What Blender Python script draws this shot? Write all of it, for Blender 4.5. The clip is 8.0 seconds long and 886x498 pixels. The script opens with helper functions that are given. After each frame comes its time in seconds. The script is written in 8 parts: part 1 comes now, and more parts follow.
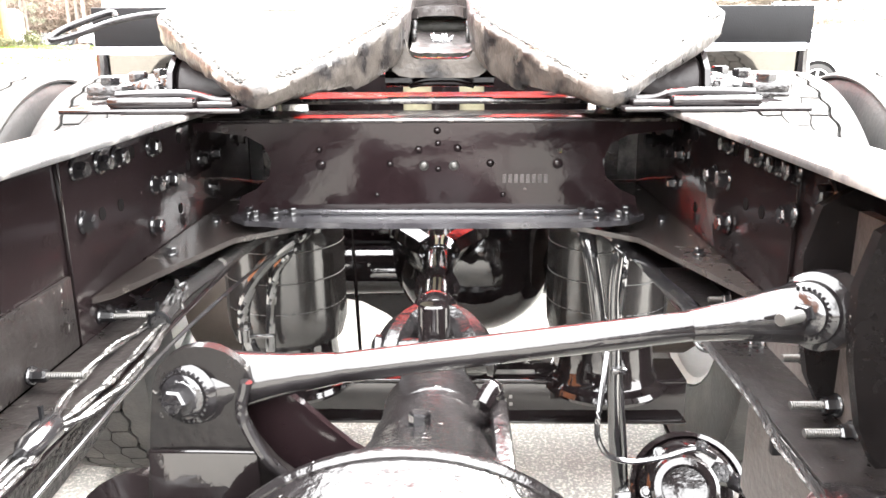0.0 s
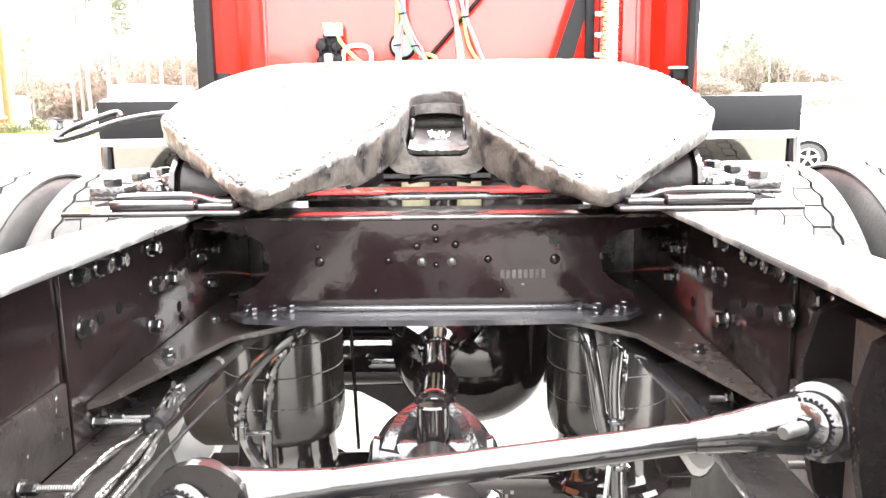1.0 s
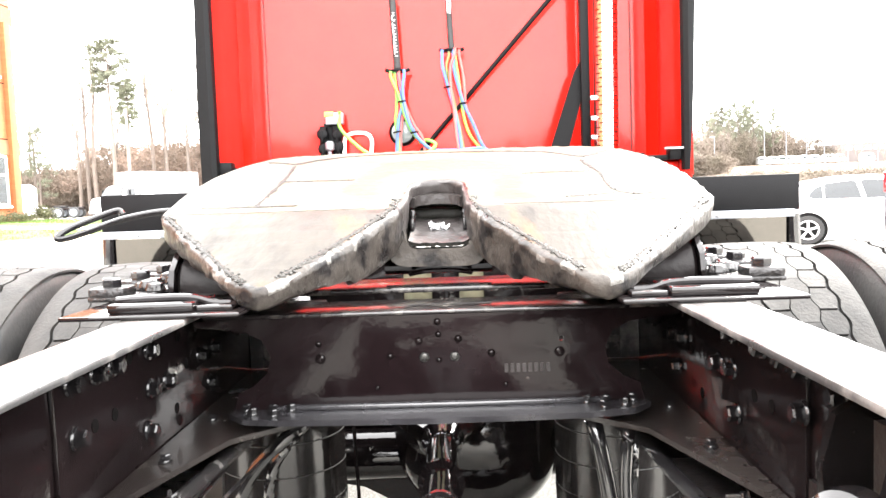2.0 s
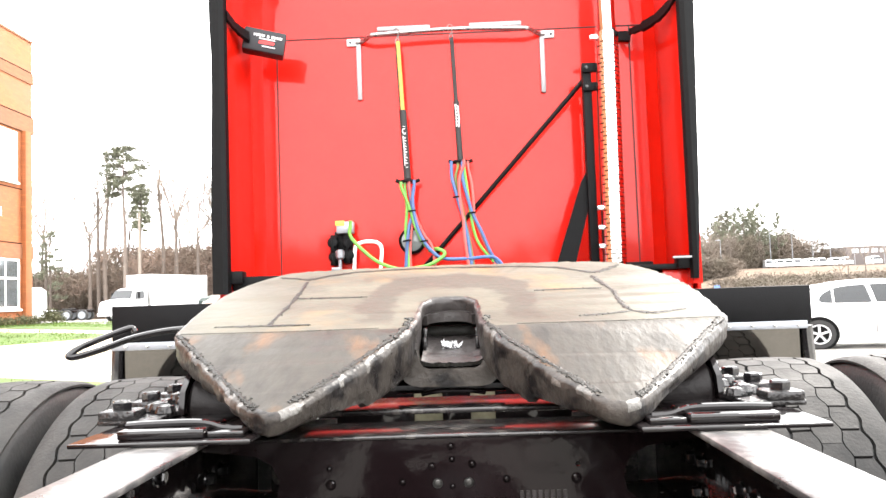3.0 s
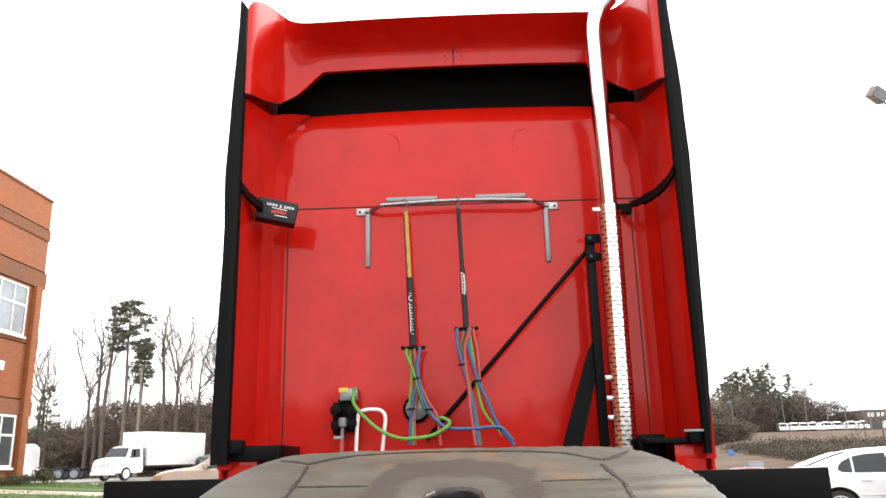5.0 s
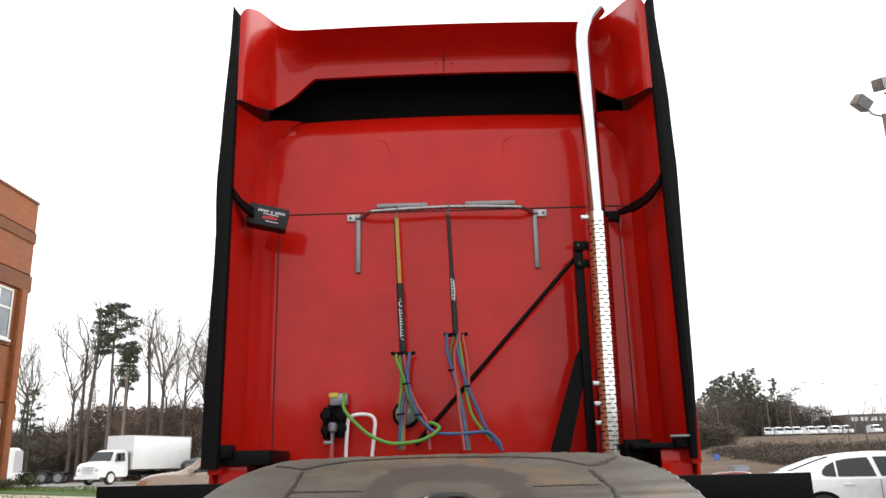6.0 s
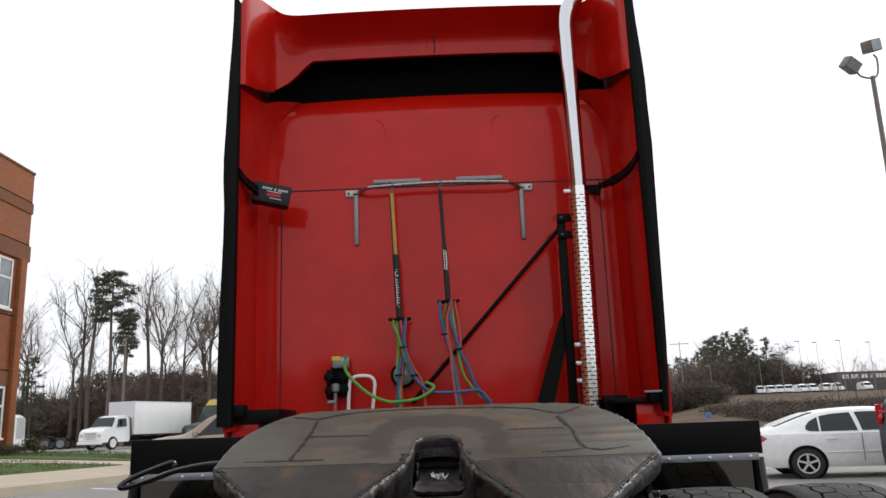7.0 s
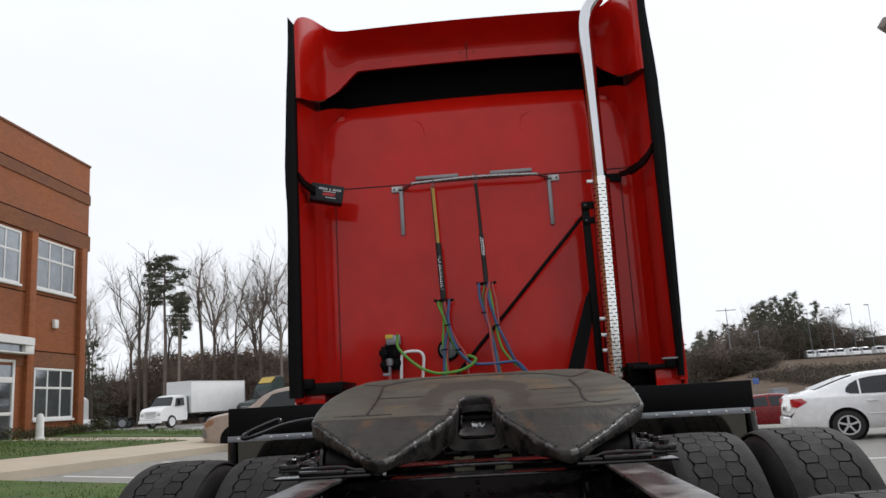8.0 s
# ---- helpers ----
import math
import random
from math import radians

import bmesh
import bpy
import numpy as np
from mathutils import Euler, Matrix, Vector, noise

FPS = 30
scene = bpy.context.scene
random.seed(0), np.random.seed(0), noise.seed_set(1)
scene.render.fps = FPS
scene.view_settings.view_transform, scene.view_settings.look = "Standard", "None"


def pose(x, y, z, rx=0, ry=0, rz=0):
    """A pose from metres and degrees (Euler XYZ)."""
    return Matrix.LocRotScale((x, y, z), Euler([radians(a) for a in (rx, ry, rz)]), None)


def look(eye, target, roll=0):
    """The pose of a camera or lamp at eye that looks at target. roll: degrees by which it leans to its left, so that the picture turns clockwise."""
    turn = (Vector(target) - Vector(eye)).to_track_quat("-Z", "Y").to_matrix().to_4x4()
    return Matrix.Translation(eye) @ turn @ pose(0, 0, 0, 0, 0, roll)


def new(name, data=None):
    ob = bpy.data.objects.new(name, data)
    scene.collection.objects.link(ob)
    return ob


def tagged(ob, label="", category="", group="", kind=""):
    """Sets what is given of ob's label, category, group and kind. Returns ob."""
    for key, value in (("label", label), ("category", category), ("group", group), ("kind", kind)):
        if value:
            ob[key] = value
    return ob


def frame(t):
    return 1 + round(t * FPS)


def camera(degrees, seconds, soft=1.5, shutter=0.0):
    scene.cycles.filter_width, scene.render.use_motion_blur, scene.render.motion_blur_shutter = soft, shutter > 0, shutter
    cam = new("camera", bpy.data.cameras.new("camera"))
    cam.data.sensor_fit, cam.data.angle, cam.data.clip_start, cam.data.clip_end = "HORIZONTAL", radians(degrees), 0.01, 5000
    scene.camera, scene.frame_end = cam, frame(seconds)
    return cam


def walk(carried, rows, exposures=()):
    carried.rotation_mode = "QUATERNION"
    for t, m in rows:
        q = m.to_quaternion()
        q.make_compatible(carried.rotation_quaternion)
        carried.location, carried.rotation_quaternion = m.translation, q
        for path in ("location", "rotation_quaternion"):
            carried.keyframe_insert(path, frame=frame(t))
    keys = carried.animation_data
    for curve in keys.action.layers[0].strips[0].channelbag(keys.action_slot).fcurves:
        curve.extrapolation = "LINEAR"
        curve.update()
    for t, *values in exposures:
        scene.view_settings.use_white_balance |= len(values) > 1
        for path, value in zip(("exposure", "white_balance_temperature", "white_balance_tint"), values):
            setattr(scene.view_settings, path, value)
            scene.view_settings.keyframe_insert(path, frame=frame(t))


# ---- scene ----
cam = camera(59.0, 8.0)
PATH = [
    (0, (0.04, 0.358, 1.055), (-0.007, 2.285, 0.522), -0.4),
    (0.5, (0.041, 0.358, 1.07), (-0.005, 2.311, 0.641), -0.3),
    (1, (0.041, 0.362, 1.083), (-0.002, 2.333, 0.745), -0.8),
    (2.3, (0.044, 0.378, 1.115), (-0.002, 2.376, 1.047), -2.1),
    (2.5, (0.04, 0.376, 1.122), (-0.007, 2.376, 1.106), -1.9),
    (3, (0.035, 0.374, 1.136), (-0.021, 2.369, 1.258), -2.0),
    (3.5, (0.032, 0.372, 1.15), (-0.033, 2.356, 1.394), -1.9),
    (4, (0.033, 0.366, 1.158), (-0.036, 2.335, 1.504), -1.8),
    (4.5, (0.036, 0.363, 1.174), (-0.027, 2.315, 1.607), -1.8),
    (5, (0.037, 0.37, 1.191), (-0.02, 2.301, 1.707), -1.4),
    (6.5, (0.022, 0.228, 1.195), (0.009, 2.158, 1.72), -1.6),
    (7, (0.046, 0.002, 1.163), (0.03, 1.954, 1.598), -2.1),
    (7.5, (0.045, -0.258, 1.175), (0.024, 1.697, 1.599), -2.8),
    (8, (0.086, -0.583, 1.131), (-0.04, 1.378, 1.506), -3.4),
]
EXPOSURES = [(t, stops, kelvin, 10) for t, stops, kelvin in (
    (0.0, 3.80, 6450), (1.0, 3.80, 6450), (1.7, 3.26, 6500), (2.5, 2.45, 6500), (3.5, 1.57, 6500), (4.5, 0.94, 6500), (5.2, 0.24, 6450), (6.5, -0.53, 6300), (7.0, -0.86, 6200), (8.0, -1.00, 6150))]
walk(cam, [(t, look(eye, target, roll)) for t, eye, target, roll in PATH], EXPOSURES)

# ---- world, sun ----
SUN_ELEV, SUN_AZ = 42.0, 38.0   # azimuth from +y towards +x
world = bpy.data.worlds.new("overcast_sky")
scene.world = world
world.use_nodes = True
wn, wl = world.node_tree.nodes, world.node_tree.links
wn.clear()
w_out = wn.new("ShaderNodeOutputWorld")
w_bg = wn.new("ShaderNodeBackground")
w_sky = wn.new("ShaderNodeTexSky")
w_sky.sky_type = "NISHITA"
w_sky.sun_disc = False
w_sky.sun_elevation = radians(SUN_ELEV)
w_sky.sun_rotation = radians(SUN_AZ)
w_sky.air_density, w_sky.dust_density = 1.0, 4.0
w_co = wn.new("ShaderNodeTexCoord")
w_map = wn.new("ShaderNodeMapping")
w_map.inputs["Scale"].default_value = (1.0, 1.0, 2.6)
w_noise = wn.new("ShaderNodeTexNoise")
w_noise.inputs["Scale"].default_value = 2.2
w_noise.inputs["Detail"].default_value = 7.0
w_ramp = wn.new("ShaderNodeValToRGB")
w_ramp.color_ramp.elements[0].position = 0.30
w_ramp.color_ramp.elements[0].color = (0.90, 0.90, 0.90, 1)
w_ramp.color_ramp.elements[1].position = 0.62
w_ramp.color_ramp.elements[1].color = (1, 1, 1, 1)
w_mix = wn.new("ShaderNodeMix")
w_mix.data_type = "RGBA"
w_mix.inputs[7].default_value = (9.9, 9.85, 9.8, 1)
wl.new(w_co.outputs["Generated"], w_map.inputs["Vector"])
wl.new(w_map.outputs["Vector"], w_noise.inputs["Vector"])
wl.new(w_noise.outputs["Fac"], w_ramp.inputs["Fac"])
wl.new(w_ramp.outputs["Color"], w_mix.inputs[0])
wl.new(w_sky.outputs["Color"], w_mix.inputs[6])
wl.new(w_mix.outputs[2], w_bg.inputs["Color"])
wl.new(w_bg.outputs["Background"], w_out.inputs["Surface"])
w_bg.inputs["Strength"].default_value = 0.205

sun = new("sun", bpy.data.lights.new("sun", "SUN"))
sun.data.energy = 1.6
sun.data.angle = radians(14)
sun.data.color = (1.0, 0.95, 0.88)
_sd = Vector((math.sin(radians(SUN_AZ)) * math.cos(radians(SUN_ELEV)), math.cos(radians(SUN_AZ)) * math.cos(radians(SUN_ELEV)), math.sin(radians(SUN_ELEV))))
sun.matrix_world = look(_sd * 40, (0, 0, 0))


# ---- materials ----
def material(name, color, rough=0.5, metal=0.0, var=0.15, scale=8.0, bump=0.0, bump_scale=60.0, coat=0.0,
             rust=None, dust=None, dust_at=(0.55, 0.75), dust_scale=3.0, spec=0.5, random_tint=0.0, rough_var=0.12, stretch=(1, 1, 1)):
    """Principled material with variation of colour and gloss at two scales, optional dust or stain layer and relief."""
    m = bpy.data.materials.new(name)
    m.use_nodes = True
    n, l = m.node_tree.nodes, m.node_tree.links
    b = n["Principled BSDF"]
    co = n.new("ShaderNodeTexCoord")
    mp = n.new("ShaderNodeMapping")
    mp.inputs["Scale"].default_value = stretch
    l.new(co.outputs["Object"], mp.inputs["Vector"])
    big = n.new("ShaderNodeTexNoise")
    big.inputs["Scale"].default_value = scale
    big.inputs["Detail"].default_value = 6
    fine = n.new("ShaderNodeTexNoise")
    fine.inputs["Scale"].default_value = scale * 9
    fine.inputs["Detail"].default_value = 4
    l.new(mp.outputs["Vector"], big.inputs["Vector"])
    l.new(mp.outputs["Vector"], fine.inputs["Vector"])
    add = n.new("ShaderNodeMath")
    add.operation = "MULTIPLY_ADD"
    add.inputs[1].default_value = 0.4
    l.new(fine.outputs["Fac"], add.inputs[0])
    l.new(big.outputs["Fac"], add.inputs[2])
    val = n.new("ShaderNodeMapRange")
    val.inputs["From Min"].default_value, val.inputs["From Max"].default_value = 0.35, 1.05
    val.inputs["To Min"].default_value, val.inputs["To Max"].default_value = 1 - var, 1 + var
    l.new(add.outputs[0], val.inputs["Value"])
    hsv = n.new("ShaderNodeHueSaturation")
    hsv.inputs["Color"].default_value = (*color, 1)
    l.new(val.outputs[0], hsv.inputs["Value"])
    out = hsv.outputs["Color"]
    if random_tint:
        info = n.new("ShaderNodeObjectInfo")
        rr = n.new("ShaderNodeMapRange")
        rr.inputs["To Min"].default_value, rr.inputs["To Max"].default_value = 1 - random_tint, 1 + random_tint
        l.new(info.outputs["Random"], rr.inputs["Value"])
        h2 = n.new("ShaderNodeHueSaturation")
        l.new(out, h2.inputs["Color"])
        l.new(rr.outputs[0], h2.inputs["Value"])
        out = h2.outputs["Color"]
    if dust:
        dn = n.new("ShaderNodeTexNoise")
        dn.inputs["Scale"].default_value = dust_scale
        dn.inputs["Detail"].default_value = 9
        dn.inputs["Roughness"].default_value = 0.65
        l.new(mp.outputs["Vector"], dn.inputs["Vector"])
        dr = n.new("ShaderNodeValToRGB")
        dr.color_ramp.elements[0].position, dr.color_ramp.elements[1].position = dust_at
        l.new(dn.outputs["Fac"], dr.inputs["Fac"])
        mx = n.new("ShaderNodeMix")
        mx.data_type = "RGBA"
        mx.inputs[7].default_value = (*dust, 1)
        l.new(dr.outputs["Color"], mx.inputs[0])
        l.new(out, mx.inputs[6])
        out = mx.outputs[2]
    if rust:
        rn = n.new("ShaderNodeTexNoise")
        rn.inputs["Scale"].default_value = dust_scale * 0.8
        rn.inputs["Detail"].default_value = 7
        off = n.new("ShaderNodeVectorMath")
        off.inputs[1].default_value = (3.7, 1.9, 8.1)
        l.new(mp.outputs["Vector"], off.inputs[0])
        l.new(off.outputs[0], rn.inputs["Vector"])
        rp = n.new("ShaderNodeValToRGB")
        rp.color_ramp.elements[0].position, rp.color_ramp.elements[1].position = 0.57, 0.70
        rp.color_ramp.elements[1].color = (0.75, 0.75, 0.75, 1)
        l.new(rn.outputs["Fac"], rp.inputs["Fac"])
        rx = n.new("ShaderNodeMix")
        rx.data_type = "RGBA"
        rx.inputs[7].default_value = (*rust, 1)
        l.new(rp.outputs["Color"], rx.inputs[0])
        l.new(out, rx.inputs[6])
        out = rx.outputs[2]
    l.new(out, b.inputs["Base Color"])
    rg = n.new("ShaderNodeMapRange")
    rg.inputs["From Min"].default_value, rg.inputs["From Max"].default_value = 0.35, 1.05
    rg.inputs["To Min"].default_value, rg.inputs["To Max"].default_value = max(0.02, rough - rough_var), min(1, rough + rough_var)
    l.new(add.outputs[0], rg.inputs["Value"])
    l.new(rg.outputs[0], b.inputs["Roughness"])
    b.inputs["Metallic"].default_value = metal
    b.inputs["Specular IOR Level"].default_value = spec
    if coat:
        b.inputs["Coat Weight"].default_value = coat
        b.inputs["Coat Roughness"].default_value = 0.05
    if bump:
        bn = n.new("ShaderNodeTexNoise")
        bn.inputs["Scale"].default_value = bump_scale
        bn.inputs["Detail"].default_value = 5
        l.new(mp.outputs["Vector"], bn.inputs["Vector"])
        bp = n.new("ShaderNodeBump")
        bp.inputs["Strength"].default_value = bump
        bp.inputs["Distance"].default_value = 0.01
        l.new(bn.outputs["Fac"], bp.inputs["Height"])
        l.new(bp.outputs["Normal"], b.inputs["Normal"])
    return m


M = {}
M["black"] = material("black_chassis_paint", (0.0058, 0.0040, 0.0042), 0.09, var=0.5, scale=7, bump=0.07, bump_scale=34, dust=(0.12, 0.105, 0.095), dust_at=(0.70, 0.745), dust_scale=75, spec=0.33, rough_var=0.09)
M["black_gloss"] = material("wet_black_paint", (0.0055, 0.0042, 0.0044), 0.06, var=0.4, scale=9, bump=0.07, bump_scale=30, spec=0.46, rough_var=0.05, dust=(0.14, 0.13, 0.12), dust_at=(0.70, 0.75), dust_scale=80)
M["web"] = material("dark_crossmember_paint", (0.0060, 0.0036, 0.0040), 0.085, var=0.5, scale=8, bump=0.09, bump_scale=12, spec=0.20, rough_var=0.05, dust=(0.10, 0.085, 0.075), dust_at=(0.70, 0.75), dust_scale=60)
M["rod"] = material("glossy_black_rod_paint", (0.007, 0.0062, 0.0065), 0.09, var=0.4, scale=14, bump=0.06, bump_scale=60, dust=(0.07, 0.062, 0.055), dust_at=(0.66, 0.74), dust_scale=60, coat=0.10, spec=0.40, rough_var=0.09)
M["cast"] = material("painted_cast_iron", (0.0065, 0.0056, 0.0058), 0.17, var=0.4, scale=12, bump=0.22, bump_scale=110, dust=(0.30, 0.29, 0.28), dust_at=(0.665, 0.72), dust_scale=75, spec=0.5)
# dust on the flanges; on the spring brackets its pale tone paints bounced light
M["rail_top"] = material("dust_and_bounce_paint", (0.035, 0.034, 0.034), 0.34, var=0.3, scale=9, bump=0.1, bump_scale=60, dust=(0.30, 0.28, 0.26), dust_at=(0.48, 0.75), dust_scale=9)
M["bolt"] = material("black_oxide_bolt", (0.0065, 0.006, 0.0065), 0.13, var=0.3, scale=60, spec=0.6, bump=0.12, bump_scale=110)
M["stud"] = material("zinc_stud", (0.055, 0.053, 0.05), 0.34, metal=0.55, var=0.3, scale=80)
M["plate"] = material("worn_greasy_steel", (0.080, 0.073, 0.056), 0.56, metal=0.0, var=0.45, scale=7, bump=0.14, bump_scale=40, dust=(0.066, 0.060, 0.048), dust_at=(0.48, 0.64), dust_scale=5, rough_var=0.14, spec=0.18, rust=(0.165, 0.100, 0.046))
M["dusty_black"] = material("dusty_gloss_black", (0.012, 0.010, 0.010), 0.17, var=0.5, scale=9, bump=0.06, bump_scale=30, spec=0.6, rough_var=0.12, dust=(0.10, 0.09, 0.08), dust_at=(0.50, 0.72), dust_scale=30)
M["gusset"] = material("dusty_gusset_paint", (0.016, 0.013, 0.012), 0.24, var=0.45, scale=6, bump=0.08, bump_scale=40, spec=0.5, rough_var=0.10, dust=(0.06, 0.052, 0.045), dust_at=(0.60, 0.74), dust_scale=34)
M["worn"] = material("worn_bright_steel", (0.075, 0.070, 0.063), 0.36, metal=0.10, var=0.5, scale=30, bump=0.4, bump_scale=90, rough_var=0.16)
M["bracket"] = material("spattered_bracket_paint", (0.0045, 0.0038, 0.0038), 0.24, var=0.5, scale=18, bump=0.07, bump_scale=90, spec=0.16, rough_var=0.12, dust=(0.09, 0.085, 0.08), dust_at=(0.66, 0.71), dust_scale=90)
M["hanger"] = material("dusty_hanger_casting", (0.040, 0.034, 0.031), 0.42, var=0.45, scale=10, bump=0.18, bump_scale=90, spec=0.5, rough_var=0.12, dust=(0.20, 0.19, 0.18), dust_at=(0.665, 0.72), dust_scale=85)
M["speckled"] = material("speckled_dull_black_paint", (0.0085, 0.0072, 0.0070), 0.33, var=0.5, scale=16, bump=0.15, bump_scale=70, spec=0.30, rough_var=0.15, dust=(0.10, 0.095, 0.09), dust_at=(0.645, 0.70), dust_scale=120)
M["drum"] = material("rusty_brown_drum", (0.042, 0.033, 0.027), 0.6, var=0.35, scale=7, bump=0.15, bump_scale=60, spec=0.3)
M["lump"] = material("knobbly_black_casting", (0.010, 0.009, 0.009), 0.20, var=0.4, scale=30, bump=0.5, bump_scale=90, spec=0.45, rough_var=0.12)
M["flap"] = material("polished_dark_fender_skin", (0.115, 0.108, 0.098), 0.055, metal=1.0, var=0.15, scale=5, bump=0.02, bump_scale=12, rough_var=0.03)
M["dull_black"] = material("dull_black_oxide", (0.009, 0.007, 0.007), 0.42, var=0.4, scale=20, bump=0.2, bump_scale=60, spec=0.16)
M["khaki_web"] = material("dim_khaki_steel", (0.16, 0.15, 0.10), 0.7, var=0.5, scale=9, bump=0.2, bump_scale=50, spec=0.15)
M["jaw"] = material("dark_greasy_casting", (0.030, 0.026, 0.025), 0.38, var=0.4, scale=25, bump=0.3, bump_scale=60, spec=0.3)
M["plate_side"] = material("greasy_steel_edge", (0.036, 0.031, 0.027), 0.36, metal=0.0, var=0.6, scale=14, bump=0.6, bump_scale=30, dust=(0.008, 0.007, 0.007), dust_at=(0.48, 0.60), dust_scale=18, rough_var=0.20, spec=0.20)
M["ramp"] = material("streaked_ramp_steel", (0.036, 0.032, 0.026), 0.52, metal=0.0, var=0.55, scale=6, bump=0.22, bump_scale=26, dust=(0.020, 0.018, 0.016), dust_at=(0.46, 0.64), dust_scale=6, stretch=(2.2, 0.8, 1), rough_var=0.18, spec=0.18, rust=(0.13, 0.062, 0.024))
M["grease"] = material("dark_grease", (0.020, 0.019, 0.017), 0.50, var=0.4, scale=30, bump=0.3, bump_scale=140, spec=0.15)
M["bright_grease"] = material("wet_grease_glint", (0.55, 0.55, 0.56), 0.12, metal=0.9, var=0.3, scale=50, bump=0.8, bump_scale=160)
M["rubber"] = material("tyre_rubber", (0.014, 0.014, 0.014), 0.62, var=0.25, scale=9, bump=0.15, bump_scale=120, dust=(0.045, 0.043, 0.04), dust_at=(0.45, 0.8), dust_scale=6)
M["tread"] = material("dusty_tread_rubber", (0.015, 0.0145, 0.014), 0.70, var=0.3, scale=14, bump=0.2, bump_scale=140, spec=0.25, dust=(0.042, 0.039, 0.036), dust_at=(0.40, 0.75), dust_scale=8)
M["bag"] = material("air_spring_rubber", (0.009, 0.008, 0.0078), 0.17, var=0.35, scale=10, bump=0.04, bump_scale=50, dust=(0.05, 0.045, 0.036), dust_at=(0.55, 0.85), dust_scale=4, spec=0.6)
M["hose"] = material("rubber_hose", (0.009, 0.0085, 0.009), 0.13, var=0.25, scale=30, spec=1.0, rough_var=0.05, coat=0.3)
M["flange"] = material("dark_flange_paint", (0.020, 0.019, 0.021), 0.16, var=0.4, scale=9, bump=0.05, bump_scale=20, spec=0.8)
M["loom"] = material("wire_loom_tape", (0.015, 0.014, 0.014), 0.20, var=0.4, scale=40, bump=0.22, bump_scale=120, dust=(0.10, 0.095, 0.09), dust_at=(0.58, 0.70), dust_scale=30)
M["rim"] = material("painted_steel_rim", (0.55, 0.55, 0.54), 0.4, var=0.15)
# the dust colour here only mottles the paint with a slightly darker red
M["red"] = material("red_cab_paint", (0.54, 0.0085, 0.0030), 0.34, dust=(0.44, 0.0060, 0.0022), dust_at=(0.45, 0.72), dust_scale=2.6, var=0.12, scale=1.1, bump=0.16, bump_scale=2.2, coat=0.43, spec=0.12, rough_var=0.05)
M["seam"] = material("black_panel_gap", (0.02, 0.004, 0.004), 0.7)
# near-black that paints the shade inside holes, slots and gaps
M["slot"] = material("gap_shade_black", (0.003, 0.0025, 0.0025), 0.8, spec=0.05)
M["seal"] = material("black_rubber_extender", (0.004, 0.0042, 0.0045), 0.5, var=0.3, scale=5, bump=0.2, bump_scale=30, spec=0.10)
M["plastic"] = material("black_textured_plastic", (0.005, 0.005, 0.0055), 0.45, var=0.2, scale=20, bump=0.08, bump_scale=200, spec=0.08)
M["box_grey"] = material("faded_black_plastic", (0.016, 0.016, 0.019), 0.5, var=0.2, scale=20, bump=0.08, bump_scale=200, spec=0.3)
M["alu"] = material("brushed_aluminium", (0.62, 0.62, 0.62), 0.32, metal=1.0, var=0.12, scale=12, bump=0.05, bump_scale=200)
M["chrome"] = material("polished_chrome", (0.60, 0.60, 0.62), 0.07, metal=1.0, var=0.05, scale=6, rough_var=0.03)
M["shield"] = material("polished_heat_shield", (0.80, 0.79, 0.77), 0.13, metal=1.0, var=0.08, scale=9, rough_var=0.05)
M["dull_alu"] = material("dull_aluminium_strip", (0.26, 0.26, 0.27), 0.45, metal=0.5, var=0.12, scale=12)
M["galv"] = material("galvanised_strip", (0.27, 0.285, 0.31), 0.42, metal=0.6, var=0.15, scale=20)
M["white"] = material("white_paint", (0.86, 0.86, 0.85), 0.35, var=0.06, scale=2, coat=0.4)
M["lettering"] = material("white_print", (0.75, 0.75, 0.75), 0.6, var=0.05)
M["red_print"] = material("red_print", (0.45, 0.03, 0.03), 0.6, var=0.1)
M["yellow"] = material("yellow_webbing", (0.52, 0.36, 0.08), 0.7, var=0.3, scale=60, bump=0.5, bump_scale=200)
M["black_strap"] = material("black_webbing", (0.02, 0.02, 0.02), 0.7, var=0.3, scale=60, bump=0.5, bump_scale=200)
M["green_hose"] = material("green_cable", (0.12, 0.34, 0.05), 0.35, var=0.15, scale=20)
M["blue_hose"] = material("blue_air_hose", (0.05, 0.11, 0.25), 0.35, var=0.15, scale=20)
M["red_hose"] = material("red_air_hose", (0.42, 0.08, 0.07), 0.35, var=0.15, scale=20)
M["olive_hose"] = material("olive_cable", (0.15, 0.17, 0.05), 0.4, var=0.15, scale=20)
M["rack_bar"] = material("weathered_aluminium_tube", (0.36, 0.35, 0.35), 0.30, metal=0.9, var=0.2, scale=25, bump=0.08, bump_scale=160)
M["tag"] = material("yellow_tag", (0.6, 0.5, 0.06), 0.5, var=0.1)
M["gauge"] = material("grey_lens", (0.13, 0.15, 0.15), 0.15, var=0.1, coat=0.5)
M["asphalt"] = material("grey_asphalt", (0.215, 0.21, 0.197), 0.85, var=0.2, scale=1.2, bump=0.7, bump_scale=110, dust=(0.46, 0.44, 0.39), dust_at=(0.50, 0.60), dust_scale=120)
M["concrete"] = material("pale_concrete", (0.50, 0.43, 0.33), 0.85, var=0.12, scale=1.5, bump=0.25, bump_scale=40)
M["line"] = material("worn_line_paint", (0.80, 0.80, 0.78), 0.7, var=0.2, scale=6)
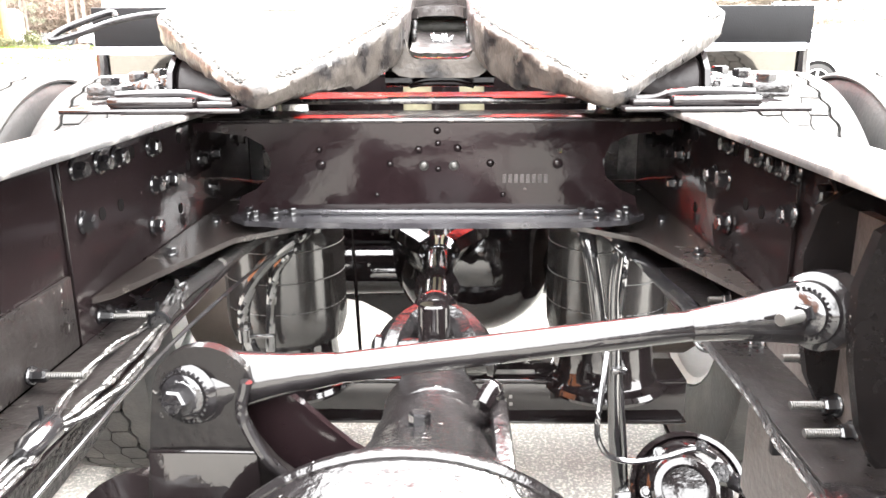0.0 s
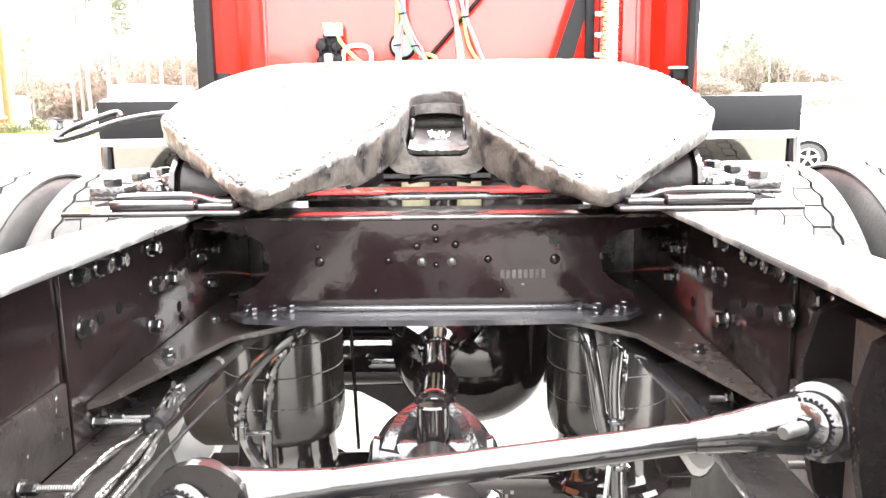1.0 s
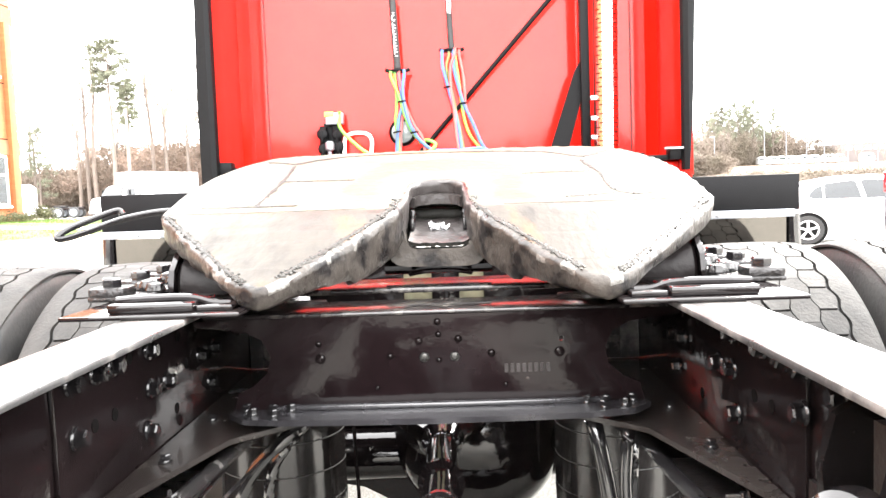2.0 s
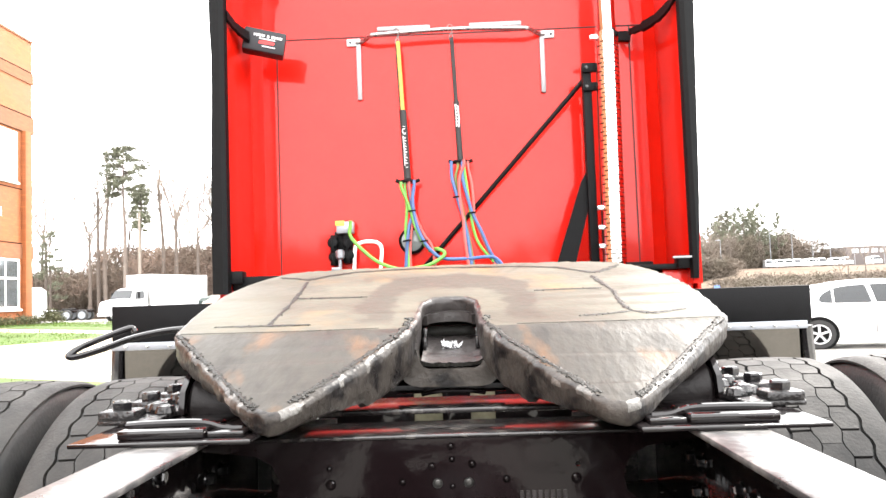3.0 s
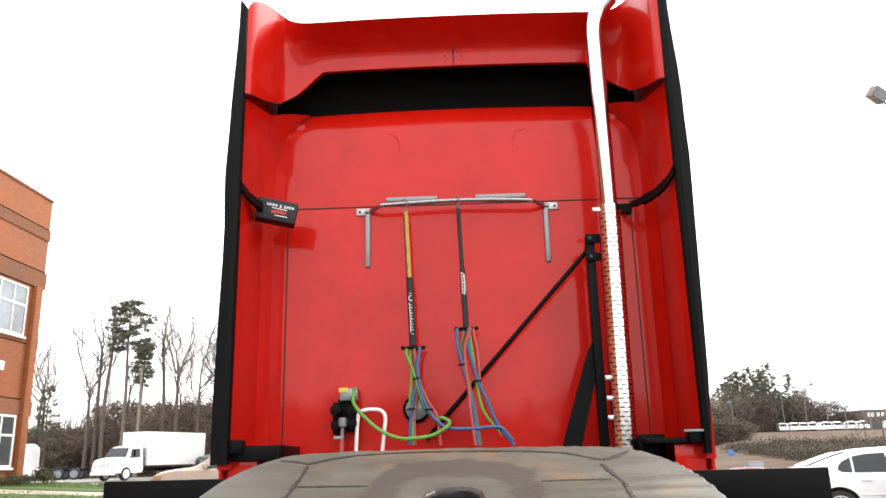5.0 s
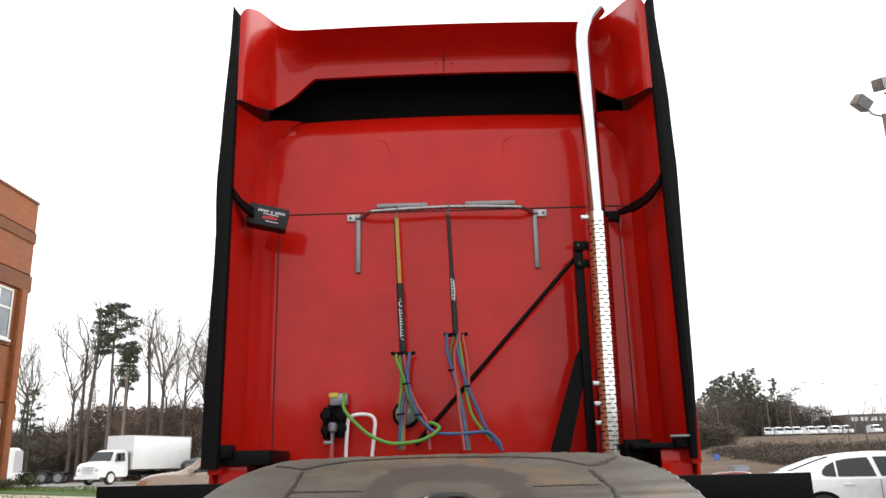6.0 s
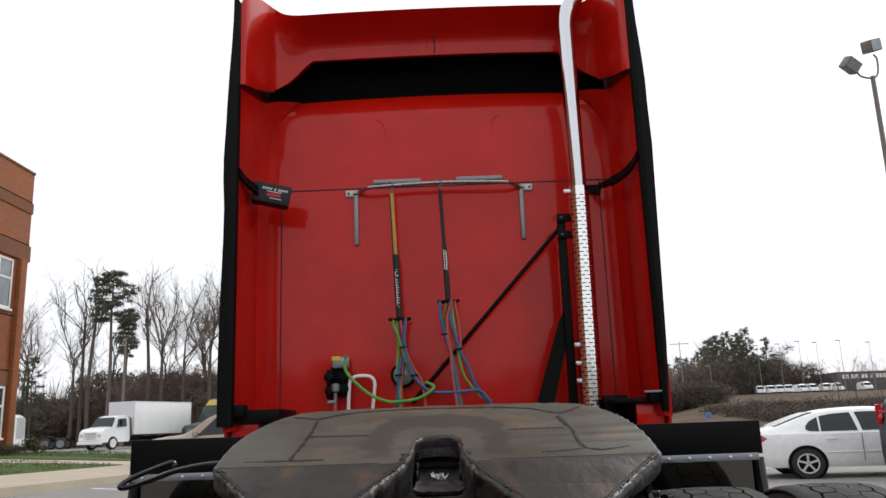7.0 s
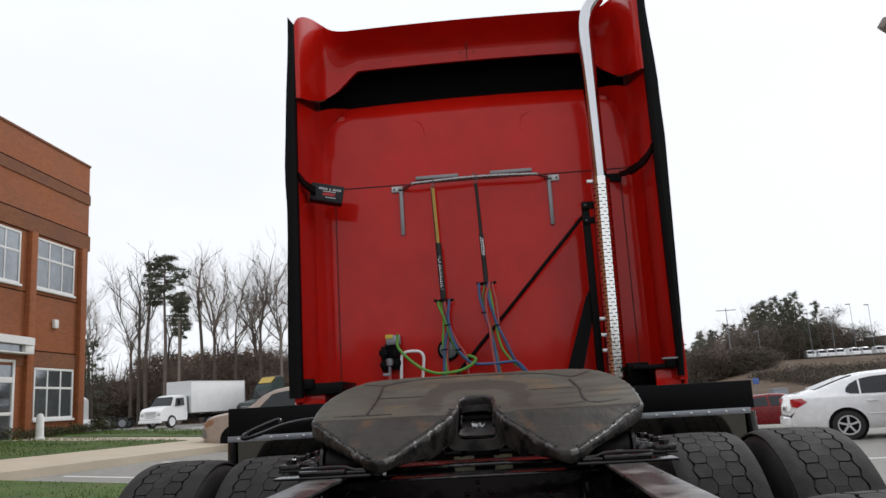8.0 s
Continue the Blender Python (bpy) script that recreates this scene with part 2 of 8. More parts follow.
M["grass"] = material("short_grass", (0.058, 0.105, 0.014), 0.9, var=0.45, scale=2.5, bump=0.8, bump_scale=30, dust=(0.11, 0.115, 0.035), dust_at=(0.5, 0.7), dust_scale=1.2)
M["blades"] = material("grass_blades", (0.075, 0.125, 0.020), 0.8, var=0.5, scale=1.1, dust=(0.13, 0.125, 0.05), dust_at=(0.5, 0.7), dust_scale=0.9, spec=0.2)
M["dry_grass"] = material("dry_winter_grass", (0.125, 0.094, 0.066), 0.95, var=0.5, scale=0.35, bump=0.2, bump_scale=6, dust=(0.088, 0.055, 0.038), dust_at=(0.42, 0.62), dust_scale=0.09, spec=0.1)
M["brick"] = material("orange_brown_brick", (0.29, 0.088, 0.026), 0.85, var=0.22, scale=0.5, bump=0.3, bump_scale=20, random_tint=0.05)
M["brick_dark"] = material("dark_brown_brick", (0.215, 0.080, 0.033), 0.85, var=0.25, scale=0.7, bump=0.3, bump_scale=20)
for nm in ("brick", "brick_dark"):
    # courses of brick, too fine to tell apart singly from the truck
    nt = M[nm].node_tree
    bsdf = nt.nodes["Principled BSDF"]
    src = bsdf.inputs["Base Color"].links[0].from_socket
    tc = nt.nodes.new("ShaderNodeTexCoord")
    sp = nt.nodes.new("ShaderNodeSeparateXYZ")
    cb = nt.nodes.new("ShaderNodeCombineXYZ")
    bt = nt.nodes.new("ShaderNodeTexBrick")
    bt.inputs["Scale"].default_value = 1.0
    bt.inputs["Brick Width"].default_value = 0.21
    bt.inputs["Row Height"].default_value = 0.075
    bt.inputs["Mortar Size"].default_value = 0.007
    bt.inputs["Color1"].default_value = (1, 1, 1, 1)
    bt.inputs["Color2"].default_value = (0.78, 0.76, 0.74, 1)
    bt.inputs["Mortar"].default_value = (0.72, 0.80, 0.86, 1)
    mul = nt.nodes.new("ShaderNodeMix")
    mul.data_type = "RGBA"
    mul.blend_type = "MULTIPLY"
    mul.inputs[0].default_value = 0.85
    nt.links.new(tc.outputs["Object"], sp.inputs[0])
    nt.links.new(sp.outputs["Y"], cb.inputs["X"])
    nt.links.new(sp.outputs["Z"], cb.inputs["Y"])
    nt.links.new(cb.outputs[0], bt.inputs["Vector"])
    nt.links.new(src, mul.inputs[6])
    nt.links.new(bt.outputs["Color"], mul.inputs[7])
    nt.links.new(mul.outputs[2], bsdf.inputs["Base Color"])
# brown grease film in a horseshoe round the throat of the coupling plate, with ragged soft edges
nt = M["plate"].node_tree
bsdf = nt.nodes["Principled BSDF"]
src = bsdf.inputs["Base Color"].links[0].from_socket
tc = nt.nodes.new("ShaderNodeTexCoord")
warp = nt.nodes.new("ShaderNodeTexNoise")
warp.inputs["Scale"].default_value = 14
warp.inputs["Detail"].default_value = 6
sp = nt.nodes.new("ShaderNodeSeparateXYZ")
nt.links.new(tc.outputs["Object"], warp.inputs["Vector"])
nt.links.new(tc.outputs["Object"], sp.inputs[0])


def math_node(op, a, b):
    nd = nt.nodes.new("ShaderNodeMath")
    nd.operation = op
    for k, v in enumerate((a, b)):
        if isinstance(v, (int, float)):
            nd.inputs[k].default_value = v
        else:
            nt.links.new(v, nd.inputs[k])
    return nd.outputs[0]


def round_zone(y0, radius):
    """One inside a strip with a round end beyond y0, fading out over its ragged edge."""
    dy = math_node("MAXIMUM", math_node("SUBTRACT", sp.outputs["Y"], y0), 0.0)
    r = math_node("SQRT", math_node("ADD", math_node("MULTIPLY", sp.outputs["X"], sp.outputs["X"]), math_node("MULTIPLY", dy, dy)), 0.0)
    r = math_node("ADD", r, math_node("MULTIPLY", math_node("SUBTRACT", warp.outputs["Fac"], 0.5), 0.10))
    mr = nt.nodes.new("ShaderNodeMapRange")
    mr.interpolation_type = "SMOOTHSTEP"
    mr.inputs["From Min"].default_value, mr.inputs["From Max"].default_value = radius - 0.010, radius + 0.010
    mr.inputs["To Min"].default_value, mr.inputs["To Max"].default_value = 1.0, 0.0
    nt.links.new(r, mr.inputs["Value"])
    return mr.outputs[0]


zone = math_node("MULTIPLY", round_zone(2.02, 0.168), math_node("SUBTRACT", 1.0, round_zone(1.935, 0.110)))
front = nt.nodes.new("ShaderNodeMapRange")
front.inputs["From Min"].default_value, front.inputs["From Max"].default_value = 1.755, 1.80
nt.links.new(sp.outputs["Y"], front.inputs["Value"])
zone = math_node("MULTIPLY", math_node("MULTIPLY", zone, front.outputs[0]), 0.85)
film = nt.nodes.new("ShaderNodeMix")
film.data_type = "RGBA"
film.inputs[7].default_value = (0.048, 0.041, 0.033, 1)
nt.links.new(zone, film.inputs[0])
nt.links.new(src, film.inputs[6])
nt.links.new(film.outputs[2], bsdf.inputs["Base Color"])
M["frame"] = material("white_window_frame", (0.72, 0.72, 0.70), 0.5, var=0.05)
M["glass"] = material("dark_reflecting_glass", (0.24, 0.26, 0.28), 0.04, metal=0.75, var=0.5, scale=0.35, spec=1.0, rough_var=0.02)
M["car_glass"] = material("tinted_car_glass", (0.012, 0.014, 0.016), 0.05, var=0.2, spec=0.45, rough_var=0.03)
M["car_white"] = material("white_car_paint", (0.88, 0.885, 0.89), 0.25, var=0.04, coat=0.8)
M["arch"] = material("black_arch_liner", (0.006, 0.006, 0.006), 0.8, spec=0.1)
M["car_red"] = material("dark_red_car_paint", (0.16, 0.006, 0.008), 0.3, var=0.05, coat=0.25, spec=0.25)
M["car_dark"] = material("charcoal_car_paint", (0.022, 0.020, 0.028), 0.3, var=0.08, coat=0.25, spec=0.3)
M["car_tan"] = material("tan_car_paint", (0.43, 0.35, 0.295), 0.30, var=0.05, coat=0.3, spec=0.3)
M["car_green"] = material("dark_green_truck_paint", (0.018, 0.034, 0.030), 0.35, var=0.08, coat=0.15, spec=0.25)
M["tail_red"] = material("red_lamp_lens", (0.42, 0.015, 0.02), 0.12, var=0.1, coat=0.8)
M["head"] = material("clear_lamp_lens", (0.6, 0.6, 0.58), 0.1, metal=0.4)
M["amber"] = material("amber_lamp_lens", (0.36, 0.20, 0.12), 0.15, var=0.2, coat=0.5)
M["wheel_alloy"] = material("silver_wheel", (0.62, 0.62, 0.63), 0.35, metal=0.15, var=0.1)
M["car_tyre"] = material("car_tyre_rubber", (0.025, 0.025, 0.025), 0.75, var=0.2)
M["bark"] = material("grey_brown_bark", (0.105, 0.084, 0.070), 0.95, var=0.4, scale=1.2, random_tint=0.35)
M["twig"] = material("brown_twigs", (0.185, 0.150, 0.125), 0.95, var=0.35, scale=0.6, random_tint=0.3)
M["pine"] = material("pine_needles", (0.115, 0.120, 0.080), 0.9, var=0.5, scale=0.9, random_tint=0.25)
M["brush"] = material("winter_brush", (0.125, 0.098, 0.078), 0.95, var=0.5, scale=0.25, dust=(0.075, 0.062, 0.042), dust_at=(0.45, 0.6), dust_scale=0.1)
M["woods"] = material("dense_winter_twigs", (0.195, 0.138, 0.108), 0.95, var=0.5, scale=0.25, dust=(0.095, 0.075, 0.055), dust_at=(0.45, 0.6), dust_scale=0.1)
M["evergreen"] = material("dull_evergreen_scrub", (0.075, 0.064, 0.048), 0.95, var=0.5, scale=0.3, spec=0.1)
M["shrub"] = material("shrub_leaves", (0.06, 0.06, 0.025), 0.9, var=0.5, scale=3)
M["pole"] = material("weathered_pole", (0.20, 0.17, 0.14), 0.85, var=0.25, scale=2)
M["pole_steel"] = material("bronze_lamp_pole", (0.16, 0.13, 0.11), 0.55, var=0.2, scale=2)
M["far_wall"] = material("far_grey_brown_wall", (0.10, 0.085, 0.08), 0.8, var=0.15, scale=0.3)
M["sign_blue"] = material("blue_sign", (0.08, 0.16, 0.42), 0.5)


# ---- mesh helpers ----
def finish(bm, angle=32):
    bmesh.ops.recalc_face_normals(bm, faces=bm.faces[:])
    lim = radians(angle)
    for f in bm.faces:
        f.smooth = True
    for e in bm.edges:
        if len(e.link_faces) == 2:
            e.smooth = e.calc_face_angle(0) < lim
        else:
            e.smooth = False


def mesh_of(name, bm, mats, angle=32):
    finish(bm, angle)
    me = bpy.data.meshes.new(name)
    bm.to_mesh(me)
    bm.free()
    for mt in (mats if isinstance(mats, (list, tuple)) else [mats]):
        me.materials.append(mt)
    return me


def part(name, bm, mats, parent=None, label="", m=None, angle=32):
    """Links a bmesh as one mesh object, under a thing or a part where one is given."""
    ob = new(name, mesh_of(name, bm, mats, angle))
    if parent is not None:
        ob.parent = parent
    if m is not None:
        ob.matrix_basis = m
    if label:
        ob["label"] = label
    return ob


def shared(name, me, parent, m, label=""):
    ob = new(name, me)
    ob.parent = parent
    ob.matrix_basis = m
    if label:
        ob["label"] = label
    return ob


def thing(name, label, category, group="", kind="", m=None):
    ob = new(name)
    if m is not None:
        ob.matrix_basis = m
    return tagged(ob, label, category, group, kind)


def box(bm, x0, x1, y0, y1, z0, z1, bevel=0.0, m=None, mat=0):
    vs = [bm.verts.new((x, y, z)) for x in (x0, x1) for y in (y0, y1) for z in (z0, z1)]
    fs = [bm.faces.new([vs[i] for i in q]) for q in ((0, 1, 3, 2), (4, 6, 7, 5), (0, 4, 5, 1), (2, 3, 7, 6), (0, 2, 6, 4), (1, 5, 7, 3))]
    for f in fs:
        f.material_index = mat
    if m is not None:
        bmesh.ops.transform(bm, matrix=m, verts=vs)
    if bevel:
        es = list({e for f in fs for e in f.edges})
        r = bmesh.ops.bevel(bm, geom=es, offset=bevel, segments=2, affect="EDGES", profile=0.5)
        for f in r["faces"]:
            f.material_index = mat
    return vs


def basis(p0, p1):
    d = (Vector(p1) - Vector(p0))
    q = d.to_track_quat("Z", "Y")
    return Matrix.Translation(p0) @ q.to_matrix().to_4x4(), d.length


def lathe(bm, profile, m=None, seg=24, mat=0, cap=True):
    """Turns (radius, height) pairs round z."""
    m = m or Matrix()
    rings = []
    for r, h in profile:
        rings.append([bm.verts.new(m @ Vector((r * math.cos(2 * math.pi * i / seg), r * math.sin(2 * math.pi * i / seg), h))) for i in range(seg)])
    for a, b in zip(rings, rings[1:]):
        for i in range(seg):
            f = bm.faces.new((a[i], a[(i + 1) % seg], b[(i + 1) % seg], b[i]))
            f.material_index = mat
    if cap:
        for ring in (rings[0], rings[-1]):
            f = bm.faces.new(ring)
            f.material_index = mat
    return rings


def cyl(bm, p0, p1, r0, r1=None, seg=16, bevel=0.0, mat=0):
    m, h = basis(p0, p1)
    r1 = r0 if r1 is None else r1
    if bevel:
        pr = [(r0 - bevel, 0), (r0, bevel), (r1, h - bevel), (r1 - bevel, h)]
    else:
        pr = [(r0, 0), (r1, h)]
    lathe(bm, pr, m, seg, mat)


def spline(pts, n=8):
    """Catmull-Rom points through pts."""
    P = [Vector(p) for p in pts]
    P = [P[0] * 2 - P[1]] + P + [P[-1] * 2 - P[-2]]
    out = []
    for i in range(1, len(P) - 2):
        for k in range(n):
            t = k / n
            a, b, c, d = P[i - 1], P[i], P[i + 1], P[i + 2]
            out.append(0.5 * ((2 * b) + (c - a) * t + (2 * a - 5 * b + 4 * c - d) * t * t + (3 * b - a - 3 * c + d) * t ** 3))
    out.append(P[-2])
    return out


def tube(bm, pts, r, seg=8, n=6, smooth=True, mat=0, r_end=None):
    P = spline(pts, n) if smooth and len(pts) > 2 else [Vector(p) for p in pts]
    up = Vector((0.13, 0.21, 0.97)).normalized()
    rings = []
    for i, p in enumerate(P):
        d = (P[min(i + 1, len(P) - 1)] - P[max(i - 1, 0)]).normalized()
        u = d.cross(up)
        if u.length < 0.05:
            u = d.cross(Vector((1, 0, 0)))
        u.normalize()
        v = d.cross(u).normalized()
        rr = r if r_end is None else r + (r_end - r) * i / (len(P) - 1)
        rings.append([bm.verts.new(p + (u * math.cos(2 * math.pi * k / seg) + v * math.sin(2 * math.pi * k / seg)) * rr) for k in range(seg)])
    for a, b in zip(rings, rings[1:]):
        for k in range(seg):
            f = bm.faces.new((a[k], a[(k + 1) % seg], b[(k + 1) % seg], b[k]))
            f.material_index = mat
    for ring in (rings[0], rings[-1]):
        f = bm.faces.new(ring)
        f.material_index = mat


def plate(bm, outline, thick, holes=(), m=None, bevel=0.0, mat=0):
    """Flat plate from a 2D outline in xy, from z = 0 up to thick, with round holes (x, y, r)."""
    m = m or Matrix()
    loops = [list(outline)] + [[(hx + hr * math.cos(2 * math.pi * k / 10), hy + hr * math.sin(2 * math.pi * k / 10)) for k in range(10)] for hx, hy, hr in holes]
    edges, lo, hi = [], [], []
    for lp in loops:
        a = [bm.verts.new((x, y, 0)) for x, y in lp]
        lo.append(a)
        edges += [bm.edges.new((a[i], a[(i + 1) % len(a)])) for i in range(len(a))]
    if len(loops) == 1:
        faces = [bm.faces.new(lo[0])]
    else:
        r = bmesh.ops.triangle_fill(bm, edges=edges, use_beauty=True)
        faces = [g for g in r["geom"] if isinstance(g, bmesh.types.BMFace)]
    top = bmesh.ops.duplicate(bm, geom=faces + [v for a in lo for v in a] + edges)
    vm = top["vert_map"]
    for a in lo:
        b = [vm[v] for v in a]
        for v in b:
            v.co.z = thick
        for i in range(len(a)):
            j = (i + 1) % len(a)
            f = bm.faces.new((a[i], a[j], b[j], b[i]))
            f.material_index = mat
    every = [v for a in lo for v in a] + [vm[v] for a in lo for v in a]
    for f in faces + [g for g in top["geom"] if isinstance(g, bmesh.types.BMFace)]:
        f.material_index = mat
    if bevel:
        rim = [e for e in bm.edges if e.is_valid and len(e.link_faces) == 2 and e.calc_face_angle(0) > 1.2 and e.verts[0] in every and e.verts[1] in every]
        bmesh.ops.bevel(bm, geom=rim, offset=bevel, segments=2, affect="EDGES", profile=0.5)
    bmesh.ops.transform(bm, matrix=m, verts=[v for v in every if v.is_valid] if not bevel else bm.verts[:])


def bolt_mesh(name, r=0.013, h=0.012, mat="bolt", washer=True, shank=0.0, stud_mat=None):
    """Hex head along +z, with washer, and a threaded end where shank is given."""
    bm = bmesh.new()
    z = 0
    if washer:
        lathe(bm, [(r * 1.4, 0), (r * 1.45, 0.002), (r * 1.3, 0.0045)], seg=14)
        z = 0.004
    lathe(bm, [(r, z), (r * 1.02, z + h * 0.8), (r * 0.85, z + h)], seg=6)
    mats = [M[mat]]
    if shank:
        z += h
        pr = []
        k = 0.0
        while k < shank:
            pr += [(r * 0.56, z + k), (r * 0.47, z + k + 0.0016)]
            k += 0.0032
        lathe(bm, pr, seg=10, mat=1)
        mats.append(M[stud_mat or "stud"])
    return mesh_of(name, bm, mats)


def toward(p, d):
    """Pose at p whose z axis points along d."""
    return Matrix.Translation(p) @ Vector(d).to_track_quat("Z", "Y").to_matrix().to_4x4()


# ---- the tractor unit ----
truck = thing("semi_truck", "red sleeper tractor unit with black chassis, parked bobtail on the lot", "truck")
XZ = pose(0, 0, 0, 90)          # a plate's outline in x and z, its thickness towards -y
BOLT = bolt_mesh("frame_bolt", 0.0104, 0.012)
BOLT_S = bolt_mesh("small_bolt", 0.007, 0.008)
BOLT_BIG = bolt_mesh("large_bolt", 0.019, 0.022)
STUD = bolt_mesh("stud_bolt", 0.016, 0.018, shank=0.045)


def rail(side):
    """C-channel with its flanges inwards."""
    s = side
    bm = bmesh.new()
    xs = sorted((s * 0.420, s * 0.411))
    box(bm, xs[0], xs[1], -0.32, 4.62, 0.700, 0.942, 0.002)
    xs = sorted((s * 0.420, s * 0.328))
    box(bm, xs[0], xs[1], -0.32, 4.62, 0.942, 0.951, 0.003, mat=1)
    box(bm, xs[0], xs[1], -0.32, 4.62, 0.692, 0.700, 0.003)
    ob = part("frame_rail", bm, [M["black"], M["rail_top"]], truck, "black steel channel rail with dusty top flange")
    return ob


rail_l, rail_r = rail(-1), rail(1)
# doubler plates and bolts on the inner webs
L_BOLTS = [(1.238, 0.906), (1.299, 0.904), (1.347, 0.904), (1.459, 0.901), (1.668, 0.851), (1.740, 0.850), (1.460, 0.846), (1.520, 0.843), (1.715, 0.794), (1.244, 0.842), (1.445, 0.789), (1.906, 0.855)]
R_BOLTS = [(1.854, 0.857), (1.699, 0.857), (1.647, 0.859), (1.420, 0.908), (1.317, 0.908), (1.251, 0.908), (1.205, 0.908), (1.475, 0.856), (1.421, 0.858), (1.681, 0.804), (1.406, 0.802), (1.205, 0.860), (1.121, 0.899), (1.064, 0.897)]
for s, rl, bl in ((-1, rail_l, L_BOLTS), (1, rail_r, R_BOLTS)):
    bm = bmesh.new()
    xs = sorted((s * 0.4105, s * 0.4045))
    box(bm, xs[0], xs[1], 1.205, 2.9, 0.702, 0.934, 0.0015)
    part("liner_plate", bm, M["black"], rl)
    for y, z in bl:
        shared("bolt", BOLT, rl, toward((s * 0.404, y, z), (-s, 0, 0)) @ pose(0, 0, 0, 0, 0, random.uniform(0, 60)))
    for y, z in ((1.294, 0.842), (1.348, 0.841), (1.58, 0.898), (1.40, 0.902), (1.61, 0.85), (1.78, 0.84), (1.56, 0.79), (1.66, 0.90), (1.70, 0.90)):
        bm = bmesh.new()
        cyl(bm, (s * 0.4045, y, z), (s * 0.4035, y, z), 0.0085, seg=12)
        part("punched_hole", bm, M["slot"], rl)

# dull speckled liners inside the rails at the hangers
for s, rl in ((-1, rail_l), (1, rail_r)):
    bm = bmesh.new()
    xs = sorted((s * 0.4108, s * 0.4050))
    box(bm, xs[0], xs[1], 0.30, 1.200, 0.7045, 0.790, 0.0015)
    xs = sorted((s * 0.4040, s * 0.3300))
    box(bm, xs[0], xs[1], 0.30, 1.52, 0.7005, 0.7040, 0.001)
    part("hanger_liner", bm, M["speckled"], rl)

# crossmember: webbed plate with scalloped ends
XW, ZT, ZB = 0.385, 0.918, 0.772
right_end = [(0.325, ZB), (0.318, 0.800), (0.292, 0.812), (0.270, 0.832), (0.264, 0.858), (0.276, 0.884), (0.302, 0.898), (0.345, 0.904), (XW, 0.908), (XW, ZT)]
outline = right_end + [(-x, z) for x, z in reversed(right_end)]
holes = [(0.002, 0.906, 0.006), (-0.028, 0.876, 0.0065), (0.034, 0.878, 0.0065), (0.003, 0.886, 0.005), (-0.074, 0.853, 0.006), (-0.020, 0.850, 0.0085), (0.028, 0.850, 0.0085),
         (0.003, 0.845, 0.005), (0.086, 0.854, 0.0065), (0.193, 0.853, 0.0085), (-0.185, 0.852, 0.0085), (-0.187, 0.876, 0.005), (-0.096, 0.803, 0.005), (0.107, 0.803, 0.005), (0.196, 0.874, 0.004)]
bm = bmesh.new()
plate(bm, outline, 0.008, holes, Matrix.Translation((0, 1.605, 0)) @ XZ)
crossmember = part("crossmember", bm, M["web"], truck, "glossy black pressed crossmember with bolt holes")
for x, z, r in holes[:-1]:
    bm = bmesh.new()
    lathe(bm, [(r * 1.01, 0.0), (r * 1.01, 0.003), (r * 0.86, 0.0045), (r * 0.80, 0.003), (r * 0.70, 0.0035), (r * 0.45, 0.0055), (0.0004, 0.006)], toward((x, 1.6025, z), (0, -1, 0)), seg=16)
    part("rivet", bm, M["stud" if r > 0.008 and abs(x) < 0.05 else "black"], crossmember)
bm = bmesh.new()
box(bm, -0.37, 0.37, 1.597, 1.735, ZT, ZT + 0.007, 0.003)
part("top_flange", bm, M["dusty_black"], crossmember)
bm = bmesh.new()
fl = [(-0.322, 1.605), (0.326, 1.605), (0.332, 1.585), (0.300, 1.548), (0.235, 1.533), (0.12, 1.527), (0, 1.524), (-0.12, 1.527), (-0.235, 1.533), (-0.30, 1.545), (-0.33, 1.58)]
plate(bm, fl, 0.009, (), Matrix.Translation((0, 0, 0.764)))
box(bm, -0.262, 0.262, 1.583, 1.597, 0.773, 0.781, 0.003)
part("lower_flange", bm, M["flange"], crossmember)
for s in (-1, 1):
    for x, y in ((0.288, 1.567), (0.254, 1.556), (0.262, 1.585), (0.305, 1.592), (0.232, 1.585)):
        shared("bolt", BOLT_S, crossmember, toward((s * x, y, 0.773), (0, 0, 1)) @ pose(0, 0, 0, 0, 0, random.uniform(0, 60)))
# stamped part mark, plain bars
bm = bmesh.new()
for k in range(8):
    x = 0.106 + k * 0.0094
    box(bm, x, x + 0.0055, 1.5955, 1.597, 0.8225, 0.836)
    box(bm, x + 0.0015, x + 0.004, 1.5950, 1.5956, 0.827, 0.8315)
part("stamped_mark", bm, M["jaw"], crossmember)

# gusset plates from the crossmember along the lower flanges
for s in (-1, 1):
    bm = bmesh.new()
    g = [(s * 0.402, 1.235), (s * 0.402, 2.05), (s * 0.22, 2.05), (s * 0.22, 1.60), (s * 0.31, 1.515), (s * 0.385, 1.255)]
    plate(bm, g, 0.008, (), Matrix.Translation((0, 0, 0.744)))
    gp = part("gusset_plate", bm, M["gusset"], truck, "black triangular frame gusset plate")
    for x, y in ((0.33, 1.75), (0.37, 1.62), (0.372, 1.42)):
        shared("bolt", BOLT_S, gp, toward((s * x, y, 0.752), (0, 0, 1)))

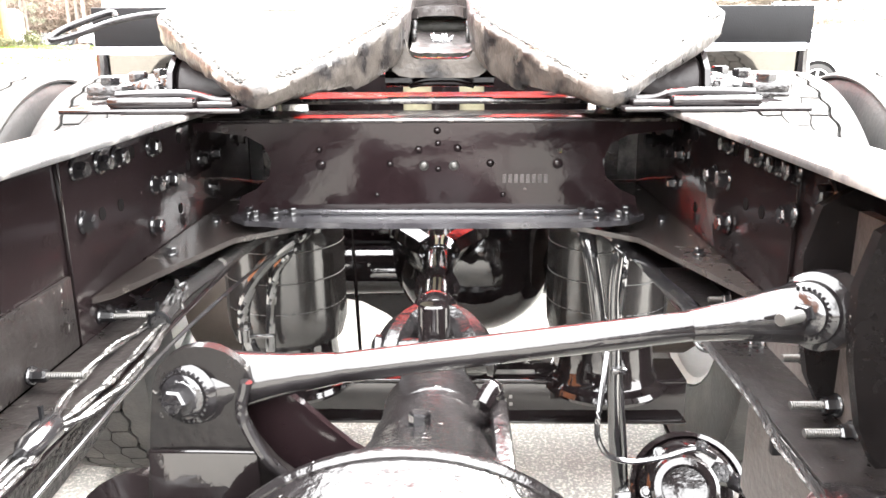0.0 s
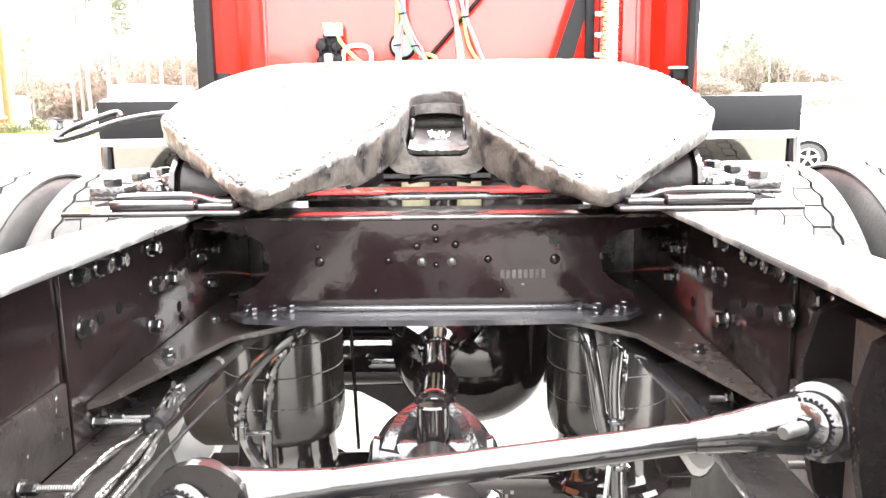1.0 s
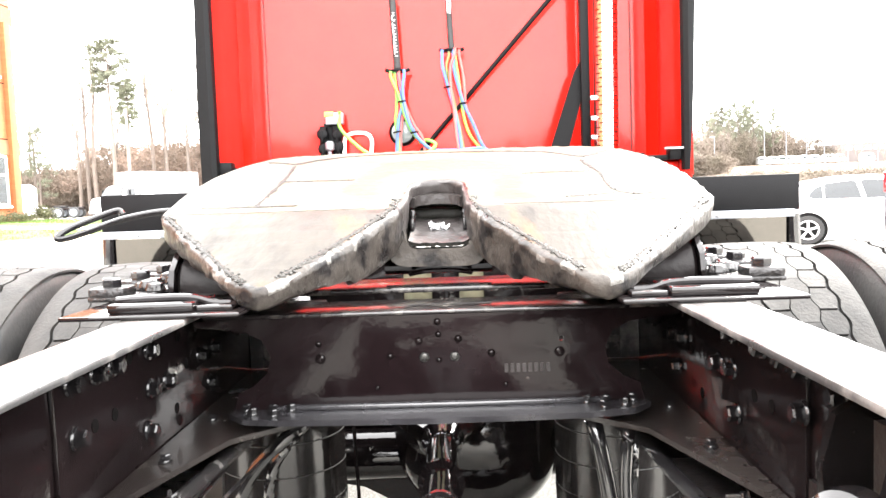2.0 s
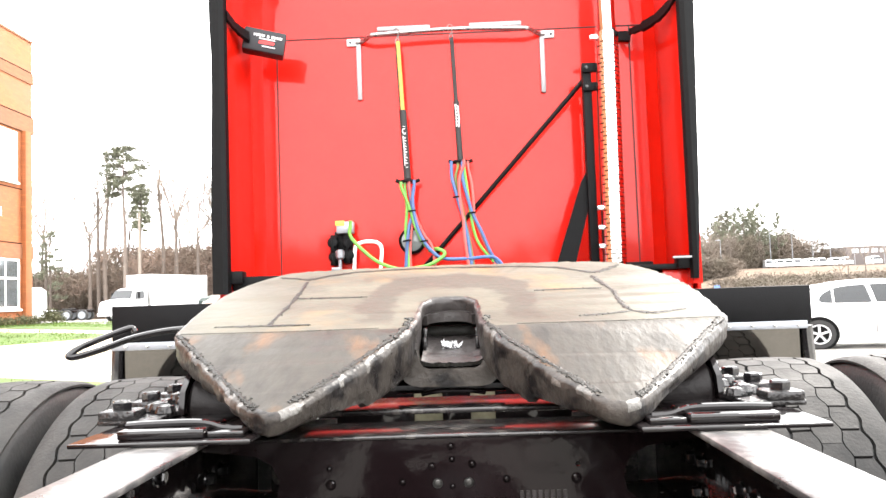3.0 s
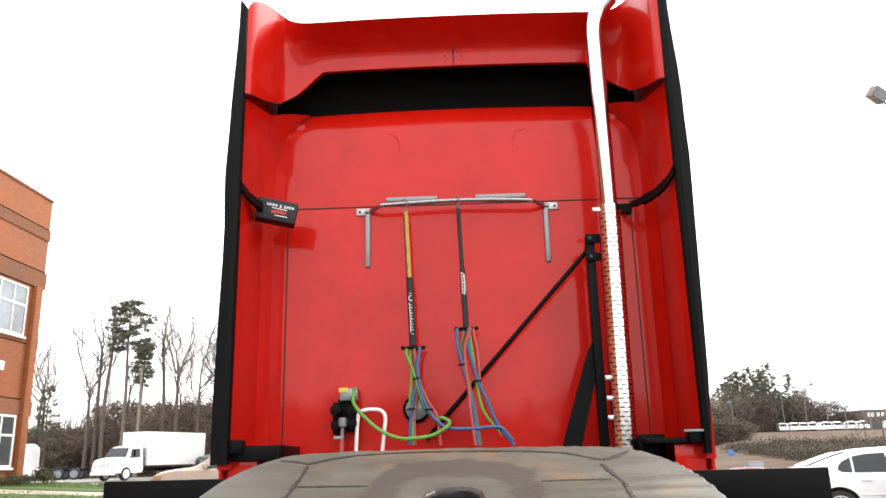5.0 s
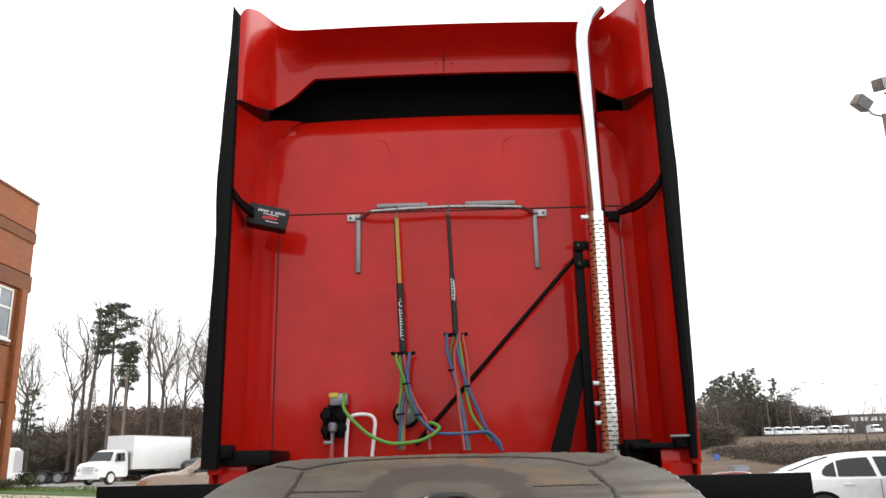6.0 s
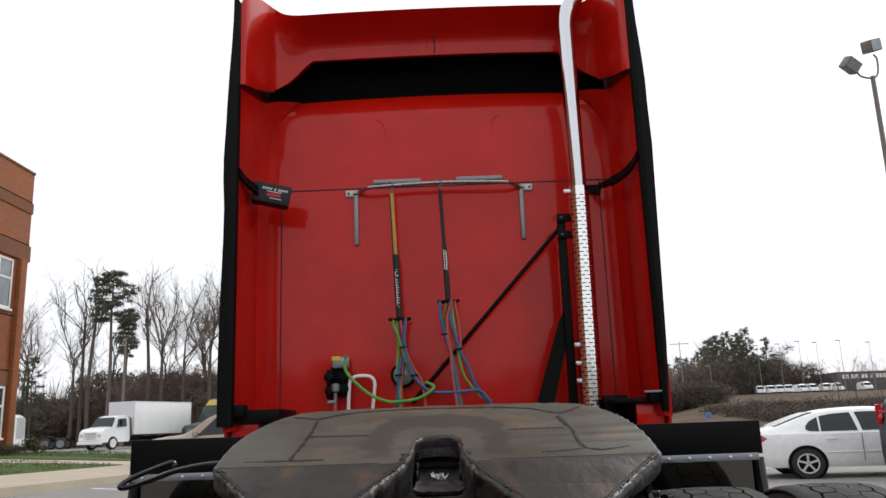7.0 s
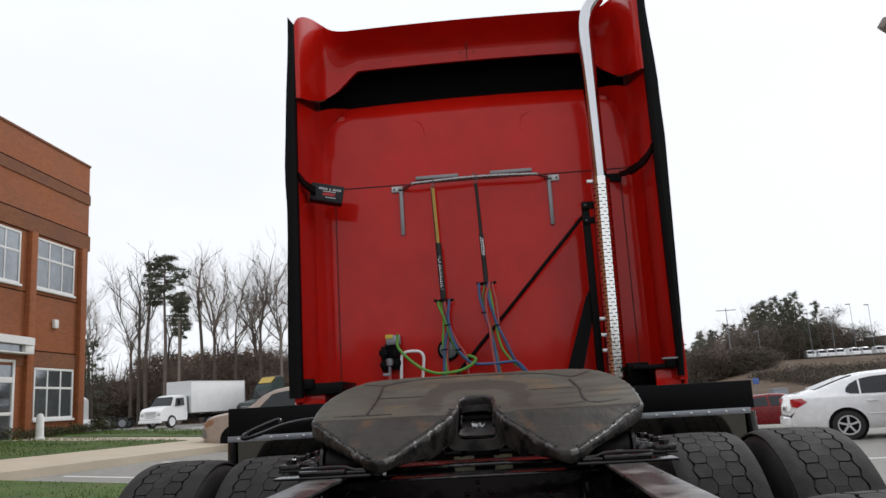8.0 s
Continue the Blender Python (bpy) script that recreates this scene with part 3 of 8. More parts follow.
# bracket plates beyond the scalloped openings; their lighter paint stands in for ground bounce
for s in (-1, 1):
    bm = bmesh.new()
    xs = sorted((s * 0.404, s * 0.24))
    box(bm, xs[0], xs[1], 1.985, 1.993, 0.755, 0.895, 0.002)
    sb = part("spring_bracket", bm, M["rail_top"], truck, "folded bracket plate inside the frame rail, painted lighter for bounced light")
    for dx, z in ((0.300, 0.848), (0.325, 0.850), (0.275, 0.845)):
        shared("bolt", BOLT, sb, toward((s * dx, 1.984, z), (0, -1, 0)))

# second crossmember ahead, under the fifth wheel, with end plates
bm = bmesh.new()
box(bm, -0.325, 0.325, 1.747, 1.905, 0.934, 0.944, 0.003)
cm2 = part("crossmember", bm, M["dusty_black"], truck)
for s in (-1, 1):
    bm = bmesh.new()
    xs = sorted((s * 0.300, s * 0.325))
    box(bm, xs[0], xs[1], 1.78, 1.90, 0.80, 0.936, 0.003)
    part("end_plate", bm, M["dusty_black"], cm2)
# third crossmember behind it, khaki web that fills the gaps between black straps
bm = bmesh.new()
box(bm, -0.40, 0.40, 2.629, 2.637, 0.72, 0.936, 0.003)
cm3 = part("crossmember", bm, M["khaki_web"], truck)
bm = bmesh.new()
box(bm, -0.40, 0.40, 2.62, 2.74, 0.936, 0.944, 0.003)
part("top_flange", bm, M["black_gloss"], cm3)
for x0, x1 in ((-0.40, -0.125), (-0.045, 0.035), (0.105, 0.40)):
    bm = bmesh.new()
    box(bm, x0, x1, 2.62, 2.628, 0.72, 0.9362, 0.003)
    part("strap", bm, M["black_gloss"], cm3)

# ---- fifth wheel ----
wheel5 = new("fifth_wheel")
wheel5.parent = truck
wheel5["label"] = "greasy worn steel fifth wheel coupling plate, tilted back"
DECK_Y, DECK_Z, SLOPE, RAMP = 1.735, 1.084, 0.232, 0.325


def deck_z(y):
    return DECK_Z + (y - DECK_Y) * SLOPE if y >= DECK_Y else DECK_Z - (DECK_Y - y) * RAMP


half = [(0.0, 1.955), (0.030, 1.948), (0.047, 1.920), (0.052, 1.86), (0.054, 1.79), (0.062, 1.73), (0.085, 1.675), (0.130, 1.585), (0.178, 1.500), (0.205, 1.455), (0.222, 1.436),
        (0.242, 1.430), (0.262, 1.440), (0.285, 1.462), (0.345, 1.540), (0.425, 1.655), (0.466, 1.712), (0.480, 1.738), (0.487, 1.765), (0.495, 1.86), (0.496, 1.95), (0.488, 2.05), (0.466, 2.14), (0.434, 2.215), (0.398, 2.258), (0.350, 2.280), (0.26, 2.292), (0.12, 2.298), (0.0, 2.300)]
full = half + [(-x, y) for x, y in reversed(half[1:-1])]


def S01(t):
    t = max(0.0, min(1.0, t))
    return t * t * (3 - 2 * t)


def inset(pts, d):
    P = [Vector((x, y)) for x, y in pts]
    out = []
    for i, p in enumerate(P):
        a = (p - P[i - 1]).normalized()
        b = (P[(i + 1) % len(P)] - p).normalized()
        nrm = Vector((-(a + b).y, (a + b).x)).normalized()
        out.append(p + nrm * d)
    return out


# rings: top inner, rounded lip, skirt, turned-in foot
def resample(pts, step):
    """Even steps along a closed outline, with a ragged offset as of built-up grease."""
    out = []
    P = [Vector(p) for p in pts]
    for i, p in enumerate(P):
        q = P[(i + 1) % len(P)]
        n = max(1, round((q - p).length / step))
        out += [tuple(p.lerp(q, k / n)) for k in range(n)]
    return out


full = resample(full, 0.011)
area = sum(full[i - 1][0] * full[i][1] - full[i][0] * full[i - 1][1] for i in range(len(full)))
sg = 1 if area > 0 else -1
bm = bmesh.new()
rings = []
for d, dz, mt in ((0.0085, 0.0, 0), (0.0035, -0.0025, 1), (0.0, -0.008, 1), (0.0, -0.020, 1), (0.002, -0.034, 1), (0.003, -0.047, 1), (0.008, -0.058, 1), (0.02, -0.062, 1)):
    rg = []
    for k, q in enumerate(inset(full, sg * d)):
        y0 = full[k][1]
        extra = 0.0
        tip = S01((1.70 - y0) / 0.25) if abs(full[k][0]) > 0.12 else 0.0
        dz_k = dz * (1 - 0.42 * tip)
        if abs(full[k][0]) > 0.27 and y0 < 1.82:
            dz_k *= 1 - 0.26 * S01((abs(full[k][0]) - 0.27) / 0.06) * S01((1.82 - y0) / 0.10)
        if abs(full[k][0]) < 0.07 and y0 > 1.84:
            dz_k *= 1 - 0.42 * S01((y0 - 1.84) / 0.06)
        if abs(full[k][0]) < 0.2 and y0 < 1.88:
            extra = -0.02 * min(1, (0.2 - abs(full[k][0])) / 0.1)
        wob = 0.0030 * noise.noise(Vector((q.x * 26, q.y * 26, dz * 30))) + 0.0026 * noise.noise(Vector((q.x * 90, q.y * 90, dz * 60)))
        rg.append(bm.verts.new((q.x + wob, q.y + wob * 0.8, deck_z(q.y) + dz_k + (extra if dz < -0.03 else 0) + wob * 0.7)))
    rings.append(rg)
for a, b in zip(rings, rings[1:]):
    for i in range(len(full)):
        j = (i + 1) % len(full)
        f = bm.faces.new((a[i], a[j], b[j], b[i]))
        c = f.calc_center_median()
        f.material_index = 3 if c.y > 1.775 and abs(c.x) < 0.075 and c.y < 2.0 and b is not rings[1] else 1
        lip = b is rings[1] or b is rings[2] or b is rings[3]
        if lip and c.y < 1.80 and abs(c.x) > 0.07 and noise.noise(Vector((c.x * 34, c.y * 34, c.z * 12))) > (0.08 if c.y < 1.50 else 0.42):
            f.material_index = 4
edges = [bm.edges.get((rings[0][i], rings[0][(i + 1) % len(full)])) for i in range(len(full))]
r = bmesh.ops.triangle_fill(bm, edges=edges, use_beauty=True)
bmesh.ops.bisect_plane(bm, geom=bm.verts[:] + bm.edges[:] + bm.faces[:], plane_co=(0, DECK_Y, 0), plane_no=(0, 1, 0))
for yy in (1.5, 1.6, 1.85, 2.0, 2.15):
    bmesh.ops.bisect_plane(bm, geom=bm.verts[:] + bm.edges[:] + bm.faces[:], plane_co=(0, yy, 0), plane_no=(0, 1, 0))
for v in bm.verts:
    if all(f.material_index == 0 for f in v.link_faces):
        v.co.z = deck_z(v.co.y)
for f in bm.faces:
    if f.material_index == 0 and f.calc_center_median().y < DECK_Y:
        f.material_index = 2
edges = [bm.edges.get((rings[-1][i], rings[-1][(i + 1) % len(full)])) for i in range(len(full))]
edges = [e for e in edges if e]
top_plate = part("top_plate", bm, [M["plate"], M["plate_side"], M["ramp"], M["jaw"], M["worn"]], wheel5, angle=48)


def strip_on_deck(bm, pts, w, lift=0.0016):
    """Narrow band that lies on the deck along a line."""
    P = [Vector((x, y)) for x, y in pts]
    dense = []
    for a, b in zip(P, P[1:]):
        n = max(2, int((b - a).length / 0.006))
        dense += [a.lerp(b, k / n) for k in range(n)]
    dense.append(P[-1])
    last = None
    for i, p in enumerate(dense):
        d = (dense[min(i + 1, len(dense) - 1)] - dense[max(i - 1, 0)]).normalized()
        nrm = Vector((-d.y, d.x))
        ww = w * (0.45 + 1.5 * abs(noise.noise(Vector((p.x * 55, p.y * 55, w)))) + 0.4 * abs(noise.noise(Vector((p.x * 160, p.y * 160, w))))) * (0.35 if i in (0, len(dense) - 1) else 1)
        pr = [bm.verts.new((*(p + nrm * ww * k), deck_z((p + nrm * ww * k).y) + lift * (1 if k == 0 else 0.45))) for k in (-1, 0, 1)]
        if last:
            for k in (0, 1):
                bm.faces.new((last[k], last[k + 1], pr[k + 1], pr[k]))
        last = pr


def crumbs(bm, pts, n, size, spread):
    """Ragged lumps of dried grease strewn along a line on the deck."""
    P = spline([(x, y, 0) for x, y in pts], 12)
    for _ in range(n):
        p = P[random.randrange(len(P))]
        x, y = p.x + random.gauss(0, spread), p.y + random.gauss(0, spread)
        r = size * random.uniform(0.4, 1.5)
        c = Vector((x, y, deck_z(y) + r * 0.15))
        vs = [bm.verts.new(c + Vector((r * dx * random.uniform(0.6, 1.5), r * dy * random.uniform(0.6, 1.5), r * dz * random.uniform(0.3, 0.9)))) for dx, dy, dz in ((1, 0, 0), (0, 1, 0), (-1, 0, 0), (0, -1, 0), (0, 0, 1), (0, 0, -1))]
        for i in range(4):
            bm.faces.new((vs[i], vs[(i + 1) % 4], vs[4]))
            bm.faces.new((vs[(i + 1) % 4], vs[i], vs[5]))


random.seed(17)
GROOVES = {
    -1: (([(-0.421, 1.782), (-0.329, 1.780), (-0.250, 1.779)], 0.0032), ([(-0.324, 1.784), (-0.321, 1.87), (-0.319, 1.949), (-0.320, 2.05), (-0.326, 2.150)], 0.0036),
         ([(-0.323, 1.986), (-0.169, 1.980)], 0.0036), ([(-0.400, 2.208), (-0.360, 2.192), (-0.328, 2.170), (-0.285, 2.212), (-0.229, 2.242), (-0.14, 2.256), (-0.055, 2.260), (0.0, 2.258)], 0.0050)),
    1: (([(0.177, 1.987), (0.24, 1.990), (0.309, 1.989)], 0.0042), ([(0.312, 2.110), (0.320, 2.04), (0.330, 1.961), (0.326, 1.90), (0.325, 1.851), (0.331, 1.806)], 0.0046),
        ([(0.240, 1.779), (0.290, 1.786), (0.331, 1.801), (0.366, 1.781), (0.430, 1.803)], 0.0036), ([(0.0, 2.258), (0.091, 2.253), (0.18, 2.240), (0.250, 2.216), (0.318, 2.146), (0.345, 2.160), (0.393, 2.222)], 0.0050)),
}
for s in (-1, 1):
    bm = bmesh.new()
    for pts, wd in GROOVES[s]:
        strip_on_deck(bm, pts, wd * 1.45)
        crumbs(bm, pts, 30, 0.0020, 0.0018)
    part("lube_groove", bm, M["grease"], wheel5, "dark grease groove")
    # grease squeezed along the ramp edge
    bm = bmesh.new()
    outer = [(s * 0.470, 1.735), (s * 0.412, 1.655), (s * 0.335, 1.548), (s * 0.285, 1.480), (s * 0.262, 1.456)]
    inner = [(s * 0.068, 1.80), (s * 0.074, 1.742), (s * 0.098, 1.680), (s * 0.142, 1.595), (s * 0.188, 1.512), (s * 0.212, 1.470)]
    strip_on_deck(bm, outer, 0.0042, 0.0018)
    strip_on_deck(bm, inner[1:], 0.0046, 0.0020)
    strip_on_deck(bm, [(s * 0.47, 1.742), (s * 0.30, 1.737), (s * 0.12, 1.739)], 0.0014, 0.0012)
    crumbs(bm, outer, 260, 0.0022, 0.0030)
    crumbs(bm, inner, 300, 0.0023, 0.0032)
    part("grease_bead", bm, M["grease"], wheel5)

# throat: kingpin jaw, dark lock housing, sloping floor and the yoke below
bm = bmesh.new()
arc = [radians(a) for a in range(-6, 187, 12)]
jaw = [(0.060 * math.cos(a), 1.925 + 0.052 * math.sin(a)) for a in arc] + [(0.044 * math.cos(a), 1.916 + 0.028 * math.sin(a)) for a in reversed(arc)]
plate(bm, jaw, 0.019, (), Matrix.Translation((0, 0, 1.086)), bevel=0.005)
for v in bm.verts:
    v.co.z += (v.co.y - 1.94) * 0.2
part("kingpin_jaw", bm, M["jaw"], wheel5, "dark greasy kingpin jaw")
bm = bmesh.new()
hs = [(-0.075, 1.83), (-0.075, 2.06), (0.077, 2.06), (0.077, 1.83), (0.066, 1.83), (0.066, 2.045), (-0.064, 2.045), (-0.064, 1.83)]
plate(bm, hs, 0.080, (), Matrix.Translation((0, 0, 1.008)), bevel=0.003)
part("lock_housing", bm, M["grease"], wheel5)
bm = bmesh.new()
tube(bm, [(-0.063, 1.985, 1.066), (0.065, 1.985, 1.066)], 0.013, seg=12, smooth=False)
part("lock_bar", bm, M["grease"], wheel5)
for s in (-1, 1):
    xs = sorted((s * 0.054 + 0.003, s * 0.045 + 0.003))
    bm = bmesh.new()
    box(bm, xs[0], xs[1], 1.835, 1.889, 1.038, 1.062, 0.004)
    box(bm, xs[0], xs[1], 1.862, 1.889, 1.050, 1.078, 0.004)
    part("lock_jaw", bm, M["cast"], wheel5)
bm = bmesh.new()
random.seed(5)
nx, ny = 26, 20
rows = []
for j in range(ny + 1):
    row = []
    for i in range(nx + 1):
        x = -0.049 + 0.108 * i / nx
        rag = 0.005 * noise.noise(Vector((x * 90, 3.1, 0))) + 0.004 * noise.noise(Vector((x * 260, 1.7, 0)))
        y = 1.762 + rag * (1 - j / ny) + 0.22 * j / ny
        z = 1.021 + 0.17 * (y - 1.765) + 0.0022 * noise.noise(Vector((x * 70, y * 70, 0))) + 0.006 * abs((x - 0.005) / 0.054) ** 6
        row.append(bm.verts.new((x, y, z)))
    rows.append(row)
low = [bm.verts.new((v.co.x, v.co.y + 0.003, v.co.z - 0.006 - 0.005 * abs(noise.noise(Vector((v.co.x * 170, 0, 5)))))) for v in rows[0]]
for j in range(ny):
    for i in range(nx):
        bm.faces.new((rows[j][i], rows[j][i + 1], rows[j + 1][i + 1], rows[j + 1][i]))
for i in range(nx):
    f = bm.faces.new((low[i], low[i + 1], rows[0][i + 1], rows[0][i]))
    f.material_index = 1
part("throat_floor", bm, [M["jaw"], M["grease"]], wheel5)
# small bright metallic lumps that paint the glints on wet grease
bm = bmesh.new()
for k in range(18):
    x, y = random.uniform(-0.018, 0.024), random.uniform(1.862, 1.888)
    m = pose(x, y, 1.020 + 0.17 * (y - 1.765), random.uniform(-40, 40), random.uniform(-40, 40), random.uniform(0, 180)) @ Matrix.Diagonal((1, 0.7, 1, 1))
    lathe(bm, [(0.0005, 0), (random.uniform(0.004, 0.008), 0.004), (0.001, random.uniform(0.010, 0.019))], m, seg=6)
part("grease_lump", bm, M["bright_grease"], wheel5)
bm = bmesh.new()
yk = [(-0.084, 1.000), (-0.080, 0.990), (-0.069, 0.982), (-0.052, 0.979), (0.054, 0.978), (0.071, 0.981), (0.082, 0.989), (0.086, 0.999), (0.082, 1.022),
      (0.074, 1.042), (0.064, 1.044), (0.062, 1.026), (0.054, 1.014), (0.044, 1.010), (-0.036, 1.010), (-0.046, 1.014), (-0.054, 1.026), (-0.058, 1.044), (-0.068, 1.042), (-0.078, 1.022)]
plate(bm, yk, 0.052, (), Matrix.Translation((0, 1.812, 0)) @ XZ, bevel=0.006)
part("yoke", bm, M["plate_side"], wheel5, "grey greasy U-shaped yoke lip")
bm = bmesh.new()
tube(bm, [(-0.052, 1.80, 0.962), (-0.02, 1.79, 0.968), (0.03, 1.79, 0.968), (0.062, 1.80, 0.962)], 0.0045, seg=8)
tube(bm, [(-0.10, 1.84, 0.972), (0.10, 1.84, 0.972)], 0.014, seg=10, smooth=False)
part("release_rod", bm, M["black"], wheel5)

# saddle brackets: knobbly casting with three hex bolts, smooth pivot housing with an ear
BLK_BOLT = bolt_mesh("saddle_bolt", 0.0150, 0.014, washer=False)
for s in (-1, 1):
    saddle = new("saddle_bracket")
    saddle.parent = truck
    saddle["label"] = "black bolted fifth wheel saddle bracket"
    bm = bmesh.new()
    xs = sorted((s * 0.436, s * 0.528))
    box(bm, xs[0], xs[1], 1.548, 2.16, 0.9592, 0.968, 0.003)
    for k in range(5):
        y = 1.552 + k * 0.11
        xs = sorted((s * 0.470, s * 0.526))
        box(bm, xs[0], xs[1], y - 0.006, y + 0.044, 0.966, 0.981, 0.004)
        for q in range(3):
            c = Vector((s * (0.445 + 0.014 * q), y + 0.055 + 0.012 * q, 0.970 + 0.004 * ((k + q) % 2)))
            lathe(bm, [(0.002, -0.012), (0.013, -0.008), (0.017, 0.0), (0.013, 0.010), (0.002, 0.013)], Matrix.Translation(c), seg=9, cap=False)
    part("base_block", bm, M["lump"], saddle)
    bm = bmesh.new()
    lathe(bm, [(0.040, 0), (0.048, 0.004), (0.050, 0.012), (0.050, 0.098), (0.044, 0.104)], toward((s * 0.325, 1.705, 0.966), (s, 0, 0)), seg=32)
    part("pivot_housing", bm, M["dull_black"], saddle)
    bm = bmesh.new()
    ear = [(1.64, 0.960), (1.84, 0.960), (1.83, 1.005), (1.79, 1.026), (1.73, 1.032), (1.68, 1.020), (1.65, 0.996)]
    plate(bm, ear, 0.009, (), Matrix(((0, 0, 1, s * 0.434 - 0.0045), (1, 0, 0, 0), (0, 1, 0, 0), (0, 0, 0, 1))), bevel=0.002)
    part("ear", bm, M["black"], saddle)
    bm = bmesh.new()
    pr = [(1.66, 0.965), (2.12, 0.965), (2.05, 1.03), (1.96, 1.075), (1.87, 1.075), (1.76, 1.02), (1.68, 1.0)]
    plate(bm, pr, 0.030, (), Matrix(((0, 0, 1, s * 0.395 - 0.015), (1, 0, 0, 0), (0, 1, 0, 0), (0, 0, 0, 1))), bevel=0.004)
    part("side_plate", bm, M["dull_black"], saddle)
    for k in range(4):
        shared("bolt", BLK_BOLT, saddle, toward((s * 0.497, 1.568 + k * 0.11, 0.981), (0, 0, 1)) @ pose(0, 0, 0, 0, 0, random.uniform(0, 60)))
        shared("bolt", BLK_BOLT, saddle, toward((s * 0.452, 1.612 + k * 0.11, 0.972), (0, 0, 1)) @ pose(0, 0, 0, 0, 0, random.uniform(0, 60)) @ Matrix.Scale(0.7, 4))
    # mounting angle that lies across the rail
    bm = bmesh.new()
    xs = sorted((s * 0.255, s * 0.500))
    box(bm, xs[0], xs[1], 1.405, 2.25, 0.952, 0.9585, 0.002)
    mp_ = part("mounting_plate", bm, M["black_gloss"], truck, "glossy black mounting plate under the fifth wheel")
    bm = bmesh.new()
    xs = sorted((s * 0.322, s * 0.440))
    box(bm, xs[0], xs[1], 1.420, 1.52, 0.9588, 0.9715, 0.003)
    tube(bm, [(s * 0.440, 1.455, 0.973), (s * 0.40, 1.452, 0.975), (s * 0.335, 1.450, 0.975), (s * 0.305, 1.452, 0.967), (s * 0.280, 1.455, 0.965)], 0.0055, seg=8)
    part("pad", bm, M["black_gloss"], mp_)
    bm = bmesh.new()
    xs = sorted((s * 0.270, s * 0.3195))
    box(bm, xs[0], xs[1], 1.425, 2.1, 0.9588, 0.9665, 0.002)
    part("shim", bm, M["black_gloss"], mp_)

# release handle
bm = bmesh.new()
tube(bm, [(-0.40, 1.90, 1.075), (-0.49, 1.86, 1.092), (-0.585, 1.85, 1.082), (-0.665, 1.85, 1.058), (-0.712, 1.85, 1.046), (-0.725, 1.85, 1.050), (-0.705, 1.87, 1.066), (-0.645, 1.89, 1.090), (-0.625, 1.90, 1.096), (-0.618, 1.90, 1.088)], 0.0062, seg=10)
part("release_handle", bm, M["rod"], truck, "bent black steel release handle")


# ---- tyres ----
TYRE_R, TYRE_W = 0.500, 0.268


def tyre_meshes():
    bm = bmesh.new()
    w = TYRE_W / 2
    pr = [(0.285, -w * 0.80), (0.30, -w * 0.93), (0.34, -w * 0.985), (0.40, -w * 1.03), (0.455, -w * 1.0), (0.474, -w * 0.95), (0.483, -w * 0.88), (0.487, -w * 0.5), (0.489, 0),
          (0.487, w * 0.5), (0.483, w * 0.88), (0.474, w * 0.95), (0.455, w * 1.0), (0.40, w * 1.03), (0.34, w * 0.985), (0.30, w * 0.93), (0.285, w * 0.80)]
    lathe(bm, pr, pose(0, 0, 0, 0, 90), seg=64, cap=False)
    carcass = mesh_of("tyre_carcass", bm, M["rubber"])
    # tread: plain shoulder ribs, and three columns of six-sided blocks between zigzag grooves
    bm = bmesh.new()
    n = 48
    step = 2 * math.pi / n
    lines = [-w * 0.56, -w * 0.19, w * 0.19, w * 0.56]
    sway = [-0.0052, 0.0050, -0.0050, 0.0052]
    gap = [0.0036, 0.0013, 0.0013, 0.0036]

    def wall(x, a):
        crown = 0.007 * (x / w) ** 2 + (0.006 if abs(x) > w * 0.93 else 0)
        hi = bm.verts.new((x, (TYRE_R - crown) * math.cos(a), (TYRE_R - crown) * math.sin(a)))
        lo = bm.verts.new((x, 0.482 * math.cos(a), 0.482 * math.sin(a)))
        return hi, lo

    def edge(i, u):
        """Zigzag groove line i at u steps round the tyre."""
        tri = 1 - 4 * abs((u % 1) - 0.5)
        return lines[i] + sway[i] * max(-0.8, min(0.8, tri * 1.25))

    K = 8
    for x0, x1 in ((None, 0), (3, None)):
        prev = None
        for k in range(K * n + 1):
            u = k / K
            xa = -w * 0.985 if x0 is None else edge(x0, u) + gap[x0]
            xb = w * 0.985 if x1 is None else edge(x1, u) - gap[x1]
            cur = [wall(xa + (xb - xa) * q / 3, u * step) for q in range(4)]
            if prev:
                for q in range(3):
                    bm.faces.new((prev[q][0], prev[q + 1][0], cur[q + 1][0], cur[q][0]))
                for q in (0, 3):
                    bm.faces.new((prev[q][0], cur[q][0], cur[q][1], prev[q][1]))
            prev = cur
    for i0, i1, shift, cross in ((0, 1, 0.0, 0.045), (1, 2, 0.5, 0.010), (2, 3, 0.0, 0.045)):
        us = (cross, 0.12, 0.25, 0.38, 0.5, 0.62, 0.75, 0.88, 1 - cross)
        for k in range(n):
            pts = [(edge(i0, u + shift) + gap[i0], u) for u in us] + [(edge(i1, u + shift) - gap[i1], u) for u in reversed(us)]
            ring = [wall(x, (k + shift + t) * step) for x, t in pts]
            bm.faces.new([r[0] for r in ring])
            for q in range(len(ring)):
                j = (q + 1) % len(ring)
                bm.faces.new((ring[q][0], ring[j][0], ring[j][1], ring[q][1]))
    tread = mesh_of("tyre_tread", bm, M["tread"])
    bm = bmesh.new()
    pr = [(0.12, 0.02), (0.20, 0.03), (0.255, 0.0), (0.268, -0.06), (0.275, -w * 0.8), (0.292, -w * 0.9), (0.288, -w * 0.78), (0.280, 0), (0.288, w * 0.78), (0.292, w * 0.9), (0.275, w * 0.8), (0.268, 0.05), (0.255, 0.02)]
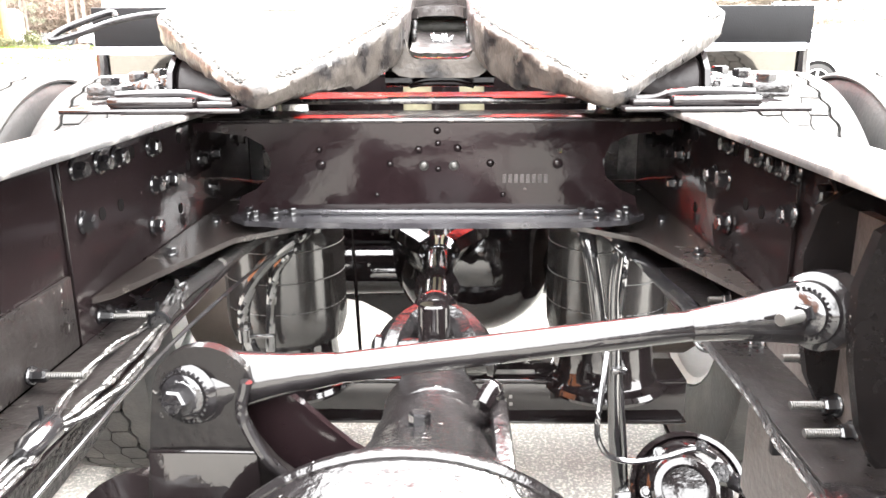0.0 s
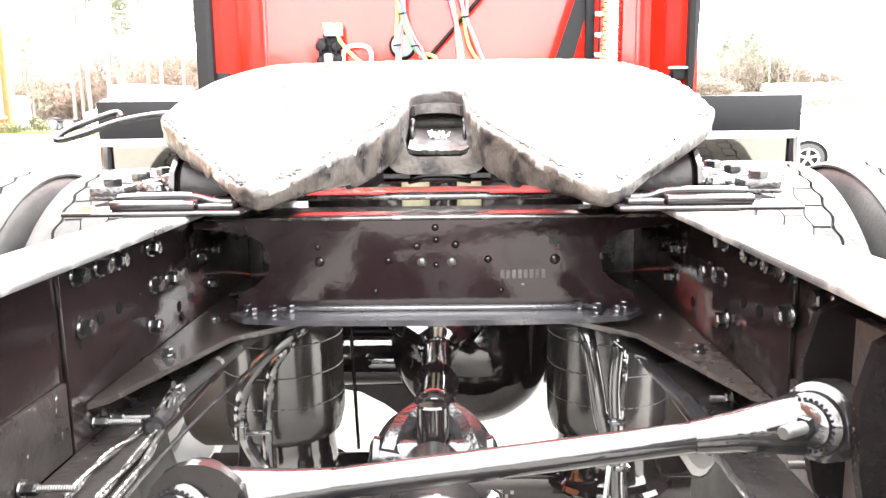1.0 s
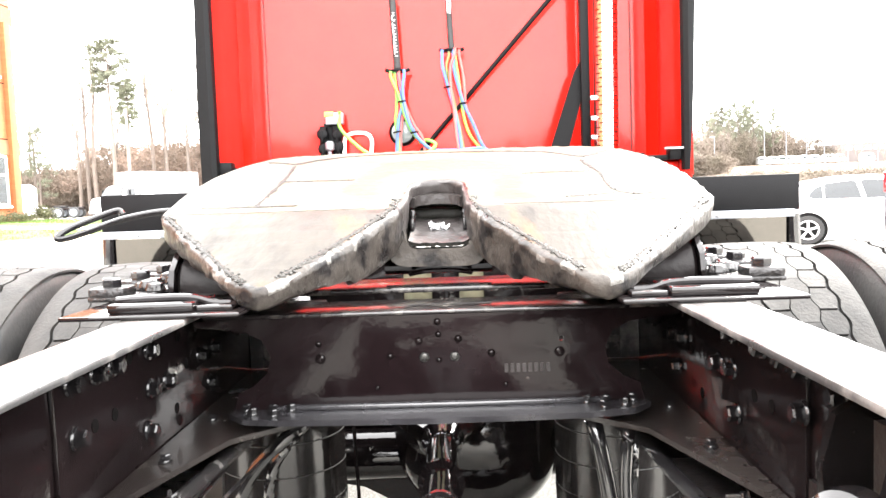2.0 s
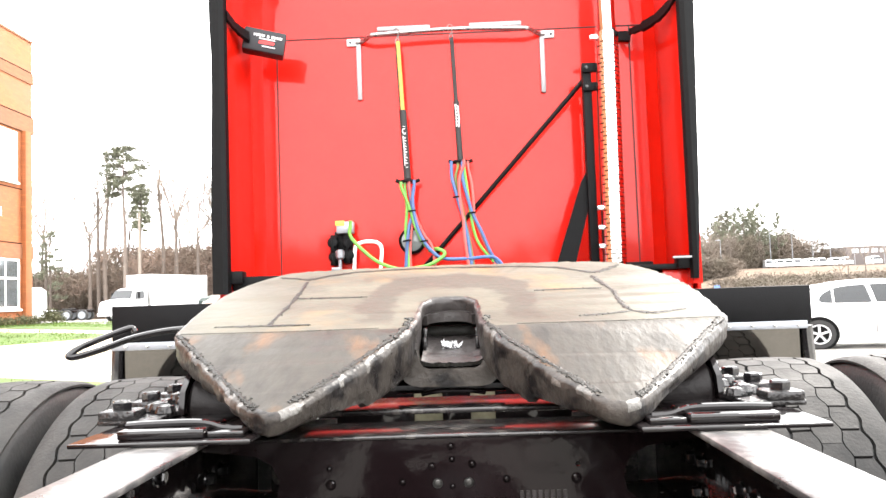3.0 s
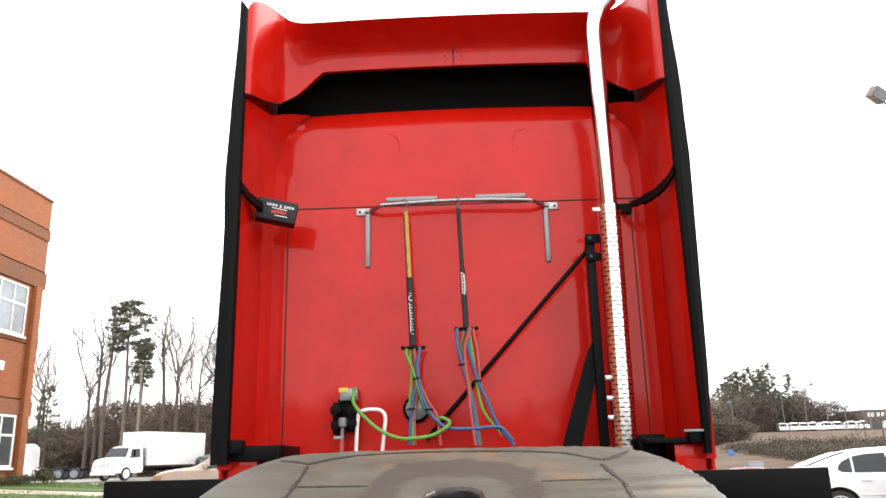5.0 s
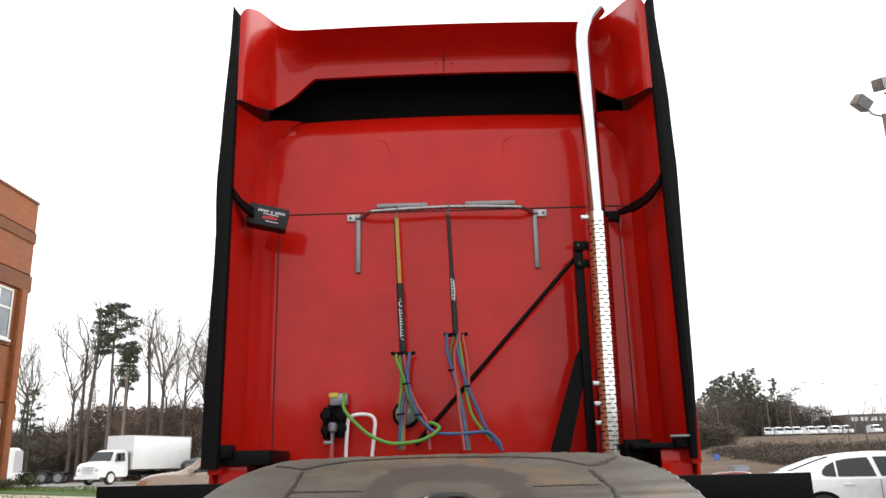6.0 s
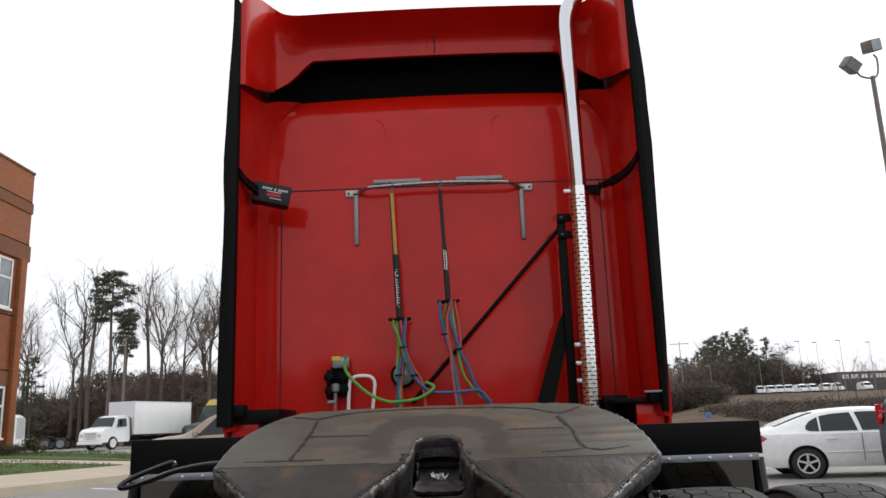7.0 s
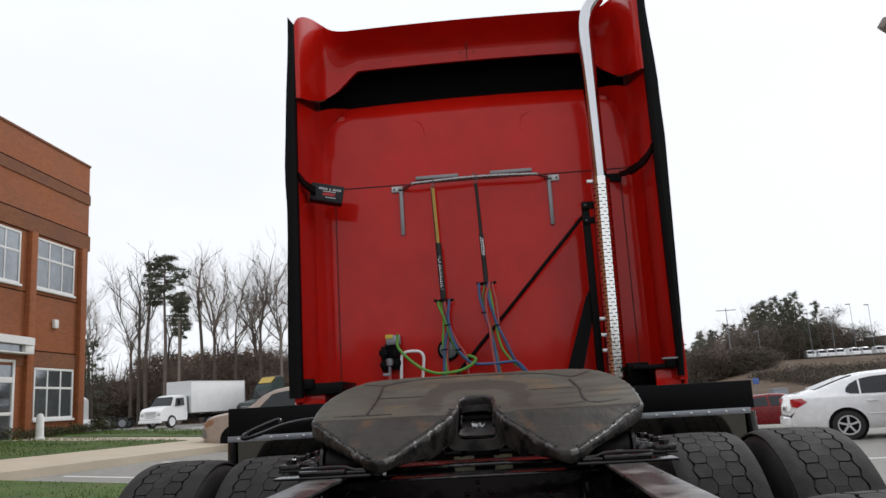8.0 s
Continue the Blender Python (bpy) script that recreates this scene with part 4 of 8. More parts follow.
    lathe(bm, pr, pose(0, 0, 0, 0, 90), seg=32, cap=False)
    rim = mesh_of("wheel_rim", bm, M["rim"])
    return carcass, tread, rim


CARC, TREAD, RIM = tyre_meshes()
AXLE_F, AXLE_R = 2.300, 0.850
for ya in (AXLE_F, AXLE_R):
    for xc in (-1.078, -0.742, 0.742, 1.078):
        w = new("wheel")
        w.parent = truck
        w.matrix_basis = pose(xc, ya, 0.462 if ya > 2 else 0.447, random.uniform(0, 360)) @ Matrix.Scale(1.0 if ya > 2 else 0.97, 4)
        w["label"] = "dusty black drive tyre on a dual wheel"
        for nm, me in (("tyre", CARC), ("tread", TREAD), ("rim", RIM)):
            shared(nm, me, w, Matrix())

# ---- suspension, axles and drive line ----
# front drive axle with its bowl
bm = bmesh.new()
lathe(bm, [(0.03, -0.14), (0.12, -0.135), (0.20, -0.10), (0.235, -0.03), (0.24, 0.0), (0.232, 0.06), (0.205, 0.12), (0.155, 0.17), (0.09, 0.20), (0.02, 0.21)], toward((0.07, AXLE_F - 0.02, 0.52), (0, -1, 0)) @ Matrix.Scale(0.86, 4), seg=44)
cyl(bm, (-0.62, AXLE_F, 0.462), (0.62, AXLE_F, 0.462), 0.062, seg=20)
front_axle = part("front_drive_axle", bm, M["black_gloss"], truck, "glossy black drive axle with round differential bowl")
bm = bmesh.new()
lathe(bm, [(0.115, 0), (0.118, 0.06), (0.09, 0.12), (0.065, 0.17), (0.05, 0.20)], toward((-0.02, 2.30, 0.565), (0.01, -1, -0.03)), seg=28)
for k in range(8):
    a = k * math.pi / 4
    cyl(bm, (-0.02 + 0.10 * math.cos(a), 2.30, 0.565 + 0.10 * math.sin(a)), (-0.02 + 0.10 * math.cos(a), 2.265, 0.565 + 0.10 * math.sin(a)), 0.011, seg=6)
part("output_housing", bm, M["cast"], front_axle)

# swept housing between the bowl and the left axle tube
bm = bmesh.new()
wing = [(-0.40, 0.405), (-0.34, 0.372), (-0.291, 0.362), (-0.228, 0.350), (-0.165, 0.316), (-0.109, 0.272), (-0.04, 0.29), (-0.03, 0.66), (-0.30, 0.64), (-0.40, 0.60)]
plate(bm, wing, 0.07, (), Matrix.Translation((0, 2.44, 0)) @ XZ, bevel=0.012)
part("housing_wing", bm, M["web"], front_axle)

# interaxle shaft
shaft = new("drive_shaft")
shaft.parent = truck
shaft["label"] = "glossy black interaxle drive shaft with universal joint"
A, B = Vector((-0.010, 2.10, 0.590)), Vector((0.002, 1.40, 0.652))
d = (B - A).normalized()
bm = bmesh.new()
cyl(bm, A + d * 0.02, A + d * 0.16, 0.052, 0.038, seg=20, bevel=0.006)
part("slip_yoke", bm, M["black_gloss"], shaft)
for s in (-1, 1):
    bm = bmesh.new()
    tube(bm, [A + d * 0.13 + Vector((s * 0.022, 0, 0.008)), A + d * 0.07 + Vector((s * 0.060, 0, 0.022)), A + d * 0.0 + Vector((s * 0.082, 0, 0.034)), A - d * 0.05 + Vector((s * 0.086, 0, 0.040))], 0.030, seg=7, r_end=0.036)
    part("yoke_ear", bm, M["black_gloss"], shaft)
bm = bmesh.new()
cyl(bm, A + d * 0.0 + Vector((-0.115, 0, 0.036)), A + d * 0.0 + Vector((0.115, 0, 0.036)), 0.026, seg=14, bevel=0.004)
cyl(bm, A + d * 0.0 + Vector((0, 0, -0.05)), A + d * 0.0 + Vector((0, 0, 0.11)), 0.024, seg=14, bevel=0.004)
part("front_joint_cross", bm, M["cast"], shaft)
bm = bmesh.new()
lathe(bm, [(0.028, 0), (0.043, 0.003), (0.042, 0.012), (0.036, 0.046), (0.034, 0.066), (0.030, 0.070)], toward(A + d * 0.15, d), seg=28)
part("bright_collar", bm, M["chrome"], shaft, "polished flared steel collar")
bm = bmesh.new()
cyl(bm, A + d * 0.18, B - d * 0.06, 0.030, seg=22)
part("shaft_tube", bm, M["black_gloss"], shaft)
bm = bmesh.new()
lathe(bm, [(0.030, 0), (0.037, 0.006), (0.039, 0.030), (0.030, 0.045)], toward(A + d * 0.44, d), seg=22)
part("seal_ring", bm, M["black_gloss"], shaft)
bm = bmesh.new()
lathe(bm, [(0.031, 0), (0.036, 0.006), (0.036, 0.024), (0.028, 0.04)], toward(B - d * 0.085, d), seg=22)
part("seal_ring", bm, M["black_gloss"], shaft)
# yokes and cross at the rear joint
bm = bmesh.new()
for s in (-1, 1):
    tube(bm, [B - d * 0.07 + Vector((s * 0.010, 0, 0)), B - d * 0.03 + Vector((s * 0.042, 0, -0.012)), B + d * 0.02 + Vector((s * 0.056, 0, -0.022)), B + d * 0.05 + Vector((s * 0.062, 0, -0.035))], 0.024, seg=10, r_end=0.028)
cyl(bm, B + d * 0.04 + Vector((-0.078, 0, -0.030)), B + d * 0.04 + Vector((0.078, 0, -0.030)), 0.024, seg=16, bevel=0.004)
part("joint_yoke", bm, M["cast"], shaft)
bm = bmesh.new()
cyl(bm, B + d * 0.04 + Vector((0, 0, 0.045)), B + d * 0.06 + Vector((0, 0, -0.10)), 0.022, seg=14, bevel=0.003)
for s in (-1, 1):
    lathe(bm, [(0.028, 0), (0.030, 0.008), (0.020, 0.014)], toward(B + d * 0.04 + Vector((s * 0.072, 0, -0.030)), (s, 0, 0)), seg=14)
part("joint_cross", bm, M["black_gloss"], shaft)
bm = bmesh.new()
cyl(bm, B + d * 0.08 + Vector((0, 0, -0.03)), B + d * 0.25 + Vector((0.004, 0, -0.05)), 0.040, 0.052, seg=20, bevel=0.005)
part("pinion_yoke", bm, M["cast"], shaft)

# rear drive axle: nose, flange, dome
bm = bmesh.new()
lathe(bm, [(0.036, -0.06), (0.045, -0.004), (0.060, 0.006), (0.064, 0.018), (0.064, 0.09), (0.071, 0.098), (0.073, 0.135), (0.080, 0.155), (0.092, 0.20), (0.108, 0.25), (0.122, 0.285), (0.130, 0.30)], toward((0.010, 1.225, 0.612), (0, -1, -0.03)), seg=40)
# cast rib along the right of the nose
box(bm, 0.070, 0.088, 0.95, 1.10, 0.63, 0.690, 0.006)
cyl(bm, (-0.62, AXLE_R - 0.125, 0.505), (0.62, AXLE_R - 0.125, 0.505), 0.064, seg=20)
rear_axle = part("rear_drive_axle", bm, M["cast"], truck, "black cast rear axle carrier with white dust specks")
bm = bmesh.new()
fm = toward((-0.004, 0.915, 0.556), (0, -1, -0.05))
lathe(bm, [(0.125, -0.012), (0.175, -0.004), (0.190, 0.002), (0.193, 0.008), (0.193, 0.013), (0.190, 0.017), (0.170, 0.019)], fm, seg=56)
flange = part("carrier_flange", bm, M["cast"], rear_axle)
bm = bmesh.new()
lathe(bm, [(0.188, 0.017), (0.186, 0.04), (0.180, 0.09), (0.168, 0.16), (0.14, 0.26), (0.10, 0.34), (0.03, 0.40)], fm, seg=56)
part("axle_bowl", bm, M["cast"], rear_axle, "glossy black rounded axle bowl")
shared("fill_plug", BOLT, rear_axle, toward((0.000, 1.035, 0.690), (0, 0.15, 1)))
bm = bmesh.new()
tube(bm, [(0.066, 1.13, 0.64), (0.076, 1.12, 0.675), (0.072, 1.10, 0.70), (0.06, 1.08, 0.69)], 0.010, seg=8)
part("breather_hook", bm, M["black_gloss"], rear_axle)

# transverse torque rod
RL, RR = Vector((-0.180, 0.965, 0.768)), Vector((0.348, 0.992, 0.826))
dr = (RR - RL).normalized()
trod = new("torque_rod")
trod.parent = truck
trod["label"] = "glossy black transverse torque rod with weld spatter"
bm = bmesh.new()
cyl(bm, RL + dr * 0.02, RR - dr * 0.02, 0.0132, seg=24)
part("tube", bm, M["rod"], trod)
for c, s in ((RL, 1), (RR, -1)):
    bm = bmesh.new()
    ax = Vector((-0.20, -1, 0.10)).normalized() if s > 0 else Vector((-0.80, -0.60, 0.10)).normalized()
    m = toward(c - ax * 0.020, ax)
    lathe(bm, [(0.017, 0.0), (0.027, 0.0), (0.0335, 0.006), (0.035, 0.020), (0.0335, 0.034), (0.027, 0.040), (0.017, 0.040)], m, seg=30)
    m2, h = basis(c + dr * s * 0.016, c + dr * s * 0.115)
    lathe(bm, [(0.028, 0), (0.0225, 0.30 * h), (0.0170, 0.65 * h), (0.0138, h)], m2, seg=24)
    eye = part("rod_eye", bm, M["rod"], trod)
    bm = bmesh.new()
    lathe(bm, [(0.004, 0.041), (0.024, 0.041), (0.026, 0.045), (0.020, 0.050), (0.004, 0.050)], m, seg=26)
    part("bushing", bm, M["rod"], trod)
    bm = bmesh.new()
    for k in range(28):
        a = 2 * math.pi * k / 28
        p = m @ Vector((0.0215 * math.cos(a), 0.0215 * math.sin(a), 0.050))
        lathe(bm, [(0.0013, 0), (0.0013, 0.002)], toward(p, ax), seg=5)
    lathe(bm, [(0.018, 0.050), (0.019, 0.053), (0.014, 0.056)], m, seg=20)
    part("washer_ring", bm, M["bolt"], trod)
    if s == 1:
        shared("nut", BOLT_BIG, trod, m @ Matrix.Translation((0, 0, 0.054)) @ Matrix.Scale(0.56, 4))
    else:
        shared("stud", STUD, trod, toward(c + ax * 0.032 + Vector((0.004, 0, 0)), ax) @ Matrix.Diagonal((0.62, 0.62, 0.62, 1)))

# left-hand axle bracket that carries the rod
bm = bmesh.new()
bk = [(-0.214, 0.775), (-0.219, 0.742), (-0.232, 0.64), (-0.03, 0.64), (-0.081, 0.680), (-0.098, 0.691), (-0.116, 0.707), (-0.131, 0.728), (-0.143, 0.757)] + [(-0.172 + 0.042 * math.cos(radians(a)), 0.772 + 0.040 * math.sin(radians(a))) for a in range(10, 181, 17)]
plate(bm, bk, 0.010, (), Matrix.Translation((0, 0.952, 0)) @ XZ)
rod_bracket = part("rod_bracket", bm, M["bracket"], truck, "glossy black steel torque rod bracket with rolled edge")
bm = bmesh.new()
box(bm, -0.2230, -0.130, 0.9390, 0.9415, 0.640, 0.7180, 0.0012)
tube(bm, [(-0.2215, 0.940, 0.718), (-0.17, 0.9395, 0.7185), (-0.130, 0.940, 0.7175)], 0.0018, seg=8)
part("lower_panel", bm, M["black_gloss"], rod_bracket)
bm = bmesh.new()
lip = bmesh.new()
tube(lip, [(-0.134, 0.936, 0.784), (-0.140, 0.936, 0.757), (-0.130, 0.936, 0.728), (-0.116, 0.936, 0.707), (-0.098, 0.936, 0.691), (-0.079, 0.936, 0.679), (-0.055, 0.936, 0.664)], 0.0052, seg=10)
part("rolled_lip", lip, M["rod"], rod_bracket, "glossy rolled edge of the bracket")
bk = [(-0.150, 0.770), (-0.115, 0.753), (-0.098, 0.740), (-0.079, 0.721), (-0.057, 0.701), (-0.044, 0.693), (-0.048, 0.680), (-0.09, 0.64), (-0.20, 0.64)]
plate(bm, bk, 0.009, (), Matrix.Translation((0, 0.99, 0)) @ XZ)
part("back_plate", bm, M["web"], rod_bracket)

# right-hand frame hanger
hanger = new("frame_hanger")
hanger.parent = truck
hanger["label"] = "black cast suspension hanger with threaded studs"
bm = bmesh.new()
hg = [(0.92, 0.90), (1.06, 0.90), (1.085, 0.86), (1.09, 0.78), (1.13, 0.735), (1.21, 0.71), (1.24, 0.66), (1.24, 0.50), (0.92, 0.45)]
plate(bm, hg, 0.012, (), Matrix(((0, 0, 1, 0.392), (1, 0, 0, 0), (0, 1, 0, 0), (0, 0, 0, 1))), bevel=0.003)
part("side_plate", bm, M["hanger"], hanger)
for y in (0.955, 1.055):
    bm = bmesh.new()
    rb = [(0.405, 0.93), (0.360, 0.905), (0.348, 0.86), (0.352, 0.80), (0.365, 0.74), (0.39, 0.69), (0.405, 0.68)]
    plate(bm, rb, 0.012, (), Matrix.Translation((0, y, 0)) @ XZ, bevel=0.002)
    part("rib", bm, M["bracket"], hanger)
for y, z, ln in ((1.032, 0.717, 1.0), (0.998, 0.707, 1.0), (1.10, 0.735, 0.6), (1.34, 0.714, 0.6)):
    shared("stud", STUD, hanger, toward((0.391, y, z), (-1, -0.05, 0.02)) @ Matrix.Diagonal((0.50, 0.50, ln * 0.66, 1)))
for y, z in ((1.0, 0.665), (1.22, 0.70)):
    shared("bolt", BOLT, hanger, toward((0.391, y, z), (-1, 0, 0)))
for s_y, z in ((1.091, 0.717), (1.255, 0.721), (1.30, 0.708), (1.37, 0.698)):
    shared("stud", STUD, truck, toward((-0.404, s_y, z), (1, -0.04, 0.02)) @ Matrix.Diagonal((0.45, 0.45, 0.85, 1)), "threaded zinc stud through the rail")

# left-hand hanger plate below the rail
bm = bmesh.new()
hg = [(0.85, 0.70), (1.38, 0.70), (1.36, 0.64), (1.22, 0.585), (1.02, 0.57), (0.85, 0.57)]
plate(bm, hg, 0.012, (), Matrix(((0, 0, 1, -0.412), (1, 0, 0, 0), (0, 1, 0, 0), (0, 0, 0, 1))), bevel=0.003)
part("frame_hanger", bm, M["cast"], truck, "black cast suspension hanger plate")

# air springs on their cross beam
beam = new("suspension_beam")
beam.parent = truck
beam["label"] = "black channel beam that carries the air springs"
bm = bmesh.new()
box(bm, -0.52, 0.52, 1.90, 1.908, 0.252, 0.330, 0.002)
part("web", bm, M["black_gloss"], beam)
for y0, z0 in ((1.90, 0.330), (1.88, 0.244)):
    bm = bmesh.new()
    box(bm, -0.52, 0.52, y0, y0 + 0.12, z0, z0 + 0.008, 0.003)
    part("flange", bm, M["black_gloss"], beam)
bm = bmesh.new()
for x, z in ((0.118, 0.316), (0.142, 0.314), (0.130, 0.306), (0.119, 0.298), (0.143, 0.297)):
    box(bm, x, x + 0.007, 1.897, 1.8995, z - 0.018, z - 0.011)
box(bm, 0.10, 0.20, 1.93, 1.95, 0.3382, 0.3395)
part("punched_mark", bm, M["rail_top"], beam)
for s, cx in ((-1, -0.336), (1, 0.350)):
    spring = new("air_spring")
    spring.parent = truck
    spring["label"] = "black ribbed rubber air spring on a round pedestal"
    cy = 1.955
    bm = bmesh.new()
    R0 = 0.126
    seg = 104
    prof = [(0.03, 0.71), (R0 * 0.93, 0.708), (R0 * 0.99, 0.69), (R0 * 1.0, 0.66), (R0 * 1.005, 0.60), (R0 * 1.0, 0.55), (R0 * 1.01, 0.50), (R0 * 0.995, 0.46), (R0 * 0.93, 0.43), (R0 * 0.80, 0.42)]
    rs = lathe(bm, prof, Matrix.Translation((cx, cy, 0)), seg=seg)
    for ring in rs[2:8]:
        for i, v in enumerate(ring):
            if i % 2:
                v.co.x += (cx - v.co.x) * 0.024
                v.co.y += (cy - v.co.y) * 0.024
    part("bellows", bm, M["bag"], spring, angle=60)
    bm = bmesh.new()
    for z in (0.636, 0.572, 0.508):
        lathe(bm, [(R0 * 1.0, z), (R0 * 1.006, z + 0.001), (R0 * 1.0, z + 0.002)], Matrix.Translation((cx, cy, 0)), seg=40, cap=False)
    part("moulded_ring", bm, M["rubber"], spring)
    bm = bmesh.new()
    lathe(bm, [(0.100, 0.44), (0.104, 0.40), (0.108, 0.352), (0.116, 0.338), (0.136, 0.332), (0.141, 0.322), (0.134, 0.312)], Matrix.Translation((cx, cy, 0)), seg=36)
    part("pedestal", bm, M["black_gloss"], spring)
    bm = bmesh.new()
    lathe(bm, [(0.10, 0.705), (0.125, 0.710), (0.125, 0.722), (0.05, 0.726)], Matrix.Translation((cx, cy, 0)), seg=32)
    part("top_plate", bm, M["black"], spring)
bm = bmesh.new()
cyl(bm, (-0.216, 2.12, 0.66), (-0.205, 2.12, 0.30), 0.0045, seg=8)
part("height_link", bm, M["black"], truck, "thin black height control rod")

# trailing arms beside the tyres
for s in (-1, 1):
    bm = bmesh.new()
    box(bm, s * 0.47 - 0.04, s * 0.47 + 0.04, 0.30, 1.05, 0.37, 0.45, 0.01)
    part("trailing_arm", bm, M["black"], truck)

for s in (-1, 1):
    bm = bmesh.new()
    lathe(bm, [(0.10, 0), (0.205, 0.004), (0.212, 0.02), (0.212, 0.15), (0.200, 0.17)], toward((s * 0.45, AXLE_F, 0.462), (s, 0, 0)), seg=40)
    part("brake_drum", bm, M["drum"], truck, "dusty brown brake drum inside the wheel")

# brake chamber beside the hanger
chamber = new("brake_chamber")
chamber.parent = truck
chamber["label"] = "round black brake chamber with clamp band and air line"
cm = toward((0.405, 1.480, 0.342), (-0.22, -0.72, 0.62))
bm = bmesh.new()
lathe(bm, [(0.03, -0.15), (0.066, -0.14), (0.082, -0.09), (0.084, -0.012), (0.084, 0.004), (0.078, 0.014), (0.070, 0.030), (0.060, 0.040), (0.046, 0.044)], cm, seg=40)
part("body", bm, M["black_gloss"], chamber)
bm = bmesh.new()
lathe(bm, [(0.083, -0.014), (0.091, -0.010), (0.094, 0.0), (0.091, 0.010), (0.083, 0.014)], cm, seg=40, cap=False)
for a in (20, 200):
    box(bm, 0.085, 0.118, -0.014, 0.014, -0.012, 0.012, 0.004, m=cm @ pose(0, 0, 0, 0, 0, a))
part("clamp_band", bm, M["black_gloss"], chamber)
bm = bmesh.new()
lathe(bm, [(0.046, 0.040), (0.044, 0.052), (0.043, 0.100), (0.048, 0.104), (0.049, 0.116), (0.044, 0.122), (0.034, 0.122), (0.032, 0.112), (0.003, 0.110)], cm @ pose(-0.006, -0.016, 0), seg=32)
part("spring_cup", bm, M["black_gloss"], chamber)
for k in range(6):
    a = 1.05 * k + 0.3
    shared("bolt", BOLT_S, chamber, cm @ pose(0.066 * math.cos(a), 0.066 * math.sin(a), 0.034))
bm = bmesh.new()
tube(bm, [cm @ Vector((0.05, 0.02, 0.06)), cm @ Vector((0.085, 0.0, 0.085)), cm @ Vector((0.12, -0.03, 0.07)), cm @ Vector((0.15, -0.09, 0.0))], 0.013, seg=10)
lathe(bm, [(0.016, 0), (0.020, 0.006), (0.020, 0.03), (0.015, 0.036)], cm @ pose(0.045, 0.02, 0.045), seg=6)
part("air_elbow", bm, M["bolt"], chamber)
bm = bmesh.new()
tube(bm, [(0.160, 0.96, 0.80), (0.150, 0.93, 0.761), (0.150, 0.93, 0.739), (0.160, 0.93, 0.722), (0.180, 0.93, 0.717), (0.207, 0.93, 0.722), (0.229, 0.93, 0.729), (0.246, 0.93, 0.721)], 0.0024, seg=8)
part("air_line", bm, M["hose"], chamber)
bm = bmesh.new()
cyl(bm, (0.335, 0.90, 0.655), (0.36, 0.85, 0.68), 0.055, 0.05, seg=20, bevel=0.008)
part("slack_adjuster", bm, M["cast"], truck)
bm = bmesh.new()
lathe(bm, [(0.02, 0), (0.052, 0.006), (0.058, 0.03), (0.055, 0.10)], toward((-0.255, 0.94, 0.635), (0.1, 0.85, -0.5)), seg=28)
part("brake_chamber", bm, M["black_gloss"], truck, "black brake chamber behind the bracket")

# hoses, looms
def line(name, pts, r, mat, label="", par=None, seg=8, r_end=None):
    b = bmesh.new()
    tube(b, pts, r, seg=seg, n=7, r_end=r_end)
    return part(name, b, M[mat], par or truck, label)


loom = line("wire_loom", [(-0.3, 1.95, 0.66), (-0.32, 1.74, 0.7), (-0.341, 1.419, 0.711), (-0.342, 1.338, 0.711), (-0.337, 1.263, 0.711)], 0.0115, "loom", "taped wiring loom tied along the frame rail")
for base in (
        [(-0.347, 1.34, 0.707), (-0.352, 1.246, 0.707), (-0.356, 1.168, 0.713), (-0.356, 1.099, 0.71), (-0.35, 1.044, 0.707), (-0.335, 0.995, 0.707), (-0.332, 0.953, 0.707), (-0.342, 0.925, 0.707), (-0.323, 0.676, 0.707)],
        [(-0.335, 1.296, 0.707), (-0.328, 1.17, 0.707), (-0.327, 1.095, 0.707), (-0.33, 1.038, 0.707), (-0.332, 0.99, 0.707), (-0.328, 0.946, 0.707), (-0.334, 0.913, 0.707), (-0.323, 0.676, 0.707)],
        [(-0.327, 1.265, 0.707), (-0.314, 1.185, 0.707), (-0.309, 1.097, 0.707), (-0.316, 1.028, 0.707), (-0.329, 0.985, 0.707), (-0.324, 0.94, 0.707), (-0.326, 0.901, 0.707), (-0.323, 0.676, 0.707)]):
    for j in (0, 1):
        # two strands wound round one another
        wound = [p + Vector((0.0022 * math.cos(i * 0.34 + math.pi * j), 0, 0.0022 * math.sin(i * 0.34 + math.pi * j))) for i, p in enumerate(spline(base, 9))]
        b = bmesh.new()
        tube(b, wound, 0.0027, seg=7, n=2)
        part("cable", b, M["loom"], loom)
# loops of spare wire at the knot
random.seed(21)
for k in range(5):
    c = Vector((-0.341, random.uniform(1.30, 1.365), 0.716))
    ax = random.uniform(0, 3.1)
    pts = [c + Vector((0.010 * math.cos(a + k), 0.022 * math.cos(a), 0.013 * math.sin(a + ax))) for a in [q * 0.785 for q in range(9)]]
    line("wire_loop", pts, 0.0028, "loom", par=loom, seg=6)
for y in (1.263, 0.985):
    bm = bmesh.new()
    lathe(bm, [(0.011, -0.003), (0.014, -0.002), (0.014, 0.002), (0.011, 0.003)], toward((-0.335, y, 0.711), (0.1, -1, 0)), seg=14, cap=False)
    box(bm, -0.337, -0.334, y - 0.002, y + 0.002, 0.722, 0.737)
    part("cable_tie", bm, M["plastic"], loom)
bm = bmesh.new()
lathe(bm, [(0.008, 0), (0.013, 0.01), (0.012, 0.05), (0.007, 0.06)], toward((-0.332, 1.001, 0.713), (0, -1, 0)), seg=12)
part("tape_wrap", bm, M["hose"], loom)
